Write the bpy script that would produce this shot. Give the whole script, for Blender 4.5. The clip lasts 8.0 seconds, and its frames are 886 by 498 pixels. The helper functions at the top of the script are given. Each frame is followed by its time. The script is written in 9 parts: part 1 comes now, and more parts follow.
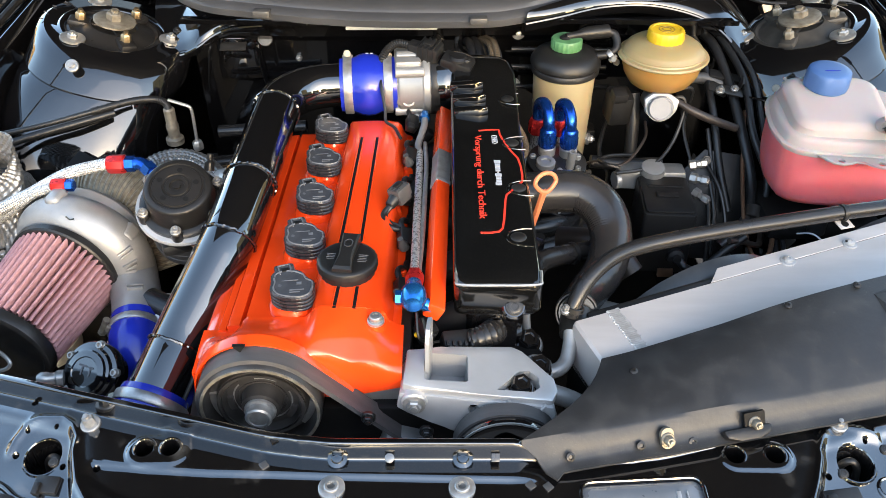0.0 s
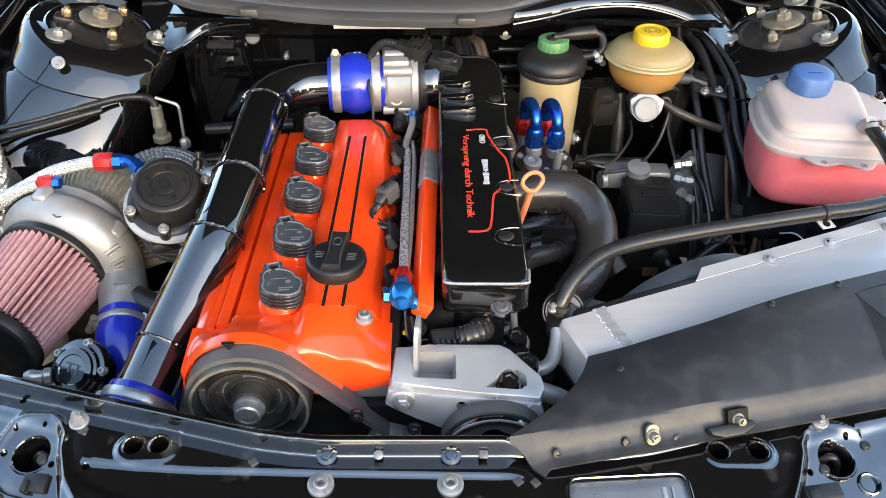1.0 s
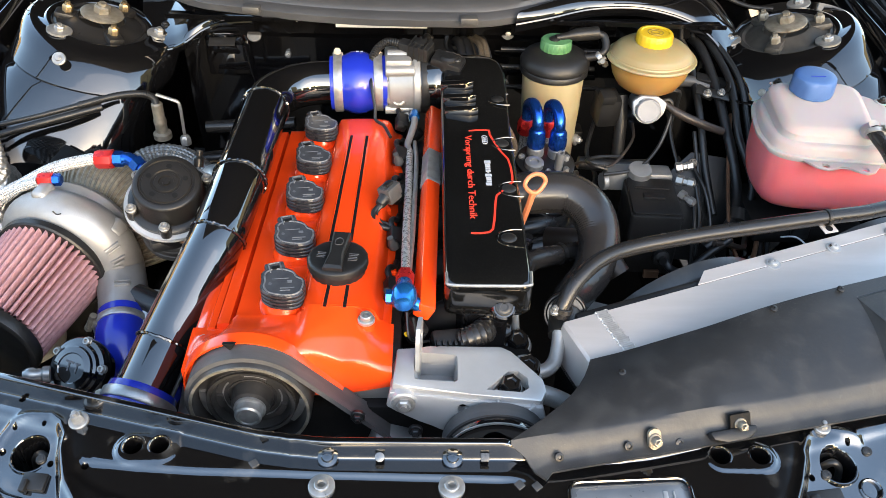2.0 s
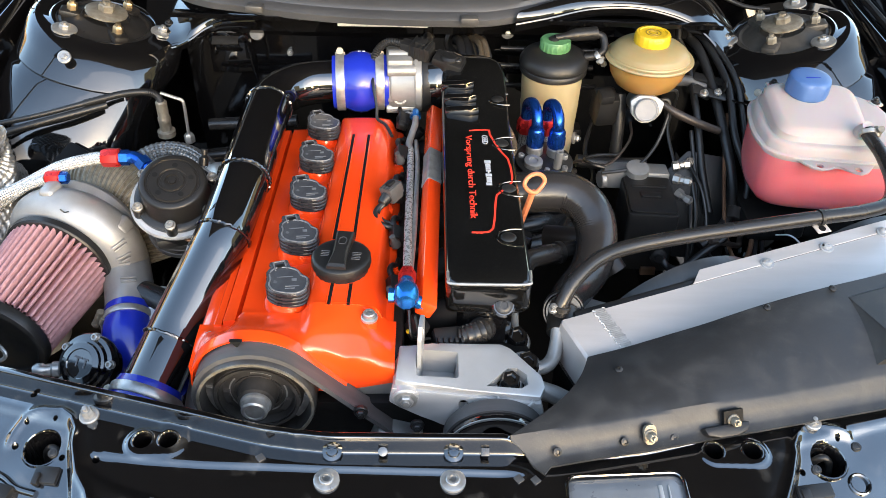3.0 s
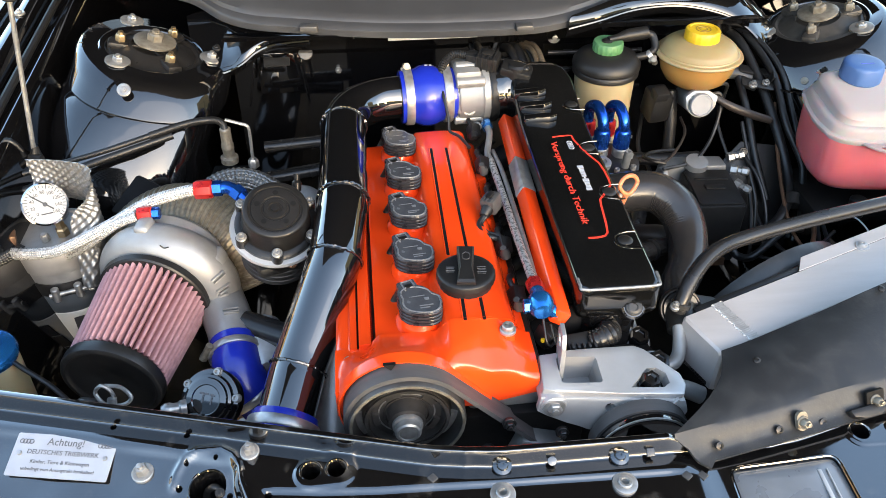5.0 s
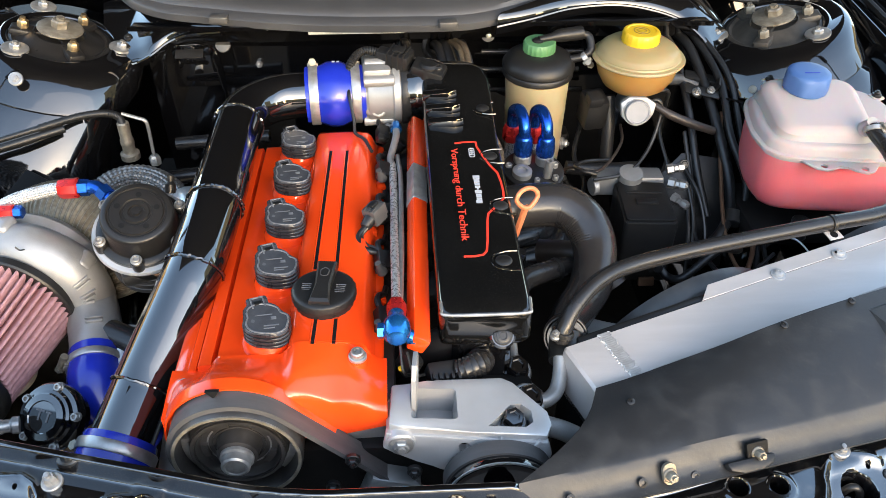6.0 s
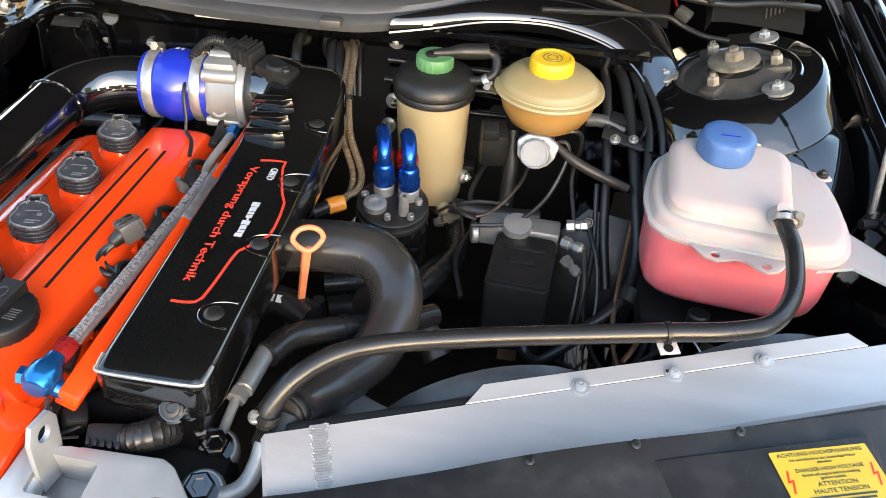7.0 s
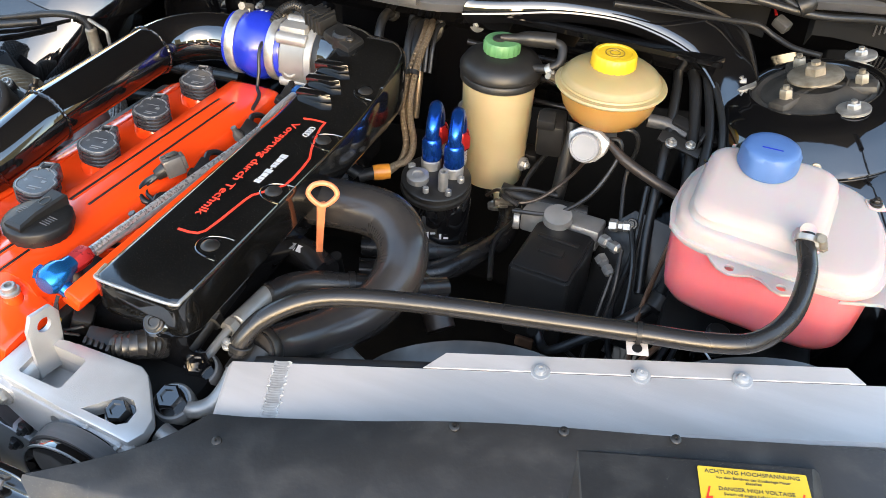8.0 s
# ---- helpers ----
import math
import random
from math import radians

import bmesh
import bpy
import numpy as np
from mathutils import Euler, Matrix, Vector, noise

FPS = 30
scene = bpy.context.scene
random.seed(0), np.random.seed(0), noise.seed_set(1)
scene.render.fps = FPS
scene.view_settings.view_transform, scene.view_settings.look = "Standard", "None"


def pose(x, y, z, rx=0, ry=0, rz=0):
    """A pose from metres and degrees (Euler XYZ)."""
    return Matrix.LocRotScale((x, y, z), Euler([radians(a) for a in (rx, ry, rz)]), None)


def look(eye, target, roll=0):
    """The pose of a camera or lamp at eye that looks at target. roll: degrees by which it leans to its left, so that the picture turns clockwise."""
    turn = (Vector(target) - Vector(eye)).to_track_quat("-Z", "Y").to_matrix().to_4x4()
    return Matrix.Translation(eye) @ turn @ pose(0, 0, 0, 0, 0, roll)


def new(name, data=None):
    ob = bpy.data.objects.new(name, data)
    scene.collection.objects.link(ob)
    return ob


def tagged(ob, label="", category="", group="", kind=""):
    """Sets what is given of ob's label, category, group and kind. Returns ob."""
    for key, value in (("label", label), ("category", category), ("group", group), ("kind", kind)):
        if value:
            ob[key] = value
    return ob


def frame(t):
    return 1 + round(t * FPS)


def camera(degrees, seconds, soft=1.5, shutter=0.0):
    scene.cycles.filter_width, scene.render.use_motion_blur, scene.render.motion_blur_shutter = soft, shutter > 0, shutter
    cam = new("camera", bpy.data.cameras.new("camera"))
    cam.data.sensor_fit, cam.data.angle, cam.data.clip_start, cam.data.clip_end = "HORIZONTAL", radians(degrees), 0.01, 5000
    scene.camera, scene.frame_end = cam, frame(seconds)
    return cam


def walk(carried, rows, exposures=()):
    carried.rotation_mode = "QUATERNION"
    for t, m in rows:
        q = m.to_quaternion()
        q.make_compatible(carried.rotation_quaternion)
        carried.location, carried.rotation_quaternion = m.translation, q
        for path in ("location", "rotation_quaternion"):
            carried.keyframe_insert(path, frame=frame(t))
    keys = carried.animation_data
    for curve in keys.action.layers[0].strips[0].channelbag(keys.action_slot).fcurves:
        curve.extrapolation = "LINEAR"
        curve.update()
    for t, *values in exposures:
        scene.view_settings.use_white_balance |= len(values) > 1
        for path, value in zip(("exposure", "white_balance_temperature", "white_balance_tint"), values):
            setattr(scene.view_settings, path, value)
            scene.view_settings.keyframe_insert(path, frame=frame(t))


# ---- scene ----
cam = camera(56.8, 8.0, soft=0.6)
PATH = [
    (0, (-0.005, -0.446, 1.314), (-0.003, 1.133, 0.087), 0.1),
    (0.5, (-0.006, -0.45, 1.317), (0.015, 1.125, 0.084), 0.6),
    (1, (-0.009, -0.451, 1.318), (0.031, 1.126, 0.088), 1.1),
    (1.5, (-0.013, -0.446, 1.318), (0.031, 1.132, 0.09), 1.5),
    (3, (-0.019, -0.456, 1.336), (0.035, 1.105, 0.087), 2.1),
    (3.5, (-0.084, -0.468, 1.363), (-0.027, 1.096, 0.118), 1.2),
    (4, (-0.162, -0.457, 1.35), (-0.06, 1.108, 0.109), -1.7),
    (4.5, (-0.184, -0.443, 1.349), (-0.009, 1.119, 0.113), -0.3),
    (4.7, (-0.2, -0.446, 1.349), (-0.02, 1.112, 0.108), 0.0),
    (5.8, (-0.121, -0.422, 1.332), (0.008, 1.133, 0.081), 1.4),
    (6, (-0.028, -0.386, 1.318), (0.077, 1.169, 0.063), 0.9),
    (6.5, (0.171, -0.299, 1.299), (0.121, 1.258, 0.045), 2.1),
    (7, (0.303, -0.215, 1.265), (0.135, 1.328, 0.003), 3.6),
    (7.5, (0.408, -0.215, 1.258), (0.016, 1.276, -0.015), 4.5),
    (8, (0.457, -0.206, 1.265), (-0.089, 1.23, -0.015), 2.6),
]
walk(cam, [(t, look(eye, target, roll)) for t, eye, target, roll in PATH], exposures=[(0.0, 3.37, 6540, 11), (3.0, 3.41, 6540, 11), (4.5, 3.41, 6540, 11), (6.0, 3.37, 6540, 11), (7.0, 3.48, 6540, 11), (8.0, 3.58, 6540, 11)])

# ---- light ----
world = bpy.data.worlds.new("evening_sky")
scene.world = world
world.use_nodes = True
wn = world.node_tree.nodes
sky = wn.new("ShaderNodeTexSky")
sky.sky_type = "NISHITA"
sky.sun_disc = False
sky.sun_elevation = radians(10.5)
sky.sun_rotation = radians(158)
sky.air_density = 1.0
sky.dust_density = 1.8
world.node_tree.links.new(sky.outputs[0], wn["Background"].inputs[0])
wn["Background"].inputs[1].default_value = 0.15

sun_data = bpy.data.lights.new("sun", "SUN")
sun_data.energy, sun_data.angle, sun_data.color = 0.125, radians(80), (1.0, 0.86, 0.72)
sun = new("sun", sun_data)
sun.matrix_world = look((1.50, -3.71, 1.05), (0, 0, 0))

# ---- materials ----


def material(name, color, rough=0.5, metal=0.0, color2=None, scale=40.0, mix=0.5, bump=0.0, bump_scale=300.0, rough_var=0.1,
             coat=0.0, sub=0.0, ior=1.45, stretch=(1, 1, 1), dust=0.0, spec=0.5):
    """A surface: base colour mixed with a second one by broad noise, fine relief, uneven gloss, dust specks."""
    m = bpy.data.materials.new(name)
    m.use_nodes = True
    nt = m.node_tree
    n, ln = nt.nodes, nt.links
    b = n["Principled BSDF"]
    b.inputs["Metallic"].default_value = metal
    b.inputs["IOR"].default_value = ior
    b.inputs["Specular IOR Level"].default_value = spec
    b.inputs["Coat Weight"].default_value = coat
    b.inputs["Coat Roughness"].default_value = 0.06
    b.inputs["Subsurface Weight"].default_value = sub
    b.inputs["Subsurface Scale"].default_value = 0.02
    tc = n.new("ShaderNodeTexCoord")
    mp = n.new("ShaderNodeMapping")
    mp.inputs["Scale"].default_value = stretch
    ln.new(tc.outputs["Object"], mp.inputs["Vector"])
    big = n.new("ShaderNodeTexNoise")
    big.inputs["Scale"].default_value = scale
    big.inputs["Detail"].default_value = 6
    ln.new(mp.outputs[0], big.inputs["Vector"])
    c2 = color2 or tuple(min(1, c * 0.75) for c in color)
    ramp = n.new("ShaderNodeValToRGB")
    ramp.color_ramp.elements[0].position, ramp.color_ramp.elements[1].position = 0.5 - 0.25 * mix, 0.5 + 0.25
    ramp.color_ramp.elements[0].color = (*c2, 1)
    ramp.color_ramp.elements[1].color = (*color, 1)
    ln.new(big.outputs["Fac"], ramp.inputs[0])
    out = ramp.outputs[0]
    fine = n.new("ShaderNodeTexNoise")
    fine.inputs["Scale"].default_value = bump_scale
    fine.inputs["Detail"].default_value = 3
    ln.new(mp.outputs[0], fine.inputs["Vector"])
    if dust:
        sp = n.new("ShaderNodeTexNoise")
        sp.inputs["Scale"].default_value = 1500
        sp.inputs["Detail"].default_value = 1
        ln.new(tc.outputs["Object"], sp.inputs["Vector"])
        th = n.new("ShaderNodeMapRange")
        th.inputs[1].default_value, th.inputs[2].default_value = 0.66, 0.74
        th.inputs[4].default_value = dust
        ln.new(sp.outputs["Fac"], th.inputs[0])
        mx = n.new("ShaderNodeMixRGB")
        mx.inputs[2].default_value = (0.42, 0.38, 0.32, 1)
        ln.new(th.outputs[0], mx.inputs[0])
        ln.new(out, mx.inputs[1])
        out = mx.outputs[0]
    ln.new(out, b.inputs["Base Color"])
    rr = n.new("ShaderNodeMapRange")
    rr.inputs[3].default_value, rr.inputs[4].default_value = max(0.02, rough - rough_var), min(1, rough + rough_var)
    ln.new(big.outputs["Fac"], rr.inputs[0])
    ln.new(rr.outputs[0], b.inputs["Roughness"])
    if bump:
        bp = n.new("ShaderNodeBump")
        bp.inputs["Strength"].default_value = min(1.0, bump)
        bp.inputs["Distance"].default_value = 0.0008
        ln.new(fine.outputs["Fac"], bp.inputs["Height"])
        ln.new(bp.outputs[0], b.inputs["Normal"])
    return m


BODY = material("black_car_paint", (0.0022, 0.0022, 0.0027), 0.05, 0, (0.003, 0.003, 0.0034), 14, bump=0.10, bump_scale=28, rough_var=0.03, dust=0.04, coat=0.6, ior=1.65)
LINER = material("black_bonnet_liner", (0.004, 0.004, 0.004), 0.85, 0, (0.006, 0.006, 0.006), 9, bump=0.3, bump_scale=90, spec=0.15)
MATTE = material("matte_black", (0.0035, 0.0035, 0.004), 0.6, 0, (0.007, 0.0065, 0.006), 25, rough_var=0.15, bump=0.2, spec=0.2)
PIPE = material("polished_black_pipe", (0.0025, 0.0025, 0.003), 0.05, 0, (0.0035, 0.0035, 0.004), 10, rough_var=0.03, coat=0.9, dust=0.04, ior=1.72)
PLENUM = material("black_crackle_enamel", (0.0025, 0.0025, 0.0025), 0.10, 0, (0.004, 0.004, 0.004), 20, bump=0.05, bump_scale=500, rough_var=0.04, coat=0.5, dust=0.12)
ORANGE = material("orange_red_paint", (0.84, 0.062, 0.007), 0.22, 0, (0.76, 0.050, 0.006), 9, bump=0.04, bump_scale=300, rough_var=0.06, coat=0.45, spec=0.4)
PLASTIC = material("black_plastic", (0.007, 0.007, 0.0075), 0.40, 0, (0.013, 0.0125, 0.012), 45, bump=0.15, bump_scale=600, rough_var=0.12, spec=0.4)
COILGREY = material("mid_grey_moulding", (0.070, 0.072, 0.077), 0.25, 0, (0.040, 0.041, 0.045), 60, 0.7, bump=0.15, bump_scale=700, rough_var=0.1)
COILFIN = material("dark_grey_moulding", (0.028, 0.028, 0.031), 0.28, 0, (0.016, 0.016, 0.018), 90, 0.8, bump=0.2, bump_scale=700, rough_var=0.1)
COILRIM = material("pale_grey_edge", (0.16, 0.162, 0.17), 0.30, 0, (0.085, 0.086, 0.09), 160, 0.9)
GREYPLASTIC = material("grey_black_plastic", (0.042, 0.042, 0.044), 0.36, 0, (0.065, 0.062, 0.058), 60, bump=0.15, bump_scale=700, rough_var=0.1)
COVER = material("faded_grey_plastic", (0.052, 0.052, 0.054), 0.42, 0, (0.038, 0.038, 0.040), 12, bump=0.1, bump_scale=500, rough_var=0.1)
RUBBER = material("black_rubber", (0.008, 0.008, 0.009), 0.42, 0, (0.015, 0.014, 0.013), 35, 0.6, bump=0.15, bump_scale=250, rough_var=0.12, spec=0.4)
RIBHOSE = material("ribbed_rubber", (0.016, 0.0160, 0.0175), 0.22, 0, (0.032, 0.028, 0.025), 26, 0.7, rough_var=0.08, bump=0.15, bump_scale=300)
HOSE = material("semi_gloss_hose", (0.010, 0.0097, 0.0105), 0.26, 0, (0.018, 0.0165, 0.0155), 30, 0.6, rough_var=0.08, spec=0.45)
BELT = material("rubber_belt", (0.045, 0.043, 0.042), 0.6, 0, (0.065, 0.06, 0.058), 20, bump=0.2, stretch=(1, 6, 1))
TRAY = material("black_sheet_plastic", (0.036, 0.034, 0.032), 0.42, 0, (0.0185, 0.0180, 0.0180), 34, 0.0, bump=0.18, bump_scale=240, rough_var=0.18, dust=0.22, spec=0.46)
ALU = material("brushed_aluminium", (0.55, 0.500, 0.470), 0.40, 0.35, (0.48, 0.435, 0.405), 9, bump=0.12, bump_scale=220, rough_var=0.10, stretch=(1, 6, 1))
CAST = material("cast_aluminium", (0.32, 0.315, 0.305), 0.40, 0.5, (0.24, 0.235, 0.225), 40, 0.7, bump=0.3, bump_scale=900, rough_var=0.1)
TURBOCAST = material("sand_cast_aluminium", (0.34, 0.335, 0.325), 0.40, 0.5, (0.25, 0.243, 0.235), 30, 0.7, bump=0.35, bump_scale=900, rough_var=0.1)
SILVER = material("silver_lacquer", (0.45, 0.445, 0.44), 0.38, 0.45, (0.37, 0.365, 0.36), 20, bump=0.14, bump_scale=1200, rough_var=0.08)
WELD = material("weld_bead", (0.54, 0.515, 0.49), 0.33, 0.5, (0.40, 0.37, 0.345), 120, bump=0.2, bump_scale=500)
ZINC = material("zinc_plated_steel", (0.40, 0.395, 0.38), 0.32, 0.65, (0.26, 0.25, 0.235), 110, 0.8, rough_var=0.1)
BRASS = material("yellow_zinc_steel", (0.46, 0.36, 0.22), 0.36, 0.9, (0.28, 0.20, 0.11), 90, 0.8, rough_var=0.12)
CHROME = material("polished_steel", (0.82, 0.82, 0.82), 0.10, 1.0, (0.7, 0.7, 0.7), 30, rough_var=0.05)
MACHINED = material("worn_machined_steel", (0.085, 0.079, 0.075), 0.36, 0.6, (0.045, 0.041, 0.038), 40, 0.8, bump=0.15, rough_var=0.12)
DARKSTEEL = material("dark_oiled_steel", (0.050, 0.049, 0.048), 0.35, 0.6, (0.03, 0.028, 0.026), 40, bump=0.2)
BRAID = material("braided_steel", (0.50, 0.49, 0.47), 0.28, 0.6, (0.41, 0.40, 0.38), 300, 0.9, bump=0.2, bump_scale=1500, rough_var=0.08)
BRONZEBRAID = material("bronze_braided_sleeve", (0.26, 0.19, 0.12), 0.34, 0.7, (0.11, 0.08, 0.05), 420, 0.9, bump=0.3, bump_scale=1500)
MOUNT = material("dusty_lit_rubber_metal", (0.022, 0.0205, 0.018), 0.50, 0.0, (0.050, 0.045, 0.039), 55, 0.8, bump=0.25, bump_scale=400, rough_var=0.12)
STAINED = material("stained_zinc_steel", (0.27, 0.25, 0.21), 0.42, 0.5, (0.15, 0.125, 0.09), 120, 0.9, rough_var=0.12)
BLUESIL = material("blue_silicone", (0.012, 0.028, 0.36), 0.24, 0, (0.008, 0.018, 0.26), 24, rough_var=0.07, coat=0.25, bump=0.1, bump_scale=200)
BLUEANO = material("blue_anodised", (0.02, 0.12, 0.50), 0.22, 0.85, (0.01, 0.06, 0.33), 60, rough_var=0.06)
SKYBLUE = material("bright_blue_anodised", (0.03, 0.25, 0.62), 0.2, 0.8, (0.02, 0.15, 0.48), 60, rough_var=0.06)
REDANO = material("red_anodised", (0.62, 0.035, 0.03), 0.28, 0.6, (0.45, 0.02, 0.02), 60, rough_var=0.06)
PLEAT = material("pink_cotton_gauze", (0.40, 0.225, 0.235), 0.75, 0, (0.30, 0.155, 0.165), 120, 0.7, bump=0.5, bump_scale=1500)
CASTBLACK = material("black_anodised_casting", (0.0095, 0.0090, 0.0086), 0.32, 0.1, (0.017, 0.0158, 0.0150), 35, bump=0.25, bump_scale=700, spec=0.4)
PLEATDARK = material("pleat_gap_shade", (0.05, 0.018, 0.018), 0.7, 0, (0.08, 0.03, 0.03), 80)
CREAM = material("yellowed_cream_plastic", (0.36, 0.295, 0.175), 0.36, 0, (0.29, 0.23, 0.125), 12, 0.8, sub=0.2, bump=0.08, bump_scale=120, rough_var=0.08)
AMBER = material("amber_plastic", (0.33, 0.185, 0.060), 0.25, 0, (0.27, 0.145, 0.042), 14, sub=0.3, rough_var=0.08)
HAZE = material("hazy_yellow_plastic", (0.31, 0.250, 0.135), 0.33, 0, (0.25, 0.195, 0.095), 14, sub=0.3, rough_var=0.08)
GREENCAP = material("green_plastic", (0.085, 0.215, 0.090), 0.45, 0, (0.060, 0.155, 0.062), 40, bump=0.1)
YELLOWCAP = material("yellow_plastic", (0.64, 0.42, 0.025), 0.38, 0, (0.53, 0.33, 0.012), 40, bump=0.05)
BLUECAP = material("blue_plastic", (0.058, 0.125, 0.295), 0.48, 0, (0.044, 0.098, 0.245), 30, bump=0.1)
TANK = material("milky_white_plastic", (0.345, 0.302, 0.297), 0.55, 0, (0.335, 0.292, 0.287), 9, sub=0.6, bump=0.05, bump_scale=200, rough_var=0.06, spec=0.22)
PINK = material("pink_coolant_in_plastic", (0.62, 0.155, 0.165), 0.33, 0, (0.56, 0.13, 0.145), 8, sub=0.9, bump=0.05, rough_var=0.08)
WHITE = material("white_plastic", (0.235, 0.235, 0.24), 0.4, 0, (0.19, 0.19, 0.20), 40)
TAN = material("orange_tan_plastic", (0.66, 0.215, 0.095), 0.42, 0, (0.56, 0.175, 0.075), 50)
WRAP = material("titanium_heat_wrap", (0.24, 0.205, 0.145), 0.40, 0.45, (0.13, 0.105, 0.07), 200, 0.7)
FOIL = material("embossed_foil", (0.60, 0.595, 0.59), 0.30, 0.6, (0.42, 0.415, 0.41), 50, bump=0.2, bump_scale=300)
QUILT = material("quilted_foil", (0.34, 0.335, 0.33), 0.38, 0.75, (0.24, 0.237, 0.233), 60, bump=0.15, bump_scale=500)
FOILWRAP = material("silver_woven_sleeve", (0.28, 0.275, 0.262), 0.34, 0.7, (0.12, 0.116, 0.11), 300, 0.9, bump=0.3, bump_scale=900)
PLATE = material("engraved_aluminium_sign", (0.40, 0.405, 0.42), 0.38, 0.4, (0.33, 0.33, 0.345), 30, rough_var=0.06)
STICKER = material("yellow_vinyl", (0.60, 0.415, 0.040), 0.38, 0, (0.53, 0.355, 0.030), 25)
INK = material("dark_print", (0.03, 0.03, 0.035), 0.5, 0, (0.05, 0.05, 0.05), 60)
GREYINK = material("grey_print", (0.07, 0.07, 0.075), 0.5, 0, (0.11, 0.11, 0.115), 60)
REDINK = material("red_print", (0.80, 0.05, 0.03), 0.4, 0, (0.7, 0.04, 0.02), 60)
SILVERINK = material("silver_print", (0.55, 0.56, 0.57), 0.4, 0.2, (0.48, 0.48, 0.5), 60)
PAPER = material("pale_label", (0.66, 0.65, 0.60), 0.5, 0, (0.56, 0.55, 0.5), 30)
DIAL = material("white_dial", (0.34, 0.34, 0.335), 0.4, 0, (0.30, 0.30, 0.295), 30)
COLLAR = material("amber_collar_plastic", (0.72, 0.27, 0.03), 0.35, 0, (0.6, 0.2, 0.02), 60)
COPPER = material("copper_brown_metal", (0.22, 0.12, 0.07), 0.35, 0.6, (0.14, 0.08, 0.05), 50)
HEADLAMP = material("grey_lamp_housing", (0.21, 0.225, 0.24), 0.28, 0.3, (0.12, 0.13, 0.145), 16, 0.8)
ASPHALT = material("asphalt", (0.055, 0.055, 0.056), 0.85, 0, (0.035, 0.035, 0.036), 6, bump=0.8, bump_scale=160)
# warm tone picked for the gold reflections of the unseen walls
YARD = material("golden_brown_wall", (0.60, 0.41, 0.19), 0.85, 0, (0.34, 0.24, 0.12), 0.9, 0.9, bump=0.5, bump_scale=40)
WIRE = material("wire_insulation", (0.007, 0.007, 0.008), 0.4, 0, (0.011, 0.011, 0.011), 60)
BRONZEHOSE = material("brown_black_sleeve", (0.05, 0.036, 0.028), 0.4, 0.2, (0.03, 0.024, 0.02), 40)
PANELPAINT = material("dust_hazed_black_paint", (0.045, 0.041, 0.036), 0.06, 0, (0.0022, 0.0022, 0.0026), 30, -0.40, bump=0.03, bump_scale=60, rough_var=0.06, dust=0.10, coat=1.0, ior=1.92)
TOWERPAINT = material("dented_black_paint", (0.0022, 0.0022, 0.0028), 0.05, 0, (0.003, 0.003, 0.0034), 14, bump=0.45, bump_scale=24, rough_var=0.03, dust=0.05, coat=0.6, ior=1.62)
CANBAND = material("blue_grey_band", (0.095, 0.110, 0.125), 0.35, 0.1, (0.075, 0.088, 0.10), 30)

# ---- building helpers ----


def thing(name, at, label, category, group="", kind=""):
    ob = new(name)
    ob.location = at
    ob.empty_display_size = 0.02
    return tagged(ob, label, category, group, kind)


def root_of(ob):
    while ob.parent:
        ob = ob.parent
    return ob


def part(name, bm, mat, parent, label="", sharp=38, smooth=True):
    """Links a bmesh, made in world coordinates, as one mesh object under parent."""
    if parent is not None:
        bmesh.ops.translate(bm, verts=bm.verts, vec=-Vector(root_of(parent).location))
    bmesh.ops.recalc_face_normals(bm, faces=bm.faces)
    me = bpy.data.meshes.new(name)
    bm.to_mesh(me)
    bm.free()
    if smooth:
        me.shade_smooth()
        me.set_sharp_from_angle(angle=radians(sharp))
    me.materials.append(mat)
    ob = new(name, me)
    ob.parent = parent
    if label:
        ob["label"] = label
    return ob


def bm_new():
    return bmesh.new()


def basis(org, axis, up=(0, 0, 1)):
    z = Vector(axis).normalized()
    u = Vector(up)
    if abs(z.dot(u.normalized())) > 0.98:
        u = Vector((0, 1, 0))
    x = u.cross(z).normalized()
    y = z.cross(x)
    return Matrix.Translation(org) @ Matrix((x, y, z)).transposed().to_4x4()


def box(bm, c, s, rot=(0, 0, 0), bev=0.0, seg=2, M=None):
    r = bmesh.ops.create_cube(bm, size=1.0)
    vs = r["verts"]
    bmesh.ops.scale(bm, vec=s, verts=vs)
    if bev:
        es = list({e for v in vs for e in v.link_edges})
        out = bmesh.ops.bevel(bm, geom=es, offset=bev, segments=seg, profile=0.5, affect="EDGES")
        vs = list({v for f in out["faces"] for v in f.verts} | {v for v in vs if v.is_valid})
    m = pose(*c, *rot)
    bmesh.ops.transform(bm, matrix=(M @ m) if M else m, verts=vs)
    return vs


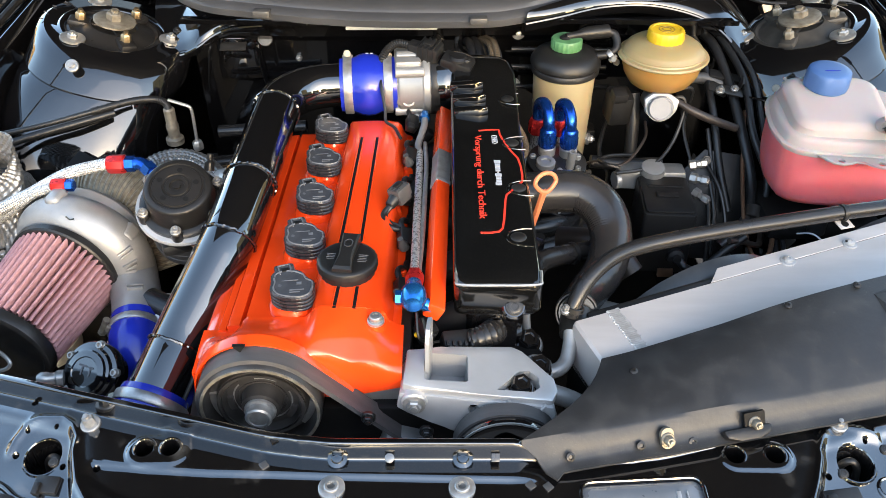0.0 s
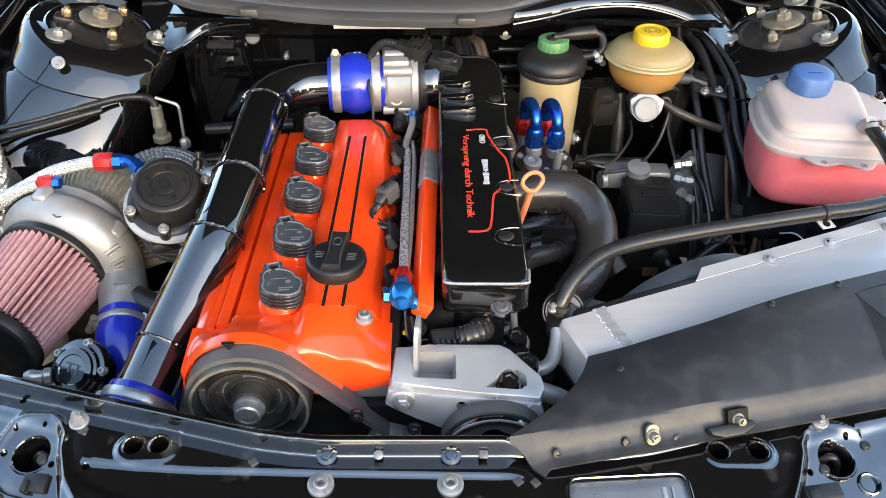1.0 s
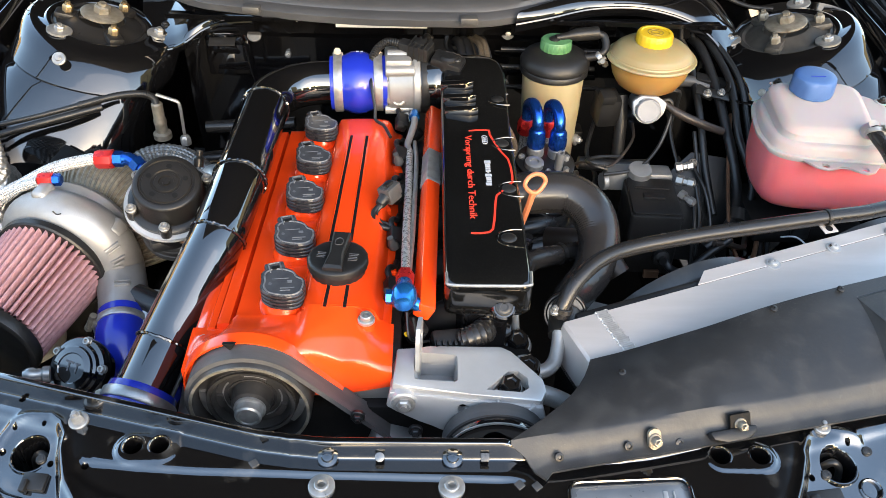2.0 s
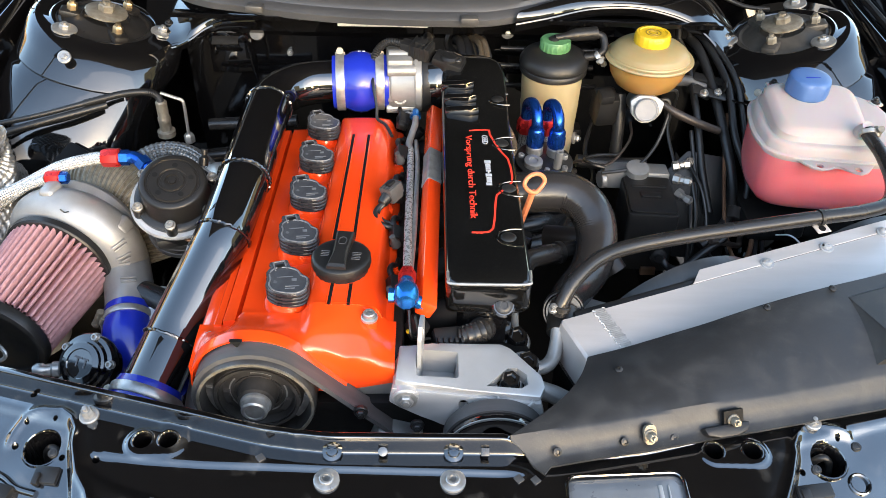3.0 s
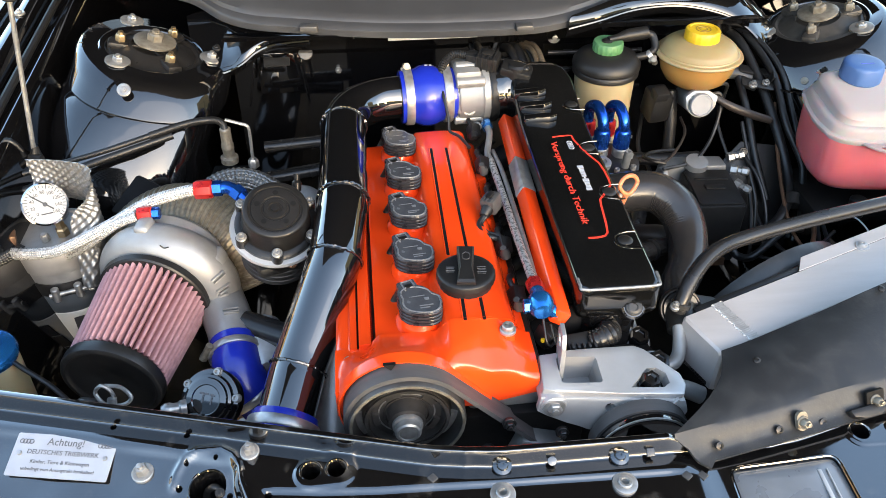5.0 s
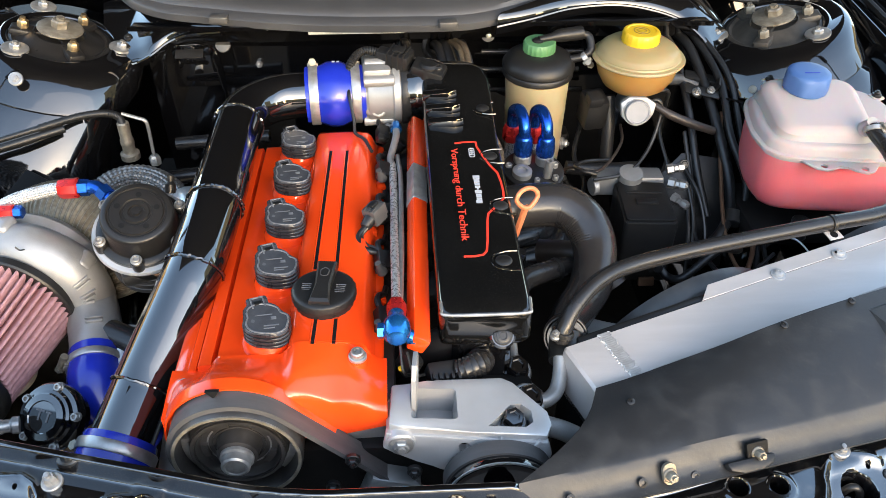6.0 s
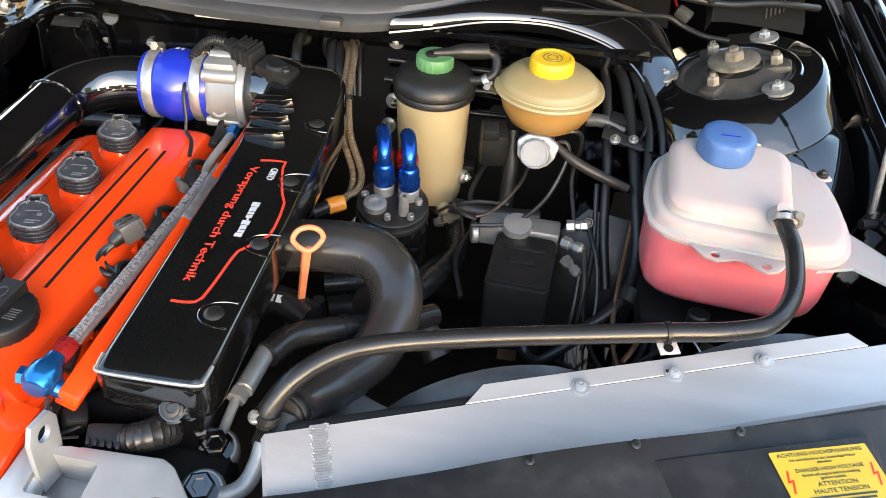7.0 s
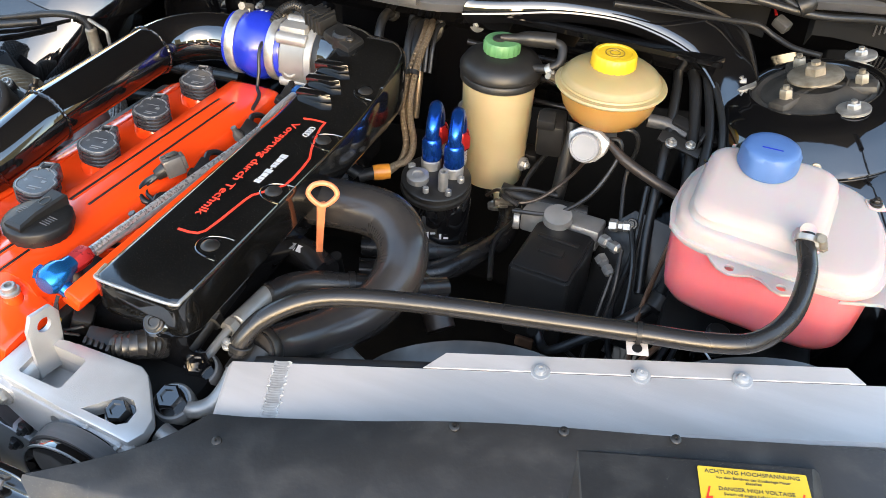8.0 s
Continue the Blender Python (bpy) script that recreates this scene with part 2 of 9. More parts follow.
def lathe(bm, org, axis, prof, seg=28, up=(0, 0, 1), wobble=None):
    """Turns a profile of (radius, height) round the axis."""
    M = basis(org, axis, up)
    rings = []
    for r, h in prof:
        if r <= 1e-6:
            rings.append([bm.verts.new(M @ Vector((0, 0, h)))])
        else:
            ring = []
            for i in range(seg):
                a = 2 * math.pi * i / seg
                k = wobble(a, h) if wobble else 1.0
                ring.append(bm.verts.new(M @ Vector((r * k * math.cos(a), r * k * math.sin(a), h))))
            rings.append(ring)
    for p, q in zip(rings, rings[1:]):
        if len(p) == 1 and len(q) == 1:
            continue
        for i in range(seg):
            j = (i + 1) % seg
            if len(p) == 1:
                bm.faces.new((p[0], q[i], q[j]))
            elif len(q) == 1:
                bm.faces.new((p[i], p[j], q[0]))
            else:
                bm.faces.new((p[i], p[j], q[j], q[i]))
    a, b = rings[0], rings[-1]
    if len(a) > 1 and len(b) > 1:
        for i in range(seg):
            j = (i + 1) % seg
            bm.faces.new((b[i], b[j], a[j], a[i]))
    elif len(a) > 1:
        bm.faces.new(a)
    elif len(b) > 1:
        bm.faces.new(b)


def cyl(bm, p0, p1, r0, r1=None, seg=20, bev=0.0):
    p0, p1 = Vector(p0), Vector(p1)
    h = (p1 - p0).length
    r1 = r0 if r1 is None else r1
    if bev:
        prof = [(0, 0), (r0 - bev, 0), (r0, bev), (r1, h - bev), (r1 - bev, h), (0, h)]
    else:
        prof = [(0, 0), (r0, 0), (r1, h), (0, h)]
    lathe(bm, p0, p1 - p0, prof, seg)


def spline(pts, n=8):
    """Catmull-Rom through the points."""
    P = [Vector(p) for p in pts]
    P = [P[0] * 2 - P[1]] + P + [P[-1] * 2 - P[-2]]
    out = []
    for i in range(1, len(P) - 2):
        a, b, c, d = P[i - 1:i + 3]
        for k in range(n):
            t = k / n
            out.append(0.5 * ((2 * b) + (c - a) * t + (2 * a - 5 * b + 4 * c - d) * t * t + (3 * b - a - 3 * c + d) * t ** 3))
    out.append(P[-2])
    return out


def tube(bm, pts, r, seg=12, n=8, smooth=True, ribs=None, flat=1.0):
    """A tube along the points; r may be a list of radii, one a point; ribs: (pitch in samples, depth)."""
    C = spline(pts, n) if smooth else [Vector(p) for p in pts]
    if isinstance(r, (list, tuple)):
        if smooth:
            k = [i / n for i in range(len(C))]
            R = [float(v) for v in np.interp(k, range(len(r)), r)]
        else:
            R = list(r)
    else:
        R = [r] * len(C)
    t0 = (C[1] - C[0]).normalized()
    x = t0.orthogonal().normalized()
    rings = []
    for i, c in enumerate(C):
        t = (C[min(i + 1, len(C) - 1)] - C[max(i - 1, 0)]).normalized()
        x = (x - t * x.dot(t)).normalized()
        y = t.cross(x)
        k = R[i]
        if ribs:
            k *= 1 + (ribs[1] if (i // ribs[0]) % 2 else 0)
        rings.append([bm.verts.new(c + k * (x * math.cos(a) + y * math.sin(a) * flat)) for a in [2 * math.pi * j / seg for j in range(seg)]])
    for p, q in zip(rings, rings[1:]):
        for i in range(seg):
            j = (i + 1) % seg
            bm.faces.new((p[i], p[j], q[j], q[i]))
    bm.faces.new(rings[0])
    bm.faces.new(rings[-1])


def braid(bm, pts, r, strands=9, step=0.0008, amp=0.10):
    """A woven hose: a tube whose skin rises and falls in a diamond weave."""
    C = spline(pts, 40)
    even = [C[0]]
    for p in C[1:]:
        while (p - even[-1]).length >= step:
            even.append(even[-1] + (p - even[-1]).normalized() * step)
    t = (even[1] - even[0]).normalized()
    x = t.orthogonal().normalized()
    seg = strands * 5
    rings = []
    for i, c in enumerate(even):
        t = (even[min(i + 1, len(even) - 1)] - even[max(i - 1, 0)]).normalized()
        x = (x - t * x.dot(t)).normalized()
        y = t.cross(x)
        s = i * step * strands / (r * 1.35)
        ring = []
        for j in range(seg):
            a = 2 * math.pi * j / seg
            k = r * (1 + amp * math.cos(strands * a + s) * math.cos(strands * a - s))
            ring.append(bm.verts.new(c + k * (x * math.cos(a) + y * math.sin(a))))
        rings.append(ring)
    for p, q in zip(rings, rings[1:]):
        for i in range(seg):
            j = (i + 1) % seg
            bm.faces.new((p[i], p[j], q[j], q[i]))
    bm.faces.new(rings[0])
    bm.faces.new(rings[-1])


def roundpoly(P, r, n=5):
    """A polygon in plan with its corners rounded to the radius r."""
    out = []
    for i, b in enumerate(P):
        a, b, c = Vector(P[i - 1]), Vector(b), Vector(P[(i + 1) % len(P)])
        u, v = (a - b), (c - b)
        k = min(r, u.length * 0.49, v.length * 0.49)
        p, q = b + u.normalized() * k, b + v.normalized() * k
        for j in range(n + 1):
            t = j / n
            out.append(p * (1 - t) ** 2 + b * (2 * t * (1 - t)) + q * t * t)
    return out


def loft(bm, rings, caps=True, closed=True):
    V = [[bm.verts.new(p) for p in ring] for ring in rings]
    m = len(V[0])
    for p, q in zip(V, V[1:]):
        for i in range(m if closed else m - 1):
            j = (i + 1) % m
            bm.faces.new((p[i], p[j], q[j], q[i]))
    if caps and closed:
        bm.faces.new(V[0])
        bm.faces.new(V[-1])


def prism(bm, poly, h0, h1, M=None, bev=0.0, seg=2):
    """A plan polygon drawn out between two heights, in the frame M."""
    M = M or Matrix()
    a = [bm.verts.new((x, y, h0)) for x, y in poly]
    b = [bm.verts.new((x, y, h1)) for x, y in poly]
    n = len(poly)
    fs = [bm.faces.new(a), bm.faces.new(b)]
    fs += [bm.faces.new((a[i], a[(i + 1) % n], b[(i + 1) % n], b[i])) for i in range(n)]
    vs = a + b
    if bev:
        es = list({e for f in fs for e in f.edges})
        out = bmesh.ops.bevel(bm, geom=es, offset=bev, segments=seg, profile=0.5, affect="EDGES")
        vs = list({v for f in out["faces"] for v in f.verts} | {v for v in vs if v.is_valid} | {v for f in fs if f.is_valid for v in f.verts})
    bmesh.ops.transform(bm, matrix=M, verts=vs)


def sheet(bm, rows, thick=0.0015):
    """A skin over rows of points, with a thickness."""
    V = [[bm.verts.new(p) for p in row] for row in rows]
    fs = [bm.faces.new((V[i][j], V[i][j + 1], V[i + 1][j + 1], V[i + 1][j])) for i in range(len(V) - 1) for j in range(len(V[0]) - 1)]
    bmesh.ops.recalc_face_normals(bm, faces=fs)
    bmesh.ops.solidify(bm, geom=fs, thickness=thick)


def rounded(w, d, r, n=5):
    """A rounded rectangle round the origin."""
    out = []
    for cx, cy, a0 in ((w / 2 - r, d / 2 - r, 0), (-w / 2 + r, d / 2 - r, 90), (-w / 2 + r, -d / 2 + r, 180), (w / 2 - r, -d / 2 + r, 270)):
        for k in range(n + 1):
            a = radians(a0 + 90 * k / n)
            out.append((cx + r * math.cos(a), cy + r * math.sin(a)))
    return out


def bolt(parent, p, axis, r=0.006, h=0.006, mat=None, washer=1.7, name="bolt", label="", socket=False):
    """A flanged bolt: washer, hexagon or round head, and its stud or socket."""
    bm = bm_new()
    a = Vector(axis).normalized()
    p = Vector(p)
    if washer:
        lathe(bm, p, a, [(0, -0.002), (r * washer, -0.002), (r * washer, 0.0012), (r * washer * 0.9, 0.0018), (0, 0.0018)], 20)
    if socket:
        lathe(bm, p, a, [(0, 0), (r, 0), (r, h * 0.85), (r * 0.85, h), (r * 0.55, h), (r * 0.5, h * 0.45), (0, h * 0.45)], 16)
    else:
        lathe(bm, p, a, [(0, 0), (r, 0), (r, h * 0.8), (r * 0.82, h), (0, h)], 6)
        lathe(bm, p, a, [(r * 0.45, h * 0.9), (r * 0.45, h * 1.35), (0, h * 1.4)], 10)
    return part(name, bm, mat or ZINC, parent, label, sharp=30)


def clamp(parent, c, axis, r, width, mat=None, worm=True, worm_dir=(0, 0, 1), label=""):
    """A band clamp with its worm screw."""
    bm = bm_new()
    a = Vector(axis).normalized()
    c = Vector(c)
    lathe(bm, c - a * width / 2, a, [(r, 0), (r + 0.0015, 0), (r + 0.0022, width * 0.1), (r + 0.0022, width * 0.9), (r + 0.0015, width), (r, width)], 36)
    band = part("hose_clamp", bm, mat or ZINC, parent, label)
    if worm:
        bm = bm_new()
        w = Vector(worm_dir)
        w = (w - a * w.dot(a)).normalized()
        s = a.cross(w)
        q = c + w * (r + 0.005)
        cyl(bm, q - s * 0.011, q + s * 0.009, 0.0042, seg=12)
        lathe(bm, q + s * 0.009, s, [(0, 0), (0.0052, 0), (0.0052, 0.005), (0, 0.0055)], 6)
        box(bm, (0, 0, 0), (0.011, 0.014, 0.005), M=basis(q - w * 0.004, w, a), bev=0.001)
        part("worm_screw", bm, STAINED, band)
    return band


def cut_holes(ob, cutter_bm, sharp=32):
    """Cuts the closed cutter out of ob's mesh."""
    me = bpy.data.meshes.new("cutter")
    bmesh.ops.recalc_face_normals(cutter_bm, faces=cutter_bm.faces)
    cutter_bm.to_mesh(me)
    cutter_bm.free()
    c = new("cutter", me)
    c.matrix_world = Matrix()
    mod = ob.modifiers.new("cut", "BOOLEAN")
    mod.object, mod.operation, mod.solver = c, "DIFFERENCE", "EXACT"
    bpy.context.view_layer.update()
    dg = bpy.context.evaluated_depsgraph_get()
    made = bpy.data.meshes.new_from_object(ob.evaluated_get(dg))
    ob.modifiers.remove(mod)
    made.shade_smooth()
    made.set_sharp_from_angle(angle=radians(sharp))
    ob.data = made
    bpy.data.objects.remove(c)


def writing(text, size, M, mat, parent, name="lettering", depth=0.0003, label="", shear=0.0, length=0.0):
    """Raised lettering with the built-in font, turned into a mesh."""
    cu = bpy.data.curves.new("text", "FONT")
    cu.body, cu.size, cu.extrude, cu.align_x, cu.align_y, cu.shear = text, size, depth, "CENTER", "CENTER", shear
    cu.resolution_u = 3
    tmp = bpy.data.objects.new("text", cu)
    scene.collection.objects.link(tmp)
    bpy.context.view_layer.update()
    me = bpy.data.meshes.new_from_object(tmp.evaluated_get(bpy.context.evaluated_depsgraph_get()))
    bpy.data.objects.remove(tmp)
    bm = bm_new()
    bm.from_mesh(me)
    bpy.data.meshes.remove(me)
    if length:
        xs = [v.co.x for v in bm.verts]
        bmesh.ops.scale(bm, vec=(length / (max(xs) - min(xs)), 1, 1), verts=bm.verts)
    bmesh.ops.transform(bm, matrix=M, verts=bm.verts)
    return part(name, bm, mat, parent, label, smooth=False)


def bars(rows, M, mat, parent, name="print_bar", depth=0.0003):
    """Plain bars (x, y, w, h) in the plane of M, one mesh."""
    bm = bm_new()
    for x, y, w, h in rows:
        box(bm, (x, y, depth / 2), (w, h, depth), M=M)
    return part(name, bm, mat, parent, smooth=False)


MID = 0.017  # the car's middle line


def mirrored(p, side):
    """A point given on the car's right side (x below the middle), or its mirror image."""
    return p if side < 0 else (2 * MID - p[0], p[1], p[2])


def lerp(a, b, t):
    return Vector(a) * (1 - t) + Vector(b) * t

# ---- setting ----
bm = bm_new()
V = [bm.verts.new(p) for p in ((-900, -900, 0), (900, -900, 0), (900, 900, 0), (-900, 900, 0))]
bm.faces.new(V)
tagged(part("ground", bm, ASPHALT, None), "grey asphalt ground the car stands on", "ground", kind="structure")
# plain unseen walls added round the car to shape reflections, lower towards the sun
rr = random.Random(3)
az = 100.0
while az < 460.0:
    width = rr.uniform(14, 26)
    a0, a1 = radians(az), radians(min(az + width, 460.0))
    dist, high = rr.uniform(8.0, 11.0), rr.uniform(2.3, 4.0)
    # raised on this side for gold and dark reflections in the paint
    if az > 415.0:
        high += 3.0
    if az < 200.0:
        dist, high = 9.0, rr.uniform(2.3, 3.0)
    bm = bm_new()
    p0, p1 = Vector((math.sin(a0), math.cos(a0), 0)), Vector((math.sin(a1), math.cos(a1), 0))
    if (p0.y + p1.y) < 1.2:
        loft(bm, [[p * d + Vector((0, 0, z)) for d, z in ((dist, 0), (dist, high), (dist + 0.3, high), (dist + 0.3, 0))] for p in (p0, p1)])
        tagged(part("unseen_yard_wall", bm, YARD, None), "plain brown-grey wall added out of view to shape reflections", "wall", "yard walls", kind="structure")
    az += width + rr.choice((0.0, 0.0, 5.0))


def rear_edge(x):
    d = abs(x - MID)
    return 0.010 + max(0.0, d - 0.145) * 0.262 + 0.003 * math.exp(-((d - 0.145) / 0.02) ** 2)


def ease(t):
    t = min(1.0, max(0.0, t))
    return t * t * (3 - 2 * t)


def along(x, y, line):
    """Distance from (x, y) to a polyline, and on which side (+ to the rear)."""
    best, sign = 9.0, 1.0
    for (ax, ay), (bx, by) in zip(line, line[1:]):
        ux, uy = bx - ax, by - ay
        t = min(1.0, max(0.0, ((x - ax) * ux + (y - ay) * uy) / (ux * ux + uy * uy)))
        dx, dy = x - ax - ux * t, y - ay - uy * t
        d = math.hypot(dx, dy)
        if d < best:
            best, sign = d, (1.0 if ux * dy - uy * dx >= 0 else -1.0)
    return best, sign


STEP = [(-0.3045, 0.0005), (-0.281, -0.0025), (-0.256, -0.0060), (-0.206, -0.0100), (-0.106, -0.0140), (0.005, -0.0165), (0.080, -0.0180)]
STEPEND = [(-0.246, -0.041), (-0.277, -0.032), (-0.301, -0.019), (-0.310, -0.010), (-0.3075, -0.001), (-0.301, 0.0015)]
LOCKS = ([(-0.391, 0.020), (-0.389, 0.030), (-0.383, 0.042), (-0.370, 0.048), (-0.349, 0.0485), (-0.337, 0.040), (-0.332, 0.025), (-0.327, 0.009), (-0.315, -0.019), (-0.302, -0.036), (-0.29, -0.06)],
         [(0.390, 0.036), (0.379, 0.041), (0.362, 0.045), (0.344, 0.043), (0.336, 0.030), (0.329, 0.010), (0.320, -0.010), (0.305, -0.036), (0.295, -0.06)])
BOSSES = (((-0.266, 0.0125), (-0.240, 0.0130)), ((0.254, 0.0130), (0.289, 0.0130)))


def pan_of(x, y):
    """How far (x, y) lies inside the dished pan of a bonnet lock, 0 to 1."""
    inner = -0.3285 - 0.30 * min(0.0, y - 0.012) if x < MID else 0.3295 + 0.42 * min(0.0, y - 0.012)
    return ease(((inner - x) if x < MID else (x - inner)) / 0.008)


def shelf_z(x, y):
    """Height of the front panel's shelf with its pressings."""
    z = 0.7345 - 0.08 * max(0.0, rear_edge(x) - 0.022 - y) - 0.008 * ease((x - 0.06) / 0.05)
    ref = rear_edge(x) - 0.026
    pan = pan_of(x, y) * ease((ref - y) / 0.010)
    z -= 0.004 * pan + 0.28 * pan * max(0.0, ref - 0.004 - y) + 0.0013 * pan * math.sin(75.0 * x + 0.6) * math.cos(85.0 * y + 1.0)
    if -0.33 < x < 0.10 and y < 0.03:
        d, sign = along(x, y, STEP)
        low = ease(0.5 - sign * d / 0.0062)
        if x < -0.24:
            d2, sign2 = along(x, y, STEPEND)
            low *= ease(0.5 - sign2 * d2 / 0.0100) if x < -0.30 or y < -0.012 else 1.0
        z -= 0.0030 * low * (1.0 - ease((x - 0.05) / 0.04))
    for line in LOCKS:
        if abs(x - line[5][0]) < 0.10:
            z += 0.0030 * math.exp(-(along(x, y, line)[0] / 0.0036) ** 2)
    for boss in BOSSES:
        if abs(x - boss[0][0]) < 0.07:
            z += 0.0016 * ease((0.0165 - along(x, y, boss)[0]) / 0.0030)
    return z


front_panel = thing("front_crossmember", (MID, 0, 0.70), "glossy black front crossmember with holes, bolts and dust", "car panel")
bm = bm_new()
rings = []
for i in range(1001):
    x = MID - 0.76 + 1.52 * i / 1000
    yr = rear_edge(x)
    lo = 0.024 * ease((x - 0.055) / 0.04)
    zf = shelf_z(x, yr - 0.0150)
    sec = [(yr, 0.655), (yr, 0.750 - lo), (yr - 0.0010, 0.7550 - lo), (yr - 0.0020, 0.7556 - lo), (yr - 0.0060, 0.7558 - lo), (yr - 0.0066, 0.7557 - lo), (yr - 0.0073, 0.7550 - lo), (yr - 0.00755, 0.7540 - lo), (yr - 0.00757, 0.7532 - lo), (yr - 0.00780, zf + 0.0026), (yr - 0.00782, zf + 0.0018), (yr - 0.0082, zf + 0.0008), (yr - 0.0090, zf + 0.0002), (yr - 0.0099, zf), (yr - 0.0115, zf), (yr - 0.0150, zf)]
    for k in range(1, 73):
        y = (yr - 0.0150) * (1 - k / 72) - 0.10 * k / 72
        sec.append((y, shelf_z(x, y)))
    zb = sec[-1][1]
    sec += [(-0.115, zb - 0.03), (-0.115, 0.63), (0.0, 0.63)]
    rings.append([(x, y, z) for y, z in sec])
loft(bm, rings)
panel = part("panel", bm, PANELPAINT, front_panel, sharp=50)
cut = bm_new()
holes = [(-0.359, 0.016, 0.0165), (-0.266, 0.0135, 0.0082), (-0.243, 0.0140, 0.0082), (0.253, 0.0125, 0.0085), (0.289, 0.0130, 0.0085), (0.363, 0.013, 0.0165)]
for x, y, r in holes:
    cyl(cut, (x, y, 0.60), (x, y, 0.80), r, seg=28)
for x, y, r in ((-0.452, 0.083, 0.003), (-0.382, 0.066, 0.003), (-0.339, 0.006, 0.0028), (-0.3035, -0.0035, 0.0032), (-0.385, 0.018, 0.003), (-0.380, 0.039, 0.0022), (-0.353, 0.040, 0.0022), (0.336, 0.001, 0.003), (0.3785, 0.034, 0.0026)):
    cyl(cut, (x, y, 0.60), (x, y, 0.80), r, seg=12)
SLOT = roundpoly([Vector(p) for p in ((0.1115, -0.072, 0), (0.2195, -0.068, 0), (0.2185, -0.0085, 0), (0.1130, -0.0150, 0))], 0.011, 6)
prism(cut, [(p.x, p.y) for p in SLOT], 0.60, 0.80)
cut_holes(panel, cut, 62)
# pressed rims round the holes
for x, y, r in holes:
    bm = bm_new()
    z = shelf_z(x, y)
    lathe(bm, (x, y, z), (0, -0.22, 1), [(r, -0.006), (r, -0.0002), (r + 0.0008, 0.0008), (r + 0.0018, 0.0007), (r + 0.0030, -0.001)], 28)
    part("hole_rim", bm, PANELPAINT, front_panel)
# studs, plugs and screws on it
for x, y in ((-0.050, 0.0), (0.041, 0.0005)):
    bm = bm_new()
    if x < 0:
        lathe(bm, (x, y - 0.001, 0.741), (0, -0.8, 1), [(0, -0.002), (0.0042, -0.002), (0.0042, 0.001), (0.0036, 0.0014), (0, 0.0014)], 18)
    else:
        box(bm, (x, y - 0.001, 0.741), (0.0075, 0.0075, 0.003), (38, 0, 0), bev=0.0008)
    part("plug", bm, HEADLAMP if x < 0 else COILGREY, front_panel, "grey plug")
for x in (-0.095, 0.013):
    bm = bm_new()
    lathe(bm, (x, 0.0, 0.7395), (0, -0.35, 1), [(0, -0.002), (0.0090, -0.002), (0.0086, -0.0004), (0.0054, 0.0006), (0.0046, 0.0026), (0.0030, 0.0030), (0.0014, 0.0030), (0.0012, 0.0012), (0, 0.0012)], 20)
    part("stud", bm, PANELPAINT, front_panel)
for x, y in ((-0.158, -0.004), (0.085, -0.022), (0.07, -0.022)):
    bm = bm_new()
    box(bm, (x, y, shelf_z(x, y) + 0.0005), (0.007, 0.0075, 0.002), (0, 0, 38), bev=0.0006)
    part("plug", bm, GREYPLASTIC, front_panel)
for x, y, r in ((-0.322, 0.041, 0.0055), (-0.419, 0.036, 0.0062)):
    bolt(front_panel, (x, y, shelf_z(x, y) + 0.001), (0, -0.2, 1), r, 0.011, ZINC, 1.6)
for x, y in ((-0.098, -0.0245), (0.012, -0.0245)):
    bolt(front_panel, (x, y, 0.7318), (0, -0.05, 1), 0.0065, 0.004, ZINC, 1.75, socket=True)
for x, y in ((0.356, 0.045), (0.335, 0.056)):
    bolt(front_panel, (x, y, shelf_z(x, y) + 0.001), (0, -0.2, 1), 0.005, 0.006, ZINC, 1.6)

for x, y in ((-0.348, 0.010), (0.350, 0.004), (0.396, 0.028)):
    bolt(front_panel, (x, y, shelf_z(x, y) + 0.0003), (0, -0.25, 1), 0.0030, 0.0022, DARKSTEEL, 1.5, socket=True)
for x, y, w, d, turn in ((-0.348, -0.010, 0.022, 0.016, -6), (0.343, -0.016, 0.034, 0.014, 8)):
    bm = bm_new()
    box(bm, (x, y, shelf_z(x, y) + 0.002), (w, d, 0.006), (15, 0, turn), bev=0.0018)
    box(bm, (x - 0.3 * w, y - 0.3 * d, shelf_z(x, y) + 0.003), (w * 0.25, d * 0.7, 0.008), (15, 0, turn), bev=0.0012)
    part("cable_flap", bm, PLASTIC, front_panel, "black plastic flap over the latch cable")
bm = bm_new()
lathe(bm, (0.388, -0.007, shelf_z(0.388, -0.007)), (0, -0.28, 1), [(0.0075, -0.002), (0.0078, 0.0015), (0.0092, 0.0024), (0.0106, 0.0015), (0.0112, -0.002)], 26)
part("pressed_ring", bm, PANELPAINT, front_panel)
for x, y in ((-0.359, 0.016), (0.363, 0.013)):
    latch = thing("bonnet_latch", (x, y, 0.70), "steel bonnet latch inside the panel hole", "latch", "bonnet latches")
    z = shelf_z(x - 0.02, y)
    bm = bm_new()
    tube(bm, [(x - 0.010, y + 0.012, z - 0.045), (x - 0.006, y + 0.010, z - 0.020), (x + 0.002, y + 0.009, z - 0.010), (x + 0.009, y + 0.006, z - 0.018), (x + 0.010, y + 0.002, z - 0.045)], 0.0035, 10)
    part("hook", bm, DARKSTEEL, latch)
    bm = bm_new()
    box(bm, (x, y, z - 0.055), (0.05, 0.05, 0.02), (8, 0, 0), bev=0.003)
    part("latch_base", bm, DARKSTEEL, latch)

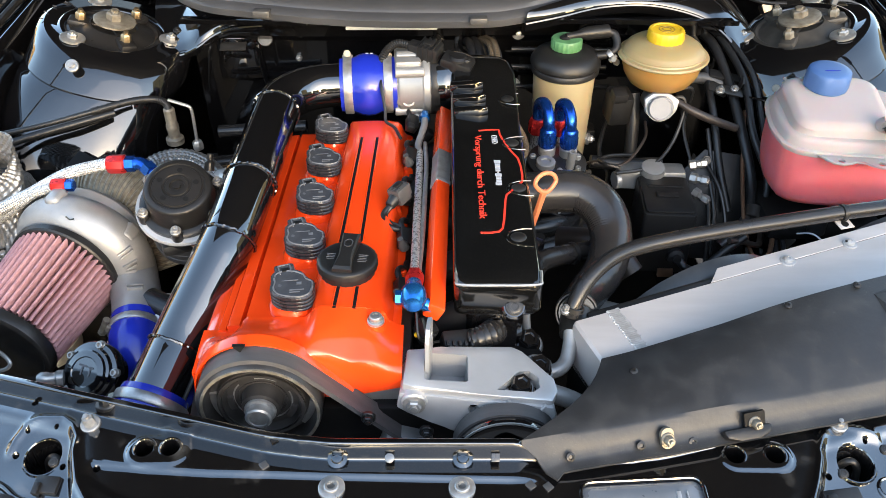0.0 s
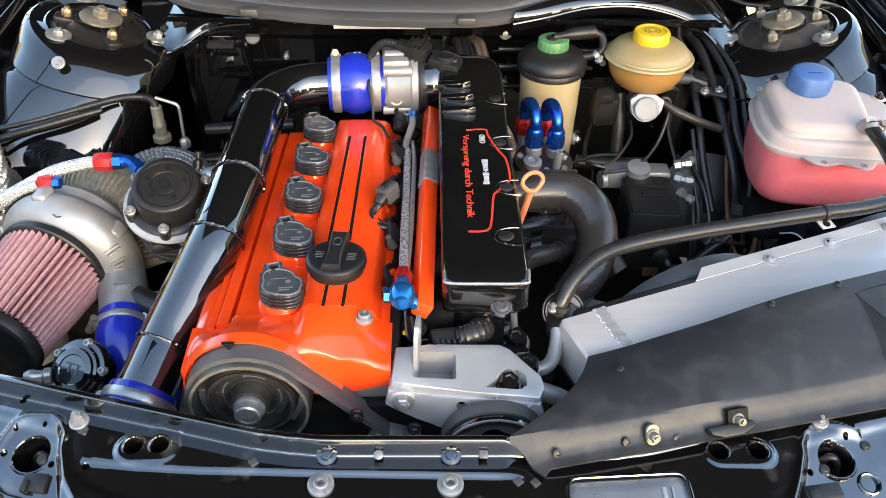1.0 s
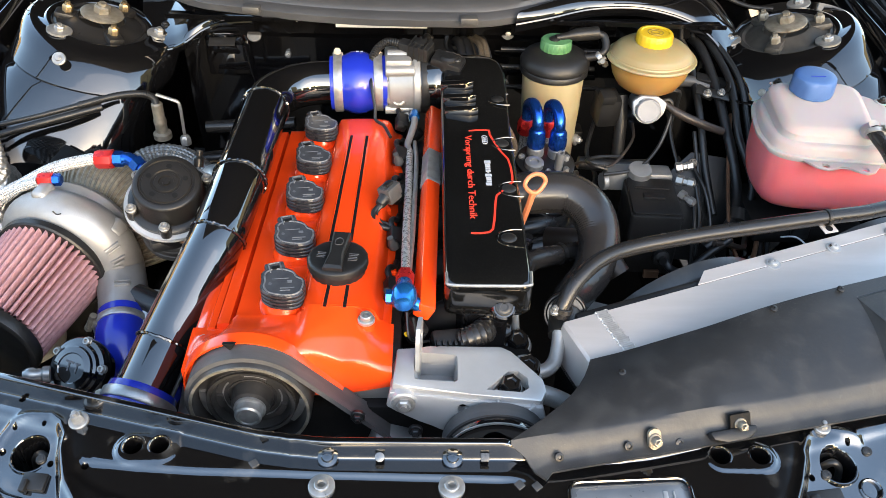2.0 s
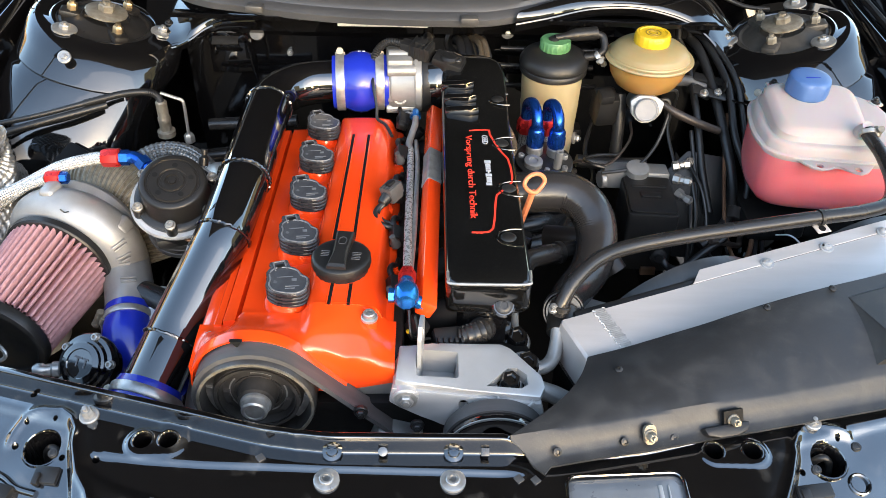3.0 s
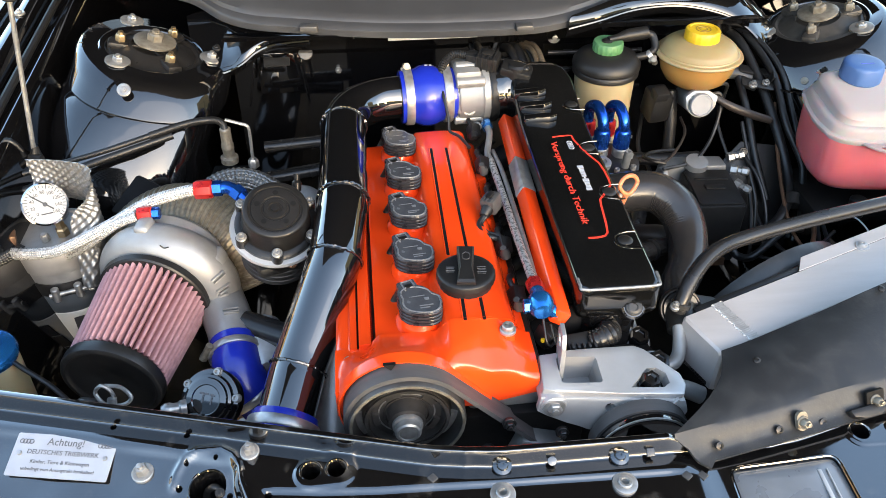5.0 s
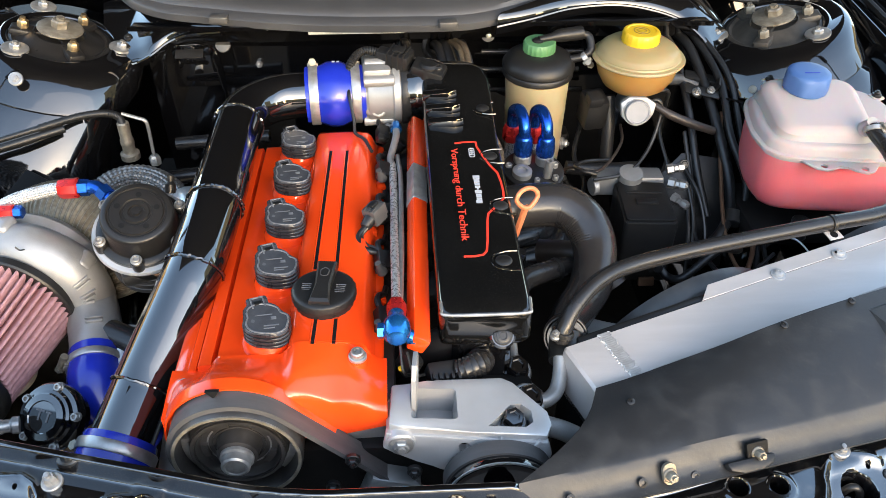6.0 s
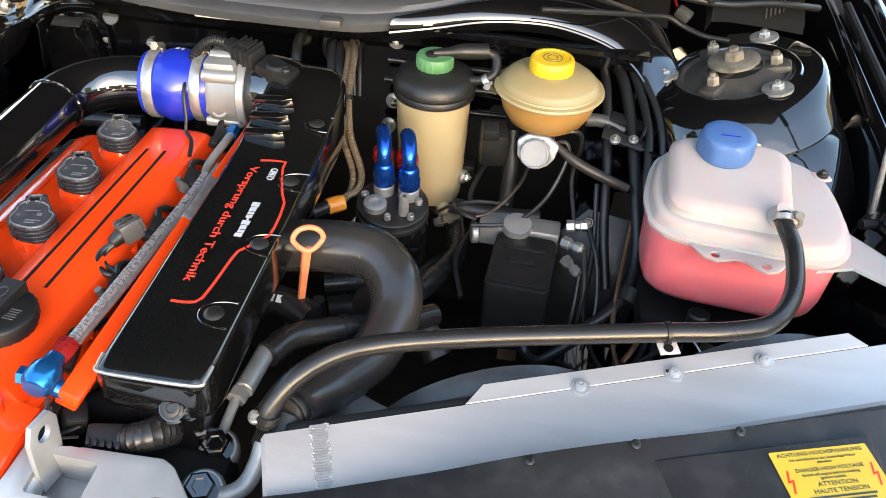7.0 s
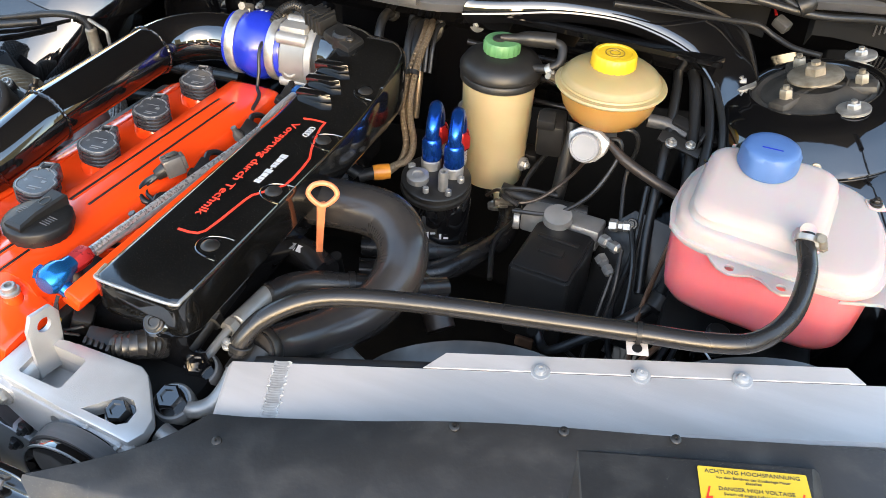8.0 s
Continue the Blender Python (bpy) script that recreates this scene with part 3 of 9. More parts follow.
headlamp = thing("headlamp", (0.172, -0.03, 0.66), "pale grey lamp housing under a slot in the front panel", "headlamp")
bm = bm_new()
loft(bm, [[(p.x + (0.165 - p.x) * g, p.y + (-0.041 - p.y) * g, shelf_z(0.165, -0.03) + dz + 0.08 * (p.y + 0.03)) for p in SLOT] for g, dz in ((-0.03, -0.06), (-0.03, -0.0070), (0.03, -0.0048), (0.12, -0.0036), (0.5, -0.0022))])
part("lamp_housing", bm, HEADLAMP, headlamp)
bm = bm_new()
edge = [Vector((p.x, p.y, shelf_z(p.x, p.y) - 0.0002)) for p in SLOT]
tube(bm, edge + [edge[0]], 0.0016, 8, smooth=False)
part("slot_rim", bm, PANELPAINT, headlamp)
for x, w in ((0.196, 0.004), (0.2035, 0.0015)):
    bm = bm_new()
    box(bm, (x, -0.040, shelf_z(0.165, -0.03) - 0.0022), (w, 0.036, 0.002), (4, 3, 0), bev=0.0006)
    part("lens_rib", bm, SILVER, headlamp)

grille = thing("front_grille", (-0.50, -0.01, 0.66), "black plastic grille and lamp backs ahead of the front panel", "grille")
bm = bm_new()
tube(bm, [(x, y, shelf_z(x, y) + 0.001) for x, y in ((-0.56, 0.018), (-0.51, 0.016), (-0.472, 0.014), (-0.445, 0.011), (-0.418, 0.004), (-0.389, -0.008), (-0.373, -0.019), (-0.354, -0.025))], 0.0034, 10)
part("seal", bm, PANELPAINT, grille)
bm = bm_new()
box(bm, (-0.52, -0.014, 0.7120), (0.20, 0.040, 0.012), (6, 0, 0), bev=0.003)
part("lamp_back", bm, PANELPAINT, grille)
bm = bm_new()
box(bm, (-0.443, -0.007, 0.7180), (0.026, 0.026, 0.008), (10, 0, 8), bev=0.002)
box(bm, (-0.392, -0.026, 0.7080), (0.034, 0.022, 0.010), (10, 0, -12), bev=0.002)
part("bracket", bm, PLASTIC, grille)
bolt(grille, (-0.441, -0.001, 0.7222), (0, -0.2, 1), 0.0036, 0.003, DARKSTEEL, 1.3)

# engraved sign on the front panel
sign = thing("warning_sign", (-0.493, 0.06, 0.722), "silver engraved warning sign riveted to the black front panel", "sign")
SM = basis((-0.4950, 0.0590, shelf_z(-0.4950, 0.0590) + 0.0040), (-0.06, -0.30, 1), (0, 1, 0)) @ Euler((0, 0, radians(-11.0))).to_matrix().to_4x4()
bm = bm_new()
prism(bm, rounded(0.096, 0.041, 0.0015, 2), 0, 0.001, SM)
part("plate", bm, PLATE, sign)
up = SM @ Matrix.Translation((0, 0, 0.0011))
writing("Achtung!", 0.0098, up @ Matrix.Translation((0, 0.0132, 0)), GREYINK, sign)
writing("DEUTSCHES TRIEBWERK", 0.0062, up @ Matrix.Translation((0, 0.0030, 0)), GREYINK, sign)
writing("Kinder, Tiere & Kleinwagen", 0.0050, up @ Matrix.Translation((0, -0.0060, 0)), GREYINK, sign)
writing("unbedingt vom Ansaugtrakt fernhalten!", 0.0044, up @ Matrix.Translation((0, -0.0130, 0)), GREYINK, sign)
for s in (-1, 1):
    bm = bm_new()
    for k in range(4):
        lathe(bm, up @ Vector((s * 0.0375 + (k - 1.5) * 0.003, 0.0125, 0)), up.to_3x3() @ Vector((0, 0, 1)), [(0.0017, 0), (0.0017, 0.0004), (0.0023, 0.0004), (0.0023, 0)], 14)
    part("ring_mark", bm, GREYINK, sign)
    bm = bm_new()
    lathe(bm, up @ Vector((s * 0.0405, 0.001, 0)), up.to_3x3() @ Vector((0, 0, 1)), [(0, 0), (0.0024, 0), (0.0018, 0.0012), (0, 0.0014)], 14)
    part("rivet", bm, ZINC, sign)

# ---- wings and inner wheel arches ----
for side in (-1, 1):
    fender = thing("front_fender", mirrored((-0.70, 0.4, 0.6), side), "black wing edge with gutter and inner wheel arch", "car fender", "front fenders")
    bm = bm_new()
    rows = []
    for i in range(17):
        y = -0.10 + 1.30 * i / 16
        dz = 0.05 * (y - 0.5)
        dx = -0.02 * (1 - y) if y < 0.4 else -0.012 - 0.01 * (y - 0.4)
        sec = [(-0.545, 0.30), (-0.575, 0.46), (-0.612, 0.60), (-0.640, 0.71), (-0.652, 0.765), (-0.660, 0.785), (-0.668, 0.788), (-0.682, 0.780), (-0.690, 0.778),
               (-0.697, 0.788), (-0.703, 0.806), (-0.710, 0.811), (-0.728, 0.810), (-0.733, 0.802), (-0.740, 0.802), (-0.745, 0.815), (-0.785, 0.812), (-0.815, 0.78), (-0.83, 0.60), (-0.83, 0.30)]
        rows.append([mirrored((x + dx, y, z + dz * (1 if z > 0.7 else 0)), side) for x, z in sec])
    sheet(bm, rows, 0.002)
    part("wing", bm, BODY, fender, sharp=55)
    for y in (0.30, 0.47, 0.66, 0.86):
        bolt(fender, mirrored((-0.731, y, 0.813 + 0.05 * (y - 0.5)), side), (0, 0, 1), 0.005, 0.005, ZINC, 1.7)
    bm = bm_new()
    tube(bm, [mirrored(p, side) for p in ((-0.693, 0.10, 0.775), (-0.69, 0.4, 0.79), (-0.695, 0.7, 0.805), (-0.70, 1.0, 0.82))], 0.006, 8)
    part("gutter_seal", bm, RUBBER, fender)

    # gas spring of the bonnet
    gas = thing("bonnet_strut", mirrored((-0.655, 0.565, 0.74), side), "thin gas strut with grey rod holding the bonnet", "gas strut", "bonnet struts")
    bm = bm_new()
    a, b = Vector(mirrored((-0.655, 0.573, 0.745), side)), Vector(mirrored((-0.612, 0.62, 1.12), side))
    cyl(bm, a, a.lerp(b, 0.62), 0.0033, seg=14)
    part("rod", bm, ZINC, gas)
    bm = bm_new()
    cyl(bm, a.lerp(b, 0.55), b, 0.009, seg=16, bev=0.001)
    part("cylinder", bm, PLASTIC, gas)
    bm = bm_new()
    lathe(bm, a - Vector((0, 0, 0.012)), (0.12, 0.1, 1), [(0, 0), (0.008, 0), (0.009, 0.006), (0.006, 0.016), (0.0045, 0.022), (0, 0.022)], 16)
    cyl(bm, a + Vector((-0.025 * -side, 0, -0.004)), a + Vector((0.012 * -side, -0.01, -0.004)), 0.006, seg=12)
    part("ball_joint", bm, PLASTIC, gas)
    bm = bm_new()
    box(bm, a + Vector((0.02 * side, 0, -0.012)), (0.03, 0.045, 0.03), (0, 0, 0), bev=0.004)
    part("mounting", bm, MATTE, gas)

# ---- strut towers ----
CT = Vector((-0.512, 0.764, 0.806))
NT = (Vector((-0.551, 0.706, 0.823)) - Vector((-0.430, 0.774, 0.79))).cross(Vector((-0.555, 0.848, 0.825)) - Vector((-0.430, 0.774, 0.79))).normalized()
if NT.z < 0:
    NT = -NT
for side in (-1, 1):
    tower = thing("strut_tower", mirrored((-0.512, 0.764, 0.45), side), "glossy black strut tower with bolted damper top mount", "strut tower", "strut towers")
    n = Vector((NT.x * -side, NT.y, NT.z))
    lift = Vector((0, 0, 0.006 if side > 0 else 0.0))
    c = Vector(mirrored(CT, side)) + lift
    M = basis(c, n, (0, 1, 0))

    def ring(r, drop, shift=0.0, squash=1.0, ry=None):
        out = []
        for k in range(48):
            a = 2 * math.pi * k / 48
            q = M @ Vector((r * math.cos(a), (ry or r) * math.sin(a) * squash, 0))
            out.append(q + Vector((0, shift, -drop)))
        return out
    def skin(rx, ry, drop, sx, sy, k=2.0):
        """A squared oval round the tower: drop below the top plane, sx towards the wing, sy forwards."""
        out = []
        for j in range(64):
            a = 2 * math.pi * j / 64
            ca, sa = math.cos(a), math.sin(a)
            e = 2.0 / k
            q = M @ Vector((rx * math.copysign(abs(ca) ** e, ca), ry * math.copysign(abs(sa) ** e, sa), 0))
            out.append(q + Vector((sx * side, -sy, -drop)))
        return out
    bm = bm_new()
    loft(bm, [skin(0.066, 0.066, 0.012, 0, 0), skin(0.069, 0.069, 0.004, 0, 0), skin(0.073, 0.073, 0.0005, 0, 0), skin(0.078, 0.078, 0.001, 0, 0), skin(0.081, 0.081, 0.004, 0, 0), skin(0.102, 0.100, 0.0045, 0, -0.011),
              skin(0.109, 0.105, 0.0075, 0, -0.009), skin(0.113, 0.109, 0.013, 0.001, -0.004, 2.1), skin(0.114, 0.112, 0.027, 0.004, 0.006, 2.2), skin(0.1155, 0.1135, 0.0430, 0.010, 0.0200, 2.3), skin(0.1160, 0.1140, 0.0455, 0.011, 0.0215, 2.3), skin(0.1145, 0.1125, 0.0478, 0.012, 0.0200, 2.3),
              skin(0.1150, 0.1130, 0.0500, 0.013, 0.0190, 2.3), skin(0.1145, 0.115, 0.056, 0.020, 0.0245, 2.5), skin(0.112, 0.120, 0.095, 0.040, 0.055, 2.9), skin(0.117, 0.128, 0.150, 0.054, 0.082, 3.2), skin(0.122, 0.134, 0.24, 0.063, 0.10, 3.2), skin(0.126, 0.134, 0.50, 0.063, 0.10, 3.2)], caps=False)
    part("tower_shell", bm, TOWERPAINT, tower, sharp=50)
    if side < 0:
        bolt(tower, (-0.5355, 0.642, 0.8005), (0.05, -0.7, 0.71), 0.005, 0.004, ZINC, 1.9)
    # damper top mount; the left one paler, dust and falling light in its colour
    bm = bm_new()
    lathe(bm, c - n * 0.012, n, [(0, 0), (0.071, 0), (0.071, 0.006), (0.064, 0.009), (0.060, 0.006), (0.052, 0.008), (0.040, 0.015), (0.034, 0.017), (0.032, 0.012), (0, 0.012)], 36)
    mount = part("top_mount", bm, CASTBLACK if side < 0 else MOUNT, tower, "black rubber and steel top mount")
    for k in range(3):
        a = radians(-90 + 120 * k - 36 * side)
        bm = bm_new()
        q = M @ Vector((0.050 * math.cos(a), 0.050 * math.sin(a), -0.002))
        box(bm, (0, 0, 0), (0.024, 0.034, 0.014), M=basis(q, n, q - c), bev=0.005)
        box(bm, (0, 0, 0), (0.012, 0.050, 0.009), M=basis(q.lerp(c, 0.5), n, q - c), bev=0.003)
        part("mount_lug", bm, CASTBLACK if side < 0 else MOUNT, mount)
    bm = bm_new()
    lathe(bm, c + n * 0.010, n, [(0, 0), (0.027, 0), (0.031, 0.001), (0.031, 0.0035), (0.029, 0.005), (0.012, 0.0055), (0, 0.0055)], 32)
    part("centre_washer", bm, STAINED, mount, "dull steel washer")
    bm = bm_new()
    lathe(bm, c + n * 0.0155, n, [(0, 0), (0.0125, 0), (0.0125, 0.009), (0.010, 0.011), (0.006, 0.011), (0.006, 0.015), (0, 0.0155)], 6)
    part("centre_nut", bm, STAINED, mount)
    for k in range(3):
        a = radians(-90 + 120 * k - 36 * side)
        q = M @ Vector((0.049 * math.cos(a), 0.049 * math.sin(a), 0.002))
        bm = bm_new()
        lathe(bm, q, n, [(0, 0), (0.0095, 0), (0.0095, 0.002), (0.0078, 0.003), (0.0078, 0.012), (0.006, 0.014), (0.004, 0.014), (0.004, 0.018), (0, 0.018)], 6)
        part("mount_nut", bm, BRASS if side < 0 else STAINED, mount)
    for p in ((-0.430, 0.774, 0.789), (-0.551, 0.704, 0.822), (-0.556, 0.845, 0.824)):
        q = Vector(mirrored(p, side)) - n * 0.008 + lift
        q = q - n * (q - c).dot(n) - n * 0.001
        bolt(tower, q, n, 0.0078, 0.008, ZINC, 2.3, label="large flanged bolt")
    if side > 0:
        for a in (-128, -112, -98, -84):
            q = M @ Vector((0.110 * math.cos(radians(a)), 0.108 * math.sin(radians(a)), 0)) + Vector((0.006, -0.026, -0.033))
            bolt(tower, q, (math.cos(radians(a)), math.sin(radians(a)), 0.55), 0.0034, 0.0030, STAINED, 1.7)
        bm = bm_new()
        tube(bm, [c + Vector((0.134 * math.cos(radians(a)), 0.134 * math.sin(radians(a)) - 0.02, -0.070 + 0.02 * math.cos(radians(a + 60)))) for a in range(200, 345, 12)], 0.0022, 6)
        part("seam_weld", bm, BODY, tower)
    # index notches on the flange
    if side < 0:
        for k in range(4):
            a = radians(150 + 14 * k)
            bm = bm_new()
            q = M @ Vector((0.103 * math.cos(a), 0.103 * math.sin(a), -0.003))
            box(bm, (0, 0, 0), (0.0018, 0.006, 0.001), M=basis(q, n, q - c))
            part("notch_mark", bm, GREYPLASTIC, tower)

# ---- bulkhead and scuttle ----
bulk = thing("bulkhead", (MID, 0.81, 0.55), "glossy black engine bay bulkhead", "bulkhead", kind="structure")
bm = bm_new()
rows = []
for x in np.linspace(-0.405, 0.44, 34):
    w = 0.004 * math.sin(9 * x)
    rows.append([(x, y + w, z) for y, z in ((0.83, 0.30), (0.82, 0.50), (0.802, 0.62), (0.800, 0.74), (0.796, 0.775), (0.778, 0.79), (0.774, 0.815), (0.770, 0.822), (0.735, 0.826), (0.733, 0.832))])
sheet(bm, rows, 0.002)
part("bulkhead_panel", bm, BODY, bulk)
bm = bm_new()
box(bm, (-0.084, 0.7705, 0.806), (0.142, 0.0012, 0.010), (-12, 0, 0.5), bev=0.0004)
part("label_strip", bm, PAPER, bulk, "pale paper label strip")
bolt(bulk, (-0.237, 0.797, 0.743), (0, -1, 0.15), 0.0055, 0.010, ZINC, 1.2)
bm = bm_new()
lathe(bm, (-0.287, 0.789, 0.778), (0, -1, 0.5), [(0, 0), (0.012, 0), (0.011, 0.002), (0, 0.003)], 24)
part("grommet", bm, GREYPLASTIC, bulk)
for x, z in ((0.115, 0.79), (0.112, 0.70), (0.105, 0.66)):
    bolt(bulk, (x, 0.786, z), (0, -1, 0.2), 0.005, 0.008, ZINC, 2.2)
for z, x0 in ((0.765, 0.105), (0.735, 0.10), (0.70, 0.11)):
    bm = bm_new()
    tube(bm, [(x0, 0.78, z), (x0 + 0.06, 0.782, z - 0.002), (x0 + 0.16, 0.785, z - 0.004)], 0.0045, 10)
    part("bulkhead_pipe", bm, HOSE, bulk)

# grommet with the lines that pass through the bulkhead
bm = bm_new()
lathe(bm, (0.040, 0.787, 0.772), (0.05, -1, 0.3), [(0.014, 0), (0.025, 0), (0.027, 0.003), (0.026, 0.006), (0.021, 0.008), (0.018, 0.006), (0.014, 0.002)], 30)
part("line_grommet", bm, RUBBER, bulk)
bm = bm_new()
lathe(bm, (-0.014, 0.793, 0.778), (0, -0.95, 0.3), [(0, 0), (0.011, 0), (0.012, 0.004), (0.0095, 0.007), (0, 0.008)], 22)
part("grommet", bm, RUBBER, bulk)

# black carrier bracket in front of it
carrier = thing("relay_bracket", (-0.335, 0.76, 0.70), "open black sheet bracket with a bare steel tab", "bracket")
bm = bm_new()
box(bm, (-0.33, 0.788, 0.745), (0.070, 0.004, 0.070), (0, 0, 3), bev=0.0015)
part("bracket_body", bm, BODY, carrier)
bm = bm_new()
box(bm, (-0.33, 0.752, 0.781), (0.040, 0.018, 0.002), (18, 0, 3), bev=0.0006)
part("tab", bm, DARKSTEEL, carrier)
for x in (-0.372, -0.289):
    bm = bm_new()
    box(bm, (x, 0.752, 0.745), (0.003, 0.02, 0.075), (8, 12 if x < -0.33 else -6, 0), bev=0.0008)
    part("side_strip", bm, BODY, carrier)

# plastic water-tray cover
cowl = thing("cowl_cover", (MID, 0.95, 0.80), "grey plastic scuttle cover with clipped front edge", "cowl cover")
edge = spline([(-0.66, 0.93, 0.852), (-0.55, 0.905, 0.850), (-0.47, 0.872, 0.845), (-0.41, 0.80, 0.842), (-0.36, 0.764, 0.842), (-0.30, 0.744, 0.843), (-0.20, 0.722, 0.842), (-0.10, 0.712, 0.841),
               (0.04, 0.711, 0.841), (0.10, 0.720, 0.842), (0.17, 0.752, 0.845), (0.24, 0.80, 0.85), (0.36, 0.86, 0.856), (0.52, 0.90, 0.86), (0.66, 0.93, 0.864)], 6)
bm = bm_new()
rows = []
for p in edge:
    b = Vector((p.x, 1.12, 0.925))
    rows.append([p + Vector((0, 0.004, -0.014)), p + Vector((0, 0, -0.012)), p + Vector((0, -0.001, -0.002)), p + Vector((0, 0.003, 0.002)), p + Vector((0, 0.018, 0.004)), p + Vector((0, 0.022, 0.010)),
                 p + Vector((0, 0.035, 0.013)), p.lerp(b, 0.35) + Vector((0, 0, 0.012)), p.lerp(b, 0.7) + Vector((0, 0, 0.004)), b])
sheet(bm, rows, 0.003)
part("cover_panel", bm, COVER, cowl, sharp=45)
for x, y in ((-0.274, 0.735), (0.048, 0.708)):
    bm = bm_new()
    box(bm, (x, y, 0.842), (0.026, 0.016, 0.010), (0, 0, -6 if x < 0 else 2), bev=0.002)
    part("clip", bm, GREYPLASTIC, cowl)
bm = bm_new()
box(bm, (-0.215, 0.735, 0.829), (0.018, 0.01, 0.008), (0, 0, -8), bev=0.001)
part("white_tag", bm, PAPER, cowl)
bm = bm_new()
tube(bm, [(-0.16, 0.745, 0.828), (-0.12, 0.742, 0.829), (-0.09, 0.744, 0.828)], 0.0035, 8)
part("loose_wire", bm, REDANO, cowl)
bm = bm_new()
lathe(bm, (-0.062, 0.80, 0.872), (0, -0.3, 1), [(0, 0), (0.010, 0), (0.008, 0.006), (0.005, 0.012), (0, 0.012)], 14)
tube(bm, [(-0.062, 0.80, 0.878), (-0.05, 0.82, 0.886), (-0.035, 0.85, 0.892)], 0.0028, 8)
part("washer_jet", bm, PLASTIC, cowl)
# louvred end of the tray over the left wheel
bm = bm_new()
box(bm, (0.60, 0.985, 0.895), (0.16, 0.14, 0.02), (20, 0, -8), bev=0.005)
part("louvre_panel", bm, PLASTIC, cowl)
for k in range(5):
    bm = bm_new()
    box(bm, (0.585 + 0.012 * k, 0.95 + 0.018 * k, 0.905 + 0.006 * k), (0.14, 0.006, 0.004), (20, 0, -8), bev=0.001)
    part("louvre", bm, PLASTIC, cowl)
# tray covers and washer hose behind the left tower
bm = bm_new()
sheet(bm, [[(x, 0.905 + 0.10 * u, 0.797 + dz + 0.012 * math.sin(math.pi * min(1, u * 3) / 2) + 0.075 * u) for u in (0, 0.05, 0.12, 0.3, 0.6, 1.0)] for x, dz in ((0.33, 0.022), (0.38, 0.016), (0.44, 0.006), (0.476, 0.0))], 0.003)
part("tray_cover", bm, LINER, cowl)
bm = bm_new()
sheet(bm, [[(x, 0.915 + 0.16 * u, 0.806 + dz + (0.010 if u > 0.02 else 0.0) + 0.10 * u) for u in (0, 0.03, 0.06, 0.3, 0.34, 0.38, 0.7, 1.0)] for x, dz in ((0.528, -0.012), (0.534, 0.003), (0.56, 0.005), (0.60, 0.003), (0.66, -0.002))], 0.003)
part("tray_cover", bm, LINER, cowl)
for k in range(5):
    bm = bm_new()
    box(bm, (0.607 + 0.006 * k, 0.928 + 0.003 * k, 0.826 + 0.002 * k), (0.0022, 0.022, 0.004), (32, 0, -6), bev=0.0008)
    part("moulded_rib", bm, GREYPLASTIC, cowl)
bm = bm_new()
tube(bm, [(0.300, 0.742, 0.872), (0.340, 0.762, 0.866), (0.385, 0.795, 0.855), (0.430, 0.835, 0.840), (0.465, 0.858, 0.832), (0.488, 0.858, 0.822), (0.515, 0.845, 0.817), (0.548, 0.835, 0.818)], 0.0036, 10)
part("washer_hose", bm, RUBBER, cowl)
bm = bm_new()
box(bm, (0.495, 0.912, 0.817), (0.022, 0.016, 0.014), (10, 20, -25), bev=0.003)
plug_w = part("hose_connector", bm, GREYPLASTIC, cowl)
bm = bm_new()
tube(bm, [(0.485, 0.920, 0.824), (0.481, 0.93, 0.831), (0.484, 0.94, 0.835)], 0.002, 8)
part("red_wire", bm, REDANO, plug_w)

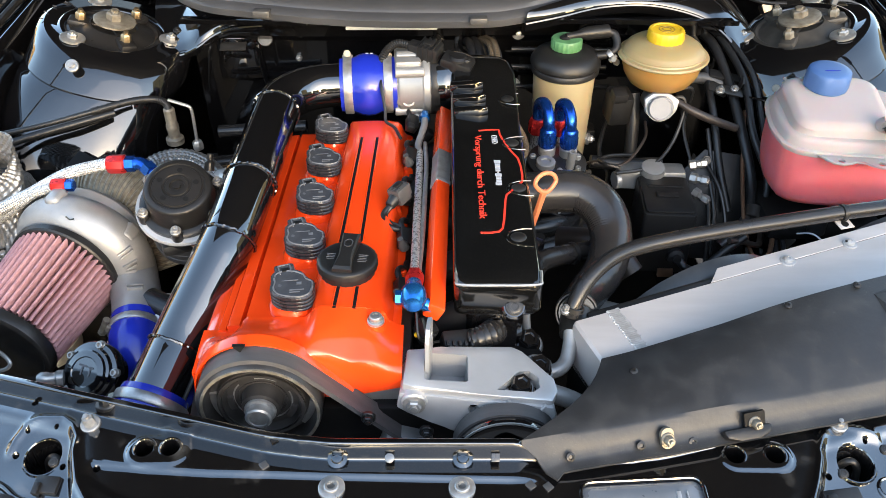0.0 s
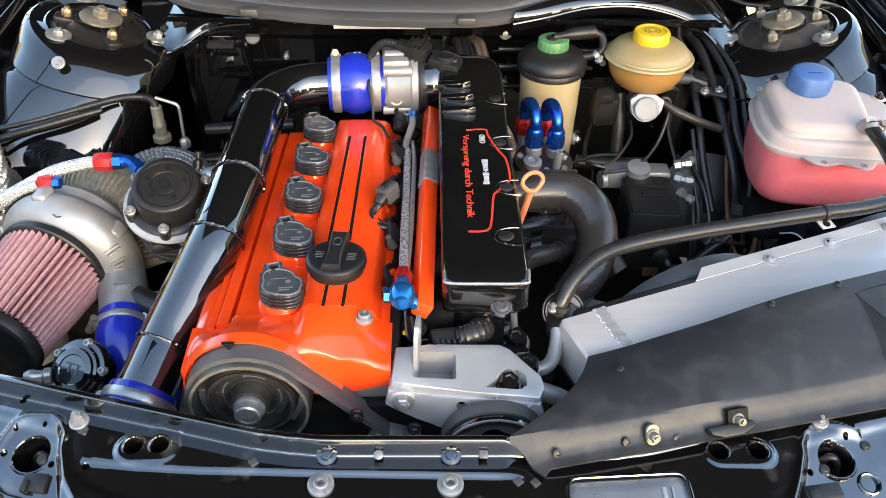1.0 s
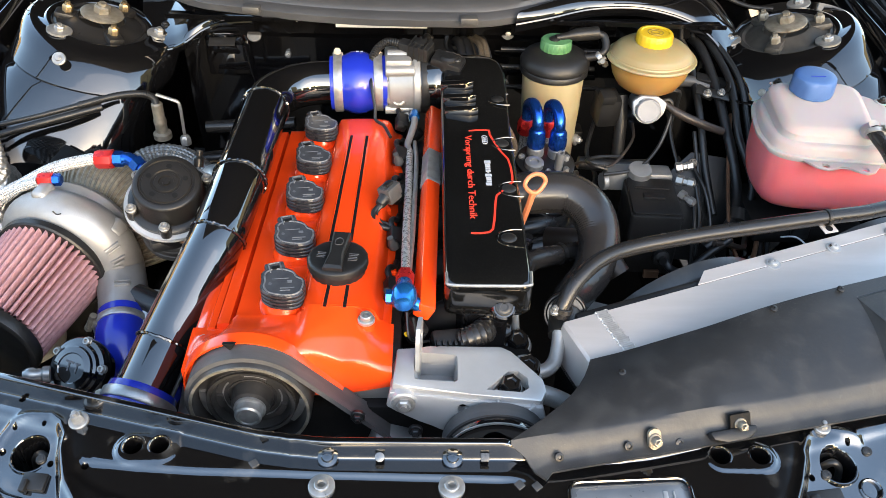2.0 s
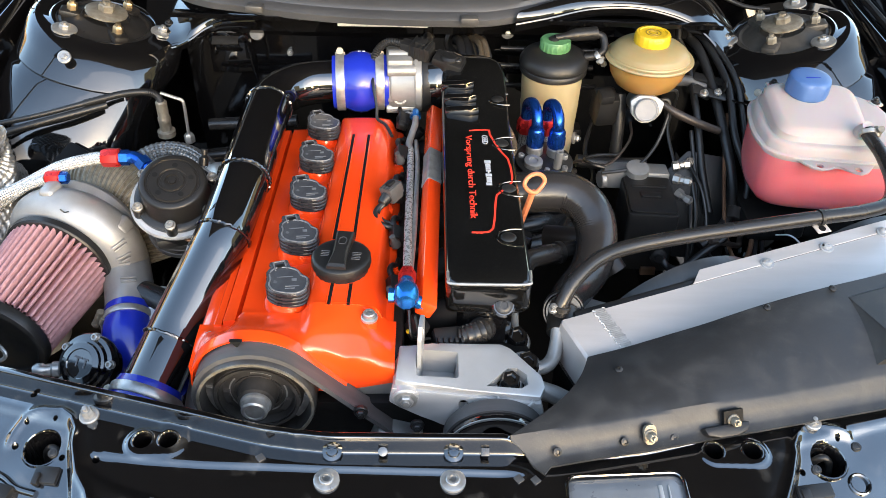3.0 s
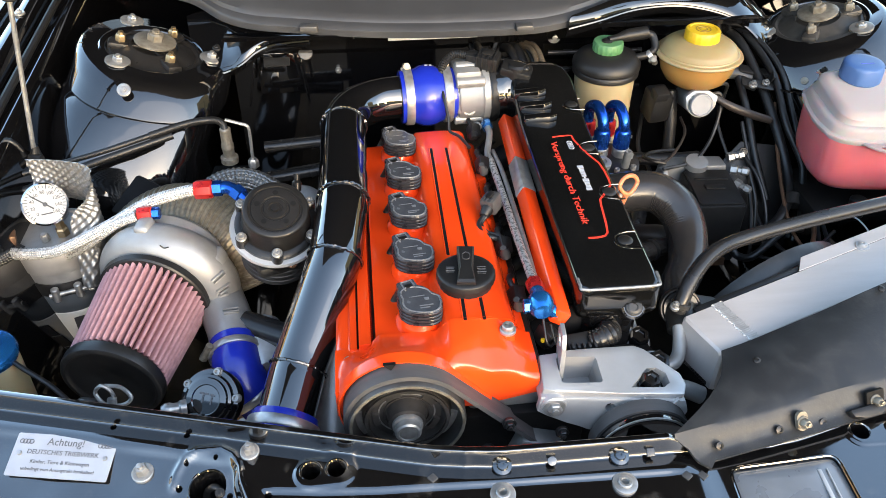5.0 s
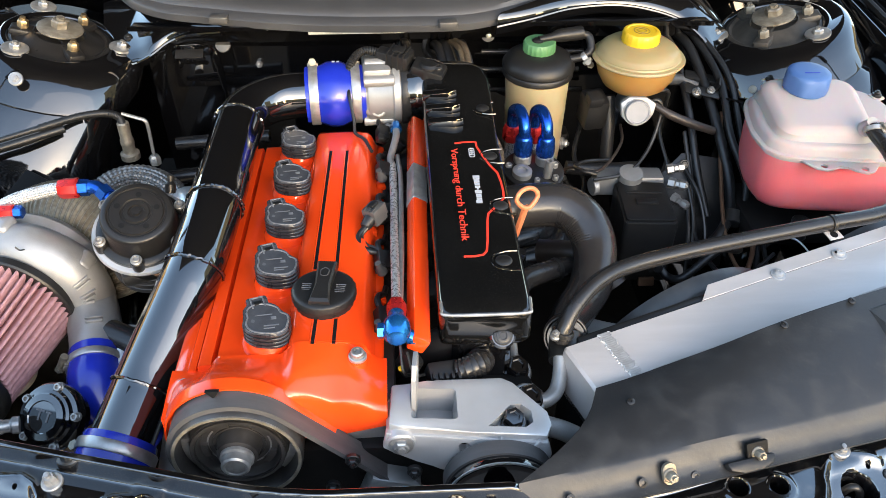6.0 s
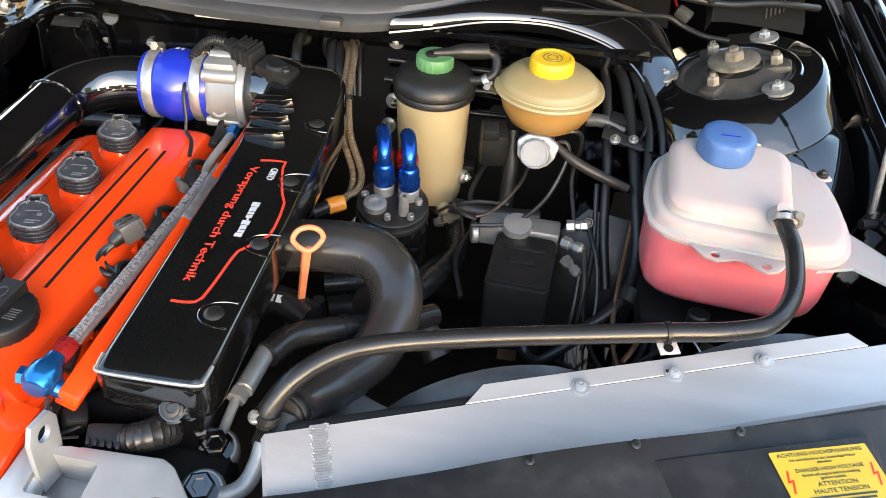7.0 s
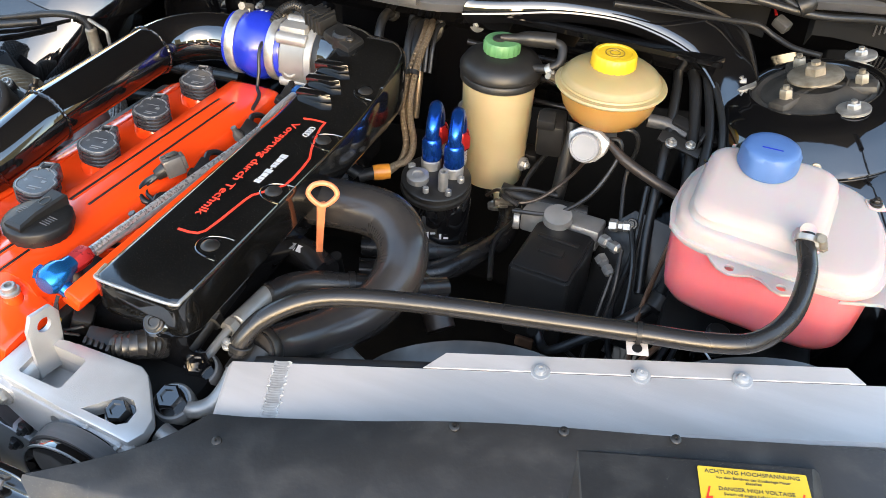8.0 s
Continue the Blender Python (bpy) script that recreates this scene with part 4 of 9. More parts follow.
# body-coloured arches from the scuttle to the towers
for side in (-1, 1):
    arch = thing("scuttle_arch", mirrored((-0.33, 0.80, 0.78), side), "glossy black pressed panel linking scuttle and tower", "car panel", "scuttle arches")
    if side < 0:
        front = [(-0.452, 0.735, 0.764), (-0.430, 0.742, 0.768), (-0.405, 0.745, 0.773), (-0.381, 0.745, 0.785), (-0.361, 0.755, 0.797), (-0.338, 0.757, 0.807), (-0.312, 0.748, 0.815), (-0.275, 0.735, 0.823)]
        back = [(-0.480, 0.880, 0.808), (-0.455, 0.880, 0.816), (-0.425, 0.860, 0.824), (-0.395, 0.828, 0.830), (-0.365, 0.800, 0.832), (-0.336, 0.781, 0.832), (-0.312, 0.762, 0.830), (-0.270, 0.740, 0.827)]
    else:
        front = [(0.118, 0.716, 0.834), (0.17, 0.733, 0.838), (0.234, 0.762, 0.841), (0.300, 0.775, 0.840), (0.350, 0.773, 0.834), (0.396, 0.764, 0.822), (0.428, 0.748, 0.804), (0.456, 0.722, 0.776)]
        back = [(0.13, 0.735, 0.838), (0.20, 0.78, 0.848), (0.27, 0.83, 0.852), (0.35, 0.855, 0.853), (0.405, 0.850, 0.846), (0.445, 0.846, 0.834), (0.466, 0.828, 0.818), (0.486, 0.790, 0.792)]
    f, b = spline(front, 5), spline(back, 5)
    rows = []
    for p, q in zip(f, b):
        w = (q - p)
        if side < 0:
            g = 0.50 * ease((p.x + 0.450) / 0.06)
            rows.append([p + Vector((0, 0.004, -0.002 - 0.020 * g)), p + Vector((0, 0, -0.001 - 0.007 * g)), p + Vector((0, 0.003, 0.002 * g)), p + w * 0.07 + Vector((0, 0, 0.008 * g)), p + w * 0.16 + Vector((0, 0, 0.013 * g)), p + w * 0.35 + Vector((0, 0, 0.014 * g)),
                         p + w * 0.75 + Vector((0, 0, 0.006 * g)), q])
            continue
        g = max(0.0, min(1.0, (0.455 - p.x) / 0.06))
        rows.append([p + Vector((0, 0.006, -0.016)), p + Vector((0, 0.001, -0.005)), p, p + w * 0.08 + Vector((0, 0, 0.006 * g)), p + w * 0.20 + Vector((0, 0, 0.012 * g)), p + w * 0.5 + Vector((0, 0, 0.014 * g)),
                     p + w * 0.8 + Vector((0, 0, 0.006 if side > 0 else 0.002)), q])
    bm = bm_new()
    sheet(bm, rows, 0.002)
    part("arch_panel", bm, BODY, arch, sharp=60)
    bm = bm_new()
    tube(bm, [p + Vector((0, -0.0005, -0.001)) for p in f], 0.0028, 8, smooth=False)
    part("rolled_edge", bm, BODY, arch)
    bolt(arch, f[8].lerp(b[8], 0.35) + Vector((0, 0, 0.004)), (0, -0.2, 1), 0.0045, 0.004, DARKSTEEL, 1.6)
    if side < 0:
        # drain hole drawn as a matte black disc, its shade in the colour
        bm = bm_new()
        lathe(bm, (-0.371, 0.780, 0.8165), (0.1, -0.3, 1), [(0, 0), (0.006, 0), (0.006, 0.001), (0, 0.001)], 16)
        part("drain_hole_shade", bm, MATTE, arch)

# open bonnet above, out of sight, and the car body that closes the bay
bonnet = thing("bonnet", (MID, 1.12, 0.95), "raised black bonnet hinged behind the engine bay", "bonnet")
bm = bm_new()
rows = []
for i in range(9):
    x = MID - 0.80 + 1.60 * i / 8
    rows.append([(x, 1.14 - 0.99 * k / 8, 0.96 + 1.09 * k / 8 - 0.03 * math.sin(math.pi * k / 8)) for k in range(9)])
sheet(bm, rows, 0.02)
part("bonnet_panel", bm, LINER, bonnet)

cabin = thing("windscreen_base", (MID, 1.16, 0.5), "black car body behind the bay", "car body", kind="structure")
bm = bm_new()
box(bm, (MID, 1.2, 0.6), (1.66, 0.1, 0.75), bev=0.02)
part("scuttle_wall", bm, BODY, cabin)
bm = bm_new()
sheet(bm, [[(MID + x, 1.13 + 0.62 * k / 4, 0.955 + 0.40 * k / 4) for k in range(5)] for x in (-0.66, -0.3, 0.3, 0.66)], 0.006)
part("windscreen", bm, PIPE, cabin)
bm = bm_new()
box(bm, (MID, 2.4, 1.37), (1.3, 1.3, 0.05), bev=0.02)
box(bm, (MID, 2.5, 0.75), (1.66, 2.5, 0.9), bev=0.06)
part("cabin_body", bm, BODY, cabin)

floor = thing("bay_floor", (MID, 0.45, 0.2), "dark underside of the engine bay", "floor", kind="structure")
bm = bm_new()
box(bm, (MID, 0.45, 0.24), (1.30, 1.2, 0.02))
part("under_tray", bm, MATTE, floor)
for x in (-0.40, 0.43):
    bm = bm_new()
    box(bm, (x, 0.38, 0.40), (0.09, 0.85, 0.12), bev=0.012)
    part("chassis_rail", bm, BODY, floor)

# ---- engine ----
SLOPE = 0.050


def ez(z, y):
    """Engine heights follow the engine's slight nose-up tilt."""
    return z + SLOPE * (0.34 - y)


engine = thing("engine_block", (-0.13, 0.34, 0.30), "dark oily engine block and cylinder head", "engine")
bm = bm_new()
box(bm, (-0.135, 0.335, 0.52), (0.20, 0.44, 0.34), bev=0.015)
part("block", bm, MATTE, engine)
bm = bm_new()
box(bm, (-0.138, 0.335, 0.712), (0.205, 0.45, 0.045), (-2.2, 0, 0), bev=0.004)
part("cylinder_head", bm, DARKSTEEL, engine)
bm = bm_new()
prism(bm, [(-0.115, 0.118), (-0.03, 0.118), (-0.034, 0.103), (-0.11, 0.101)], 0.69, 0.735, bev=0.004)
part("front_casting", bm, CAST, engine)
bm = bm_new()
box(bm, (-0.05, 0.085, 0.63), (0.05, 0.03, 0.09), (0, 18, 0), bev=0.006)
part("water_pump", bm, CAST, engine)
bm = bm_new()
box(bm, (-0.09, 0.105, 0.62), (0.20, 0.03, 0.16), bev=0.006)
part("timing_backplate", bm, MATTE, engine)
for x, z in ((-0.095, 0.672), (-0.075, 0.71), (-0.04, 0.66), (-0.02, 0.69)):
    bolt(engine, (x, 0.07, z), (0, -1, 0.1), 0.005, 0.006, DARKSTEEL, 1.4)

# orange cam cover
cover = thing("cam_cover", (-0.14, 0.34, 0.735), "orange-red painted cam cover with slots and coil recesses", "engine cover")


def cover_section(y, k=1.0, drop=0.0):
    """The cover's section: left ledge, ribs, coil valley, raised middle, right side. k flattens it towards the front."""
    base = 0.726
    pts = [(-0.243, 0.714), (-0.243, 0.731), (-0.240, 0.734), (-0.230, 0.735), (-0.228, 0.7385), (-0.2212, 0.7385), (-0.2206, 0.728), (-0.2194, 0.728), (-0.2188, 0.743), (-0.211, 0.745), (-0.2065, 0.745),
           (-0.2038, 0.731), (-0.2022, 0.731), (-0.2014, 0.7465), (-0.150, 0.7485), (-0.139, 0.7490), (-0.1365, 0.7525), (-0.1325, 0.7650), (-0.129, 0.7680), (-0.112, 0.7690), (-0.095, 0.7695), (-0.078, 0.7690),
           (-0.066, 0.7670), (-0.0615, 0.7630), (-0.057, 0.7510), (-0.054, 0.7460), (-0.049, 0.7445), (-0.046, 0.7420), (-0.046, 0.714)]
    return [(x, y, ez(base + (z - base) * (k if z > base else 1) - drop, y)) for x, z in pts]


bm = bm_new()
loft(bm, [cover_section(0.566, 0.86), cover_section(0.562, 0.97), cover_section(0.556, 1.0)] + [cover_section(y) for y in np.linspace(0.54, 0.20, 12)] + [cover_section(0.18), cover_section(0.16), cover_section(0.150)])
shell = part("cover_shell", bm, ORANGE, cover, sharp=42)
# its front slope, which closes the coil valley and falls to the belt
PC = Vector((-0.1755, 0.0, 0.722))  # cam pulley axis
GUARD = (-0.178, 0.722, 0.0640)


def nose_z(x, u):
    """Height of the cover's nose: u runs from the body (0) to the front edge (1)."""
    y = 0.150 - 0.054 * u
    ledge = 0.736 + 0.018 * ease((x + 0.214) / 0.018)
    body = ledge + 0.0155 * ease((x + 0.142) / 0.016) - 0.026 * ease((x + 0.086) / 0.042) ** 1.2
    body = ez(body, y)
    dx = x - GUARD[0]
    if x < -0.132:
        lip = max(0.742, GUARD[1] + math.sqrt(max(0, GUARD[2] ** 2 - dx * dx)))
    elif x < -0.091:
        lip = 0.7665 - 1.034 * (x + 0.132)
    else:
        lip = 0.744 + 0.45 * (x + 0.046)
    t = ease((x + 0.158) / 0.050)
    uc = float(np.interp(x, (-0.145, -0.125, -0.098, -0.086, -0.070, -0.046), (0.92, 0.72, 0.34, 0.26, 0.32, 0.55)))
    crease = float(np.interp(u, (0.0, uc * 0.9, 0.5 * uc + 0.45, 0.93, 1.0), (0.0, 0.10, 0.24, 0.46, 1.0)))
    return body + (lip - body) * (ease(u) * (1 - t) + crease * t)


bm = bm_new()
XS = [-0.2435, -0.236, -0.228, -0.220, -0.212, -0.206, -0.200, -0.194, -0.188, -0.182, -0.172, -0.160, -0.150, -0.140, -0.130, -0.120, -0.110, -0.098, -0.085, -0.075, -0.066, -0.060, -0.054, -0.048, -0.043]
xs = sorted({round(a + (b - a) * k / 2, 5) for a, b in zip(XS, XS[1:]) for k in (0, 1, 2)})
rings = []
for u in np.linspace(0, 1, 31):
    y = 0.1525 - 0.0545 * u
    rings.append([(x, y - 0.006 * u * max(0, (x + 0.14) / 0.1), nose_z(x, float(u))) for x in xs] + [(-0.043, y, 0.722), (-0.10, y, 0.708), (-0.2435, y, 0.708)])
loft(bm, rings)
part("cover_nose", bm, ORANGE, cover, sharp=55)
# belt guard rim
bm = bm_new()
arc = [(GUARD[0], GUARD[1], radians(a), 0.0) for a in np.linspace(202, 44, 44)] + [(GUARD[0], GUARD[1], radians(44), d) for d in (0.012, 0.024, 0.036, 0.048, 0.060)]
rim = []
for cx, cz, a, d in arc:
    ox, oz = cx + d * math.sin(a), cz - d * math.cos(a)
    rim.append([(ox + r * math.cos(a), y, oz + r * math.sin(a)) for y, r in ((0.091, 0.0622), (0.091, 0.0640), (0.094, 0.0648), (0.103, 0.0655), (0.104, 0.0622))])
loft(bm, rim)
part("belt_guard", bm, ORANGE, cover)
bm = bm_new()
cyl(bm, (-0.2297, 0.1365, 0.705), (-0.2297, 0.1365, 0.7400), 0.0090, seg=18, bev=0.0015)
part("screw_boss", bm, ORANGE, cover)
bolt(cover, (-0.2297, 0.1365, 0.7405), (-0.05, -0.1, 1), 0.0058, 0.007, ZINC, 0, socket=True)
bm = bm_new()
cyl(bm, (-0.069, 0.1365, 0.752), (-0.069, 0.1365, 0.7735), 0.0085, seg=18, bev=0.0015)
part("screw_boss", bm, ORANGE, cover)
bolt(cover, (-0.069, 0.1365, 0.7738), (0, 0, 1), 0.0062, 0.007, ZINC, 1.35, socket=True)
bm = bm_new()
prism(bm, [(-0.006, 0.0), (0.006, 0.0), (0.001, -0.007)], 0, 0.004, basis((-0.190, 0.0900, 0.7878), (0, -1, 0.15), (0, 0, 1)))
part("timing_notch", bm, MATTE, cover, "dark triangular timing notch")
# small nubs and side lugs
for x, y, z in ((-0.150, 0.132, 0.750), (-0.060, 0.352, 0.750), (-0.050, 0.24, 0.744), (-0.050, 0.46, 0.744)):
    bm = bm_new()
    box(bm, (x, y, ez(z, y)), (0.012, 0.014, 0.010), (0, 0, 20), bev=0.003)
    part("lug", bm, ORANGE, cover)
# long slots in the raised middle: lips round black strips that paint their shade
for x0, y0, x1, y1 in ((-0.112, 0.508, -0.1155, 0.262), (-0.0915, 0.508, -0.0935, 0.262), (-0.1095, 0.184, -0.1105, 0.149), (-0.0905, 0.183, -0.0910, 0.149)):
    for dx in (-0.0024, 0.0024):
        bm = bm_new()
        tube(bm, [(x0 + dx, y0, ez(0.7691, y0)), (x1 + dx, y1, ez(0.7691, y1))], 0.0009, 8, smooth=False)
        part("slot_lip", bm, ORANGE, cover)
    bm = bm_new()
    m = lerp((x0, y0, ez(0.7688, y0)), (x1, y1, ez(0.7688, y1)), 0.5)
    d = Vector((x1 - x0, y1 - y0, ez(0.7688, y1) - ez(0.7688, y0)))
    box(bm, (0, 0, 0), (0.0038, 0.0016, d.length), M=basis(m, d, (0, 0, 1)))
    part("slot", bm, MATTE, cover, "black strip for the slot's shade")
# round coil seats
COILS = [0.1755 + 0.0878 * i for i in range(5)]
for y in COILS:
    bm = bm_new()
    lathe(bm, (-0.1555, y, ez(0.7425, y)), (0, SLOPE, 1), [(0, 0), (0.0245, 0), (0.0240, 0.012), (0.0225, 0.0145), (0.0215, 0.0180), (0, 0.0180)], 26)
    part("coil_seat", bm, ORANGE, cover)

# ignition coils
COIL_PLAN = [(p.x * 0.92, p.y * 0.92) for p in spline([(0.0250, -0.0040), (0.0240, -0.0165), (0.0150, -0.0245), (-0.0020, -0.0258), (-0.0150, -0.0220), (-0.0225, -0.0125), (-0.0235, -0.0020), (-0.0270, 0.0070), (-0.0265, 0.0160), (-0.0180, 0.0235),
                                      (-0.0050, 0.0240), (0.0070, 0.0195), (0.0130, 0.0115), (0.0215, 0.0075), (0.0250, -0.0040)], 3)[:-1]]


def ignition_coil(x, y, z, turn):
    coil = thing("ignition_coil", (x, y, z), "dark grey plastic ignition coil with finned sides", "ignition coil", "row of ignition coils")
    M = pose(x, y, z, -2.2, 0, turn)
    bm = bm_new()
    lathe(bm, M @ Vector((0, 0, -0.020)), (0, 0, 1), [(0, 0), (0.0165, 0), (0.0165, 0.02), (0, 0.02)], 20)
    part("boot", bm, RUBBER, coil)
    bm = bm_new()
    for k in range(4):
        h = 0.0075 + 0.0044 * k
        prism(bm, [(px * 0.93, py * 0.93) for px, py in COIL_PLAN], h, h + 0.0016, M)
        prism(bm, COIL_PLAN, h + 0.0016, h + 0.0043, M, bev=0.0008, seg=1)
    part("finned_body", bm, COILFIN, coil, sharp=30)
    bm = bm_new()
    prism(bm, [(px * 0.97, py * 0.97) for px, py in COIL_PLAN], 0.0246, 0.0262, M, bev=0.0006, seg=1)
    top = part("top_plate", bm, COILGREY, coil, sharp=30)
    bm = bm_new()
    edge_pts = [M @ Vector((px * 0.86 + 0.001, py * 0.86 - 0.001, 0.0263)) for px, py in COIL_PLAN]
    tube(bm, edge_pts + [edge_pts[0]], 0.0009, 6, smooth=False)
    part("raised_edge", bm, COILRIM, top)
    bars([(0.004, -0.0115, 0.014, 0.0014), (0.002, -0.0150, 0.010, 0.0013), (0.006, -0.0015, 0.005, 0.004), (-0.003, 0.004, 0.016, 0.0010)], M @ Matrix.Translation((0, 0, 0.0262)) @ Euler((0, 0, radians(14))).to_matrix().to_4x4(), COILRIM, top)
    CP = M @ Matrix.Translation((-0.0125, 0.0175, 0)) @ Euler((0, 0, radians(26))).to_matrix().to_4x4()
    bm = bm_new()
    box(bm, (0, 0, 0.0165), (0.0205, 0.0270, 0.0190), M=CP, bev=0.0026)
    plug = part("connector", bm, COILGREY, coil, sharp=30)
    bm = bm_new()
    box(bm, (-0.001, 0.0150, 0.0100), (0.0140, 0.0100, 0.0110), (20, 0, 0), M=CP, bev=0.0026)
    tube(bm, [CP @ Vector(p) for p in ((-0.001, 0.016, 0.010), (-0.002, 0.021, 0.004), (-0.005, 0.024, -0.004), (-0.010, 0.024, -0.012))], 0.0048, 12)
    part("wire_boot", bm, PLASTIC, plug)
    bm = bm_new()
    box(bm, (0, 0.0020, 0.0262), (0.0075, 0.0055, 0.0020), M=CP, bev=0.0006)
    part("locking_tab", bm, MATTE, plug)
    bm = bm_new()
    for sx in (-0.0058, 0.0058):
        box(bm, (sx, 0.003, 0.0264), (0.0013, 0.0150, 0.0018), M=CP, bev=0.0004)
    box(bm, (0, 0.0100, 0.0264), (0.0128, 0.0013, 0.0018), M=CP, bev=0.0004)
    part("latch_frame", bm, COILRIM, plug)
    return coil


for i, y in enumerate(COILS):
    ignition_coil(-0.1535, y, ez(0.7533, y), -7)

# oil filler cap
cap = thing("oil_filler_cap", (-0.1025, 0.2105, 0.780), "black plastic oil filler cap with raised grip and fine print", "oil cap")
CM = pose(-0.1025, 0.2105, ez(0.7750, 0.2105), -2.8, 0, -6)
bm = bm_new()
lathe(bm, CM.translation, (0, SLOPE, 1), [(0, -0.006), (0.0285, -0.006), (0.0290, 0.0), (0.0312, 0.0015), (0.0312, 0.0085), (0.0302, 0.0100), (0.0265, 0.0115), (0.015, 0.0120), (0, 0.0120)], 48, wobble=lambda a, h: 1 + (0.012 * math.cos(24 * a) if h < 0.0095 else 0))
part("cap_body", bm, PLASTIC, cap)
bm = bm_new()
grip = [[(-0.0100, -0.0265), (0.0100, -0.0265), (0.0075, -0.006), (0.0095, 0.0285), (-0.0095, 0.0285), (-0.0075, -0.006)], [(-0.0080, -0.0235), (0.0080, -0.0235), (0.0055, -0.004), (0.0074, 0.0265), (-0.0074, 0.0265), (-0.0055, -0.004)]]
loft(bm, [[CM @ Vector((x, y, 0.0115)) for x, y in grip[0]], [CM @ Vector((x, y, 0.0180 + 0.11 * y)) for x, y in grip[0]], [CM @ Vector((x, y, 0.0200 + 0.11 * y)) for x, y in grip[1]]])
part("grip", bm, PLASTIC, cap, sharp=25)
CU = CM @ Matrix.Translation((0, 0, 0.0123))
bars([(-0.0165, 0.003 - 0.0028 * k, 0.009 - 0.001 * (k % 2), 0.0009) for k in range(4)], CU, GREYINK, cap)
bars([(0.0165, 0.004 - 0.0028 * k, 0.010 - 0.001 * (k % 3), 0.0009) for k in range(5)], CU, GREYINK, cap)
bm = bm_new()
tube(bm, [CM @ Vector(p) for p in ((-0.004, 0.014, 0.0218), (0.0, 0.017, 0.0222), (0.004, 0.014, 0.0218), (0.003, 0.007, 0.0210), (-0.003, 0.007, 0.0210), (-0.004, 0.014, 0.0218))], 0.0005, 6)
part("oil_symbol", bm, COVER, cap)

# cam pulley and belt
pulley = thing("cam_pulley", (-0.1755, 0.065, 0.722), "dark machined cam pulley with a round steel hub bolt", "pulley")
bm = bm_new()
lathe(bm, (PC.x, 0.101, PC.z), (0, -1, 0), [(0.02, 0), (0.0575, 0), (0.0575, 0.030), (0.0560, 0.0335), (0.0535, 0.0335), (0.0520, 0.030), (0.0505, 0.016), (0.0440, 0.014), (0.0420, 0.024), (0.0370, 0.0255), (0.0340, 0.018), (0.0200, 0.016), (0.018, 0.030), (0.012, 0.032), (0, 0.032)], 64)
wheel = part("pulley_wheel", bm, MACHINED, pulley)
for y, ra, rb, mat in ((0.0675, 0.0533, 0.0562, STAINED), (0.0745, 0.0385, 0.0415, MACHINED), (0.0842, 0.0270, 0.0285, ZINC), (0.0838, 0.0225, 0.0235, MACHINED)):
    bm = bm_new()
    lathe(bm, (PC.x, y, PC.z), (0, -1, 0), [(ra, -0.001), (rb, -0.001), (rb, 0.0008), (ra, 0.0008)], 64)
    part("machined_ring", bm, mat, wheel)
for k in range(5):
    a0 = radians(28 + 72 * k)
    for ra, rb, y0, y1, sweep in ((0.0440, 0.0505, 0.0870, 0.0830, 40), (0.0275, 0.0335, 0.0850, 0.0800, 30)):
        bm = bm_new()
        arc = [a0 + radians(sweep) * j / 8 for j in range(9)]
        poly = [(PC.x + ra * math.cos(a), PC.z + ra * math.sin(a)) for a in arc] + [(PC.x + rb * math.cos(a), PC.z + rb * math.sin(a)) for a in arc[::-1]]
        loft(bm, [[(x, y0, z) for x, z in poly], [(x, y1, z) for x, z in poly]])
        part("raised_pad", bm, ZINC if ra > 0.04 else MACHINED, wheel)
bm = bm_new()
lathe(bm, (PC.x, 0.0695, PC.z), (0, -1, 0), [(0, 0), (0.0150, 0), (0.0150, 0.003), (0.0128, 0.004), (0.0128, 0.011), (0.0112, 0.0125), (0.0095, 0.0125), (0.0085, 0.0115), (0, 0.0115)], 40)
part("hub_bolt", bm, ZINC, pulley)
belt = thing("timing_belt", (-0.10, 0.075, 0.70), "worn grey-black rubber belt over the cam pulley", "belt")
bm = bm_new()
path = [(PC.x + 0.0595 * math.cos(radians(a)), PC.z + 0.0595 * math.sin(radians(a))) for a in np.linspace(215, 44, 38)]
path += [(0.025, 0.60)]
rings = []
for i, (x, z) in enumerate(path):
    ax, az = path[max(0, i - 1)]
    bx, bz = path[min(len(path) - 1, i + 1)]
    nx, nz = -(bz - az), bx - ax
    l = math.hypot(nx, nz)
    nx, nz = nx / l, nz / l
    ya, yb = 0.0725, 0.0975
    rings.append([(x - nx * 0.002, ya, z - nz * 0.002), (x + nx * 0.0022, ya + 0.0008, z + nz * 0.0022), (x + nx * 0.0022, yb, z + nz * 0.0022), (x - nx * 0.002, yb, z - nz * 0.002)])
loft(bm, rings)
part("belt_band", bm, BELT, belt)
for k in range(30):
    a = radians(206 - 5.3 * k)
    bm = bm_new()
    box(bm, (0, 0, 0), (0.0022, 0.024, 0.0016), M=Matrix.Translation((PC.x + 0.0571 * math.cos(a), 0.085, PC.z + 0.0571 * math.sin(a))) @ Euler((0, -a + math.pi / 2, 0)).to_matrix().to_4x4())
    part("belt_tooth", bm, BELT, belt, smooth=False)

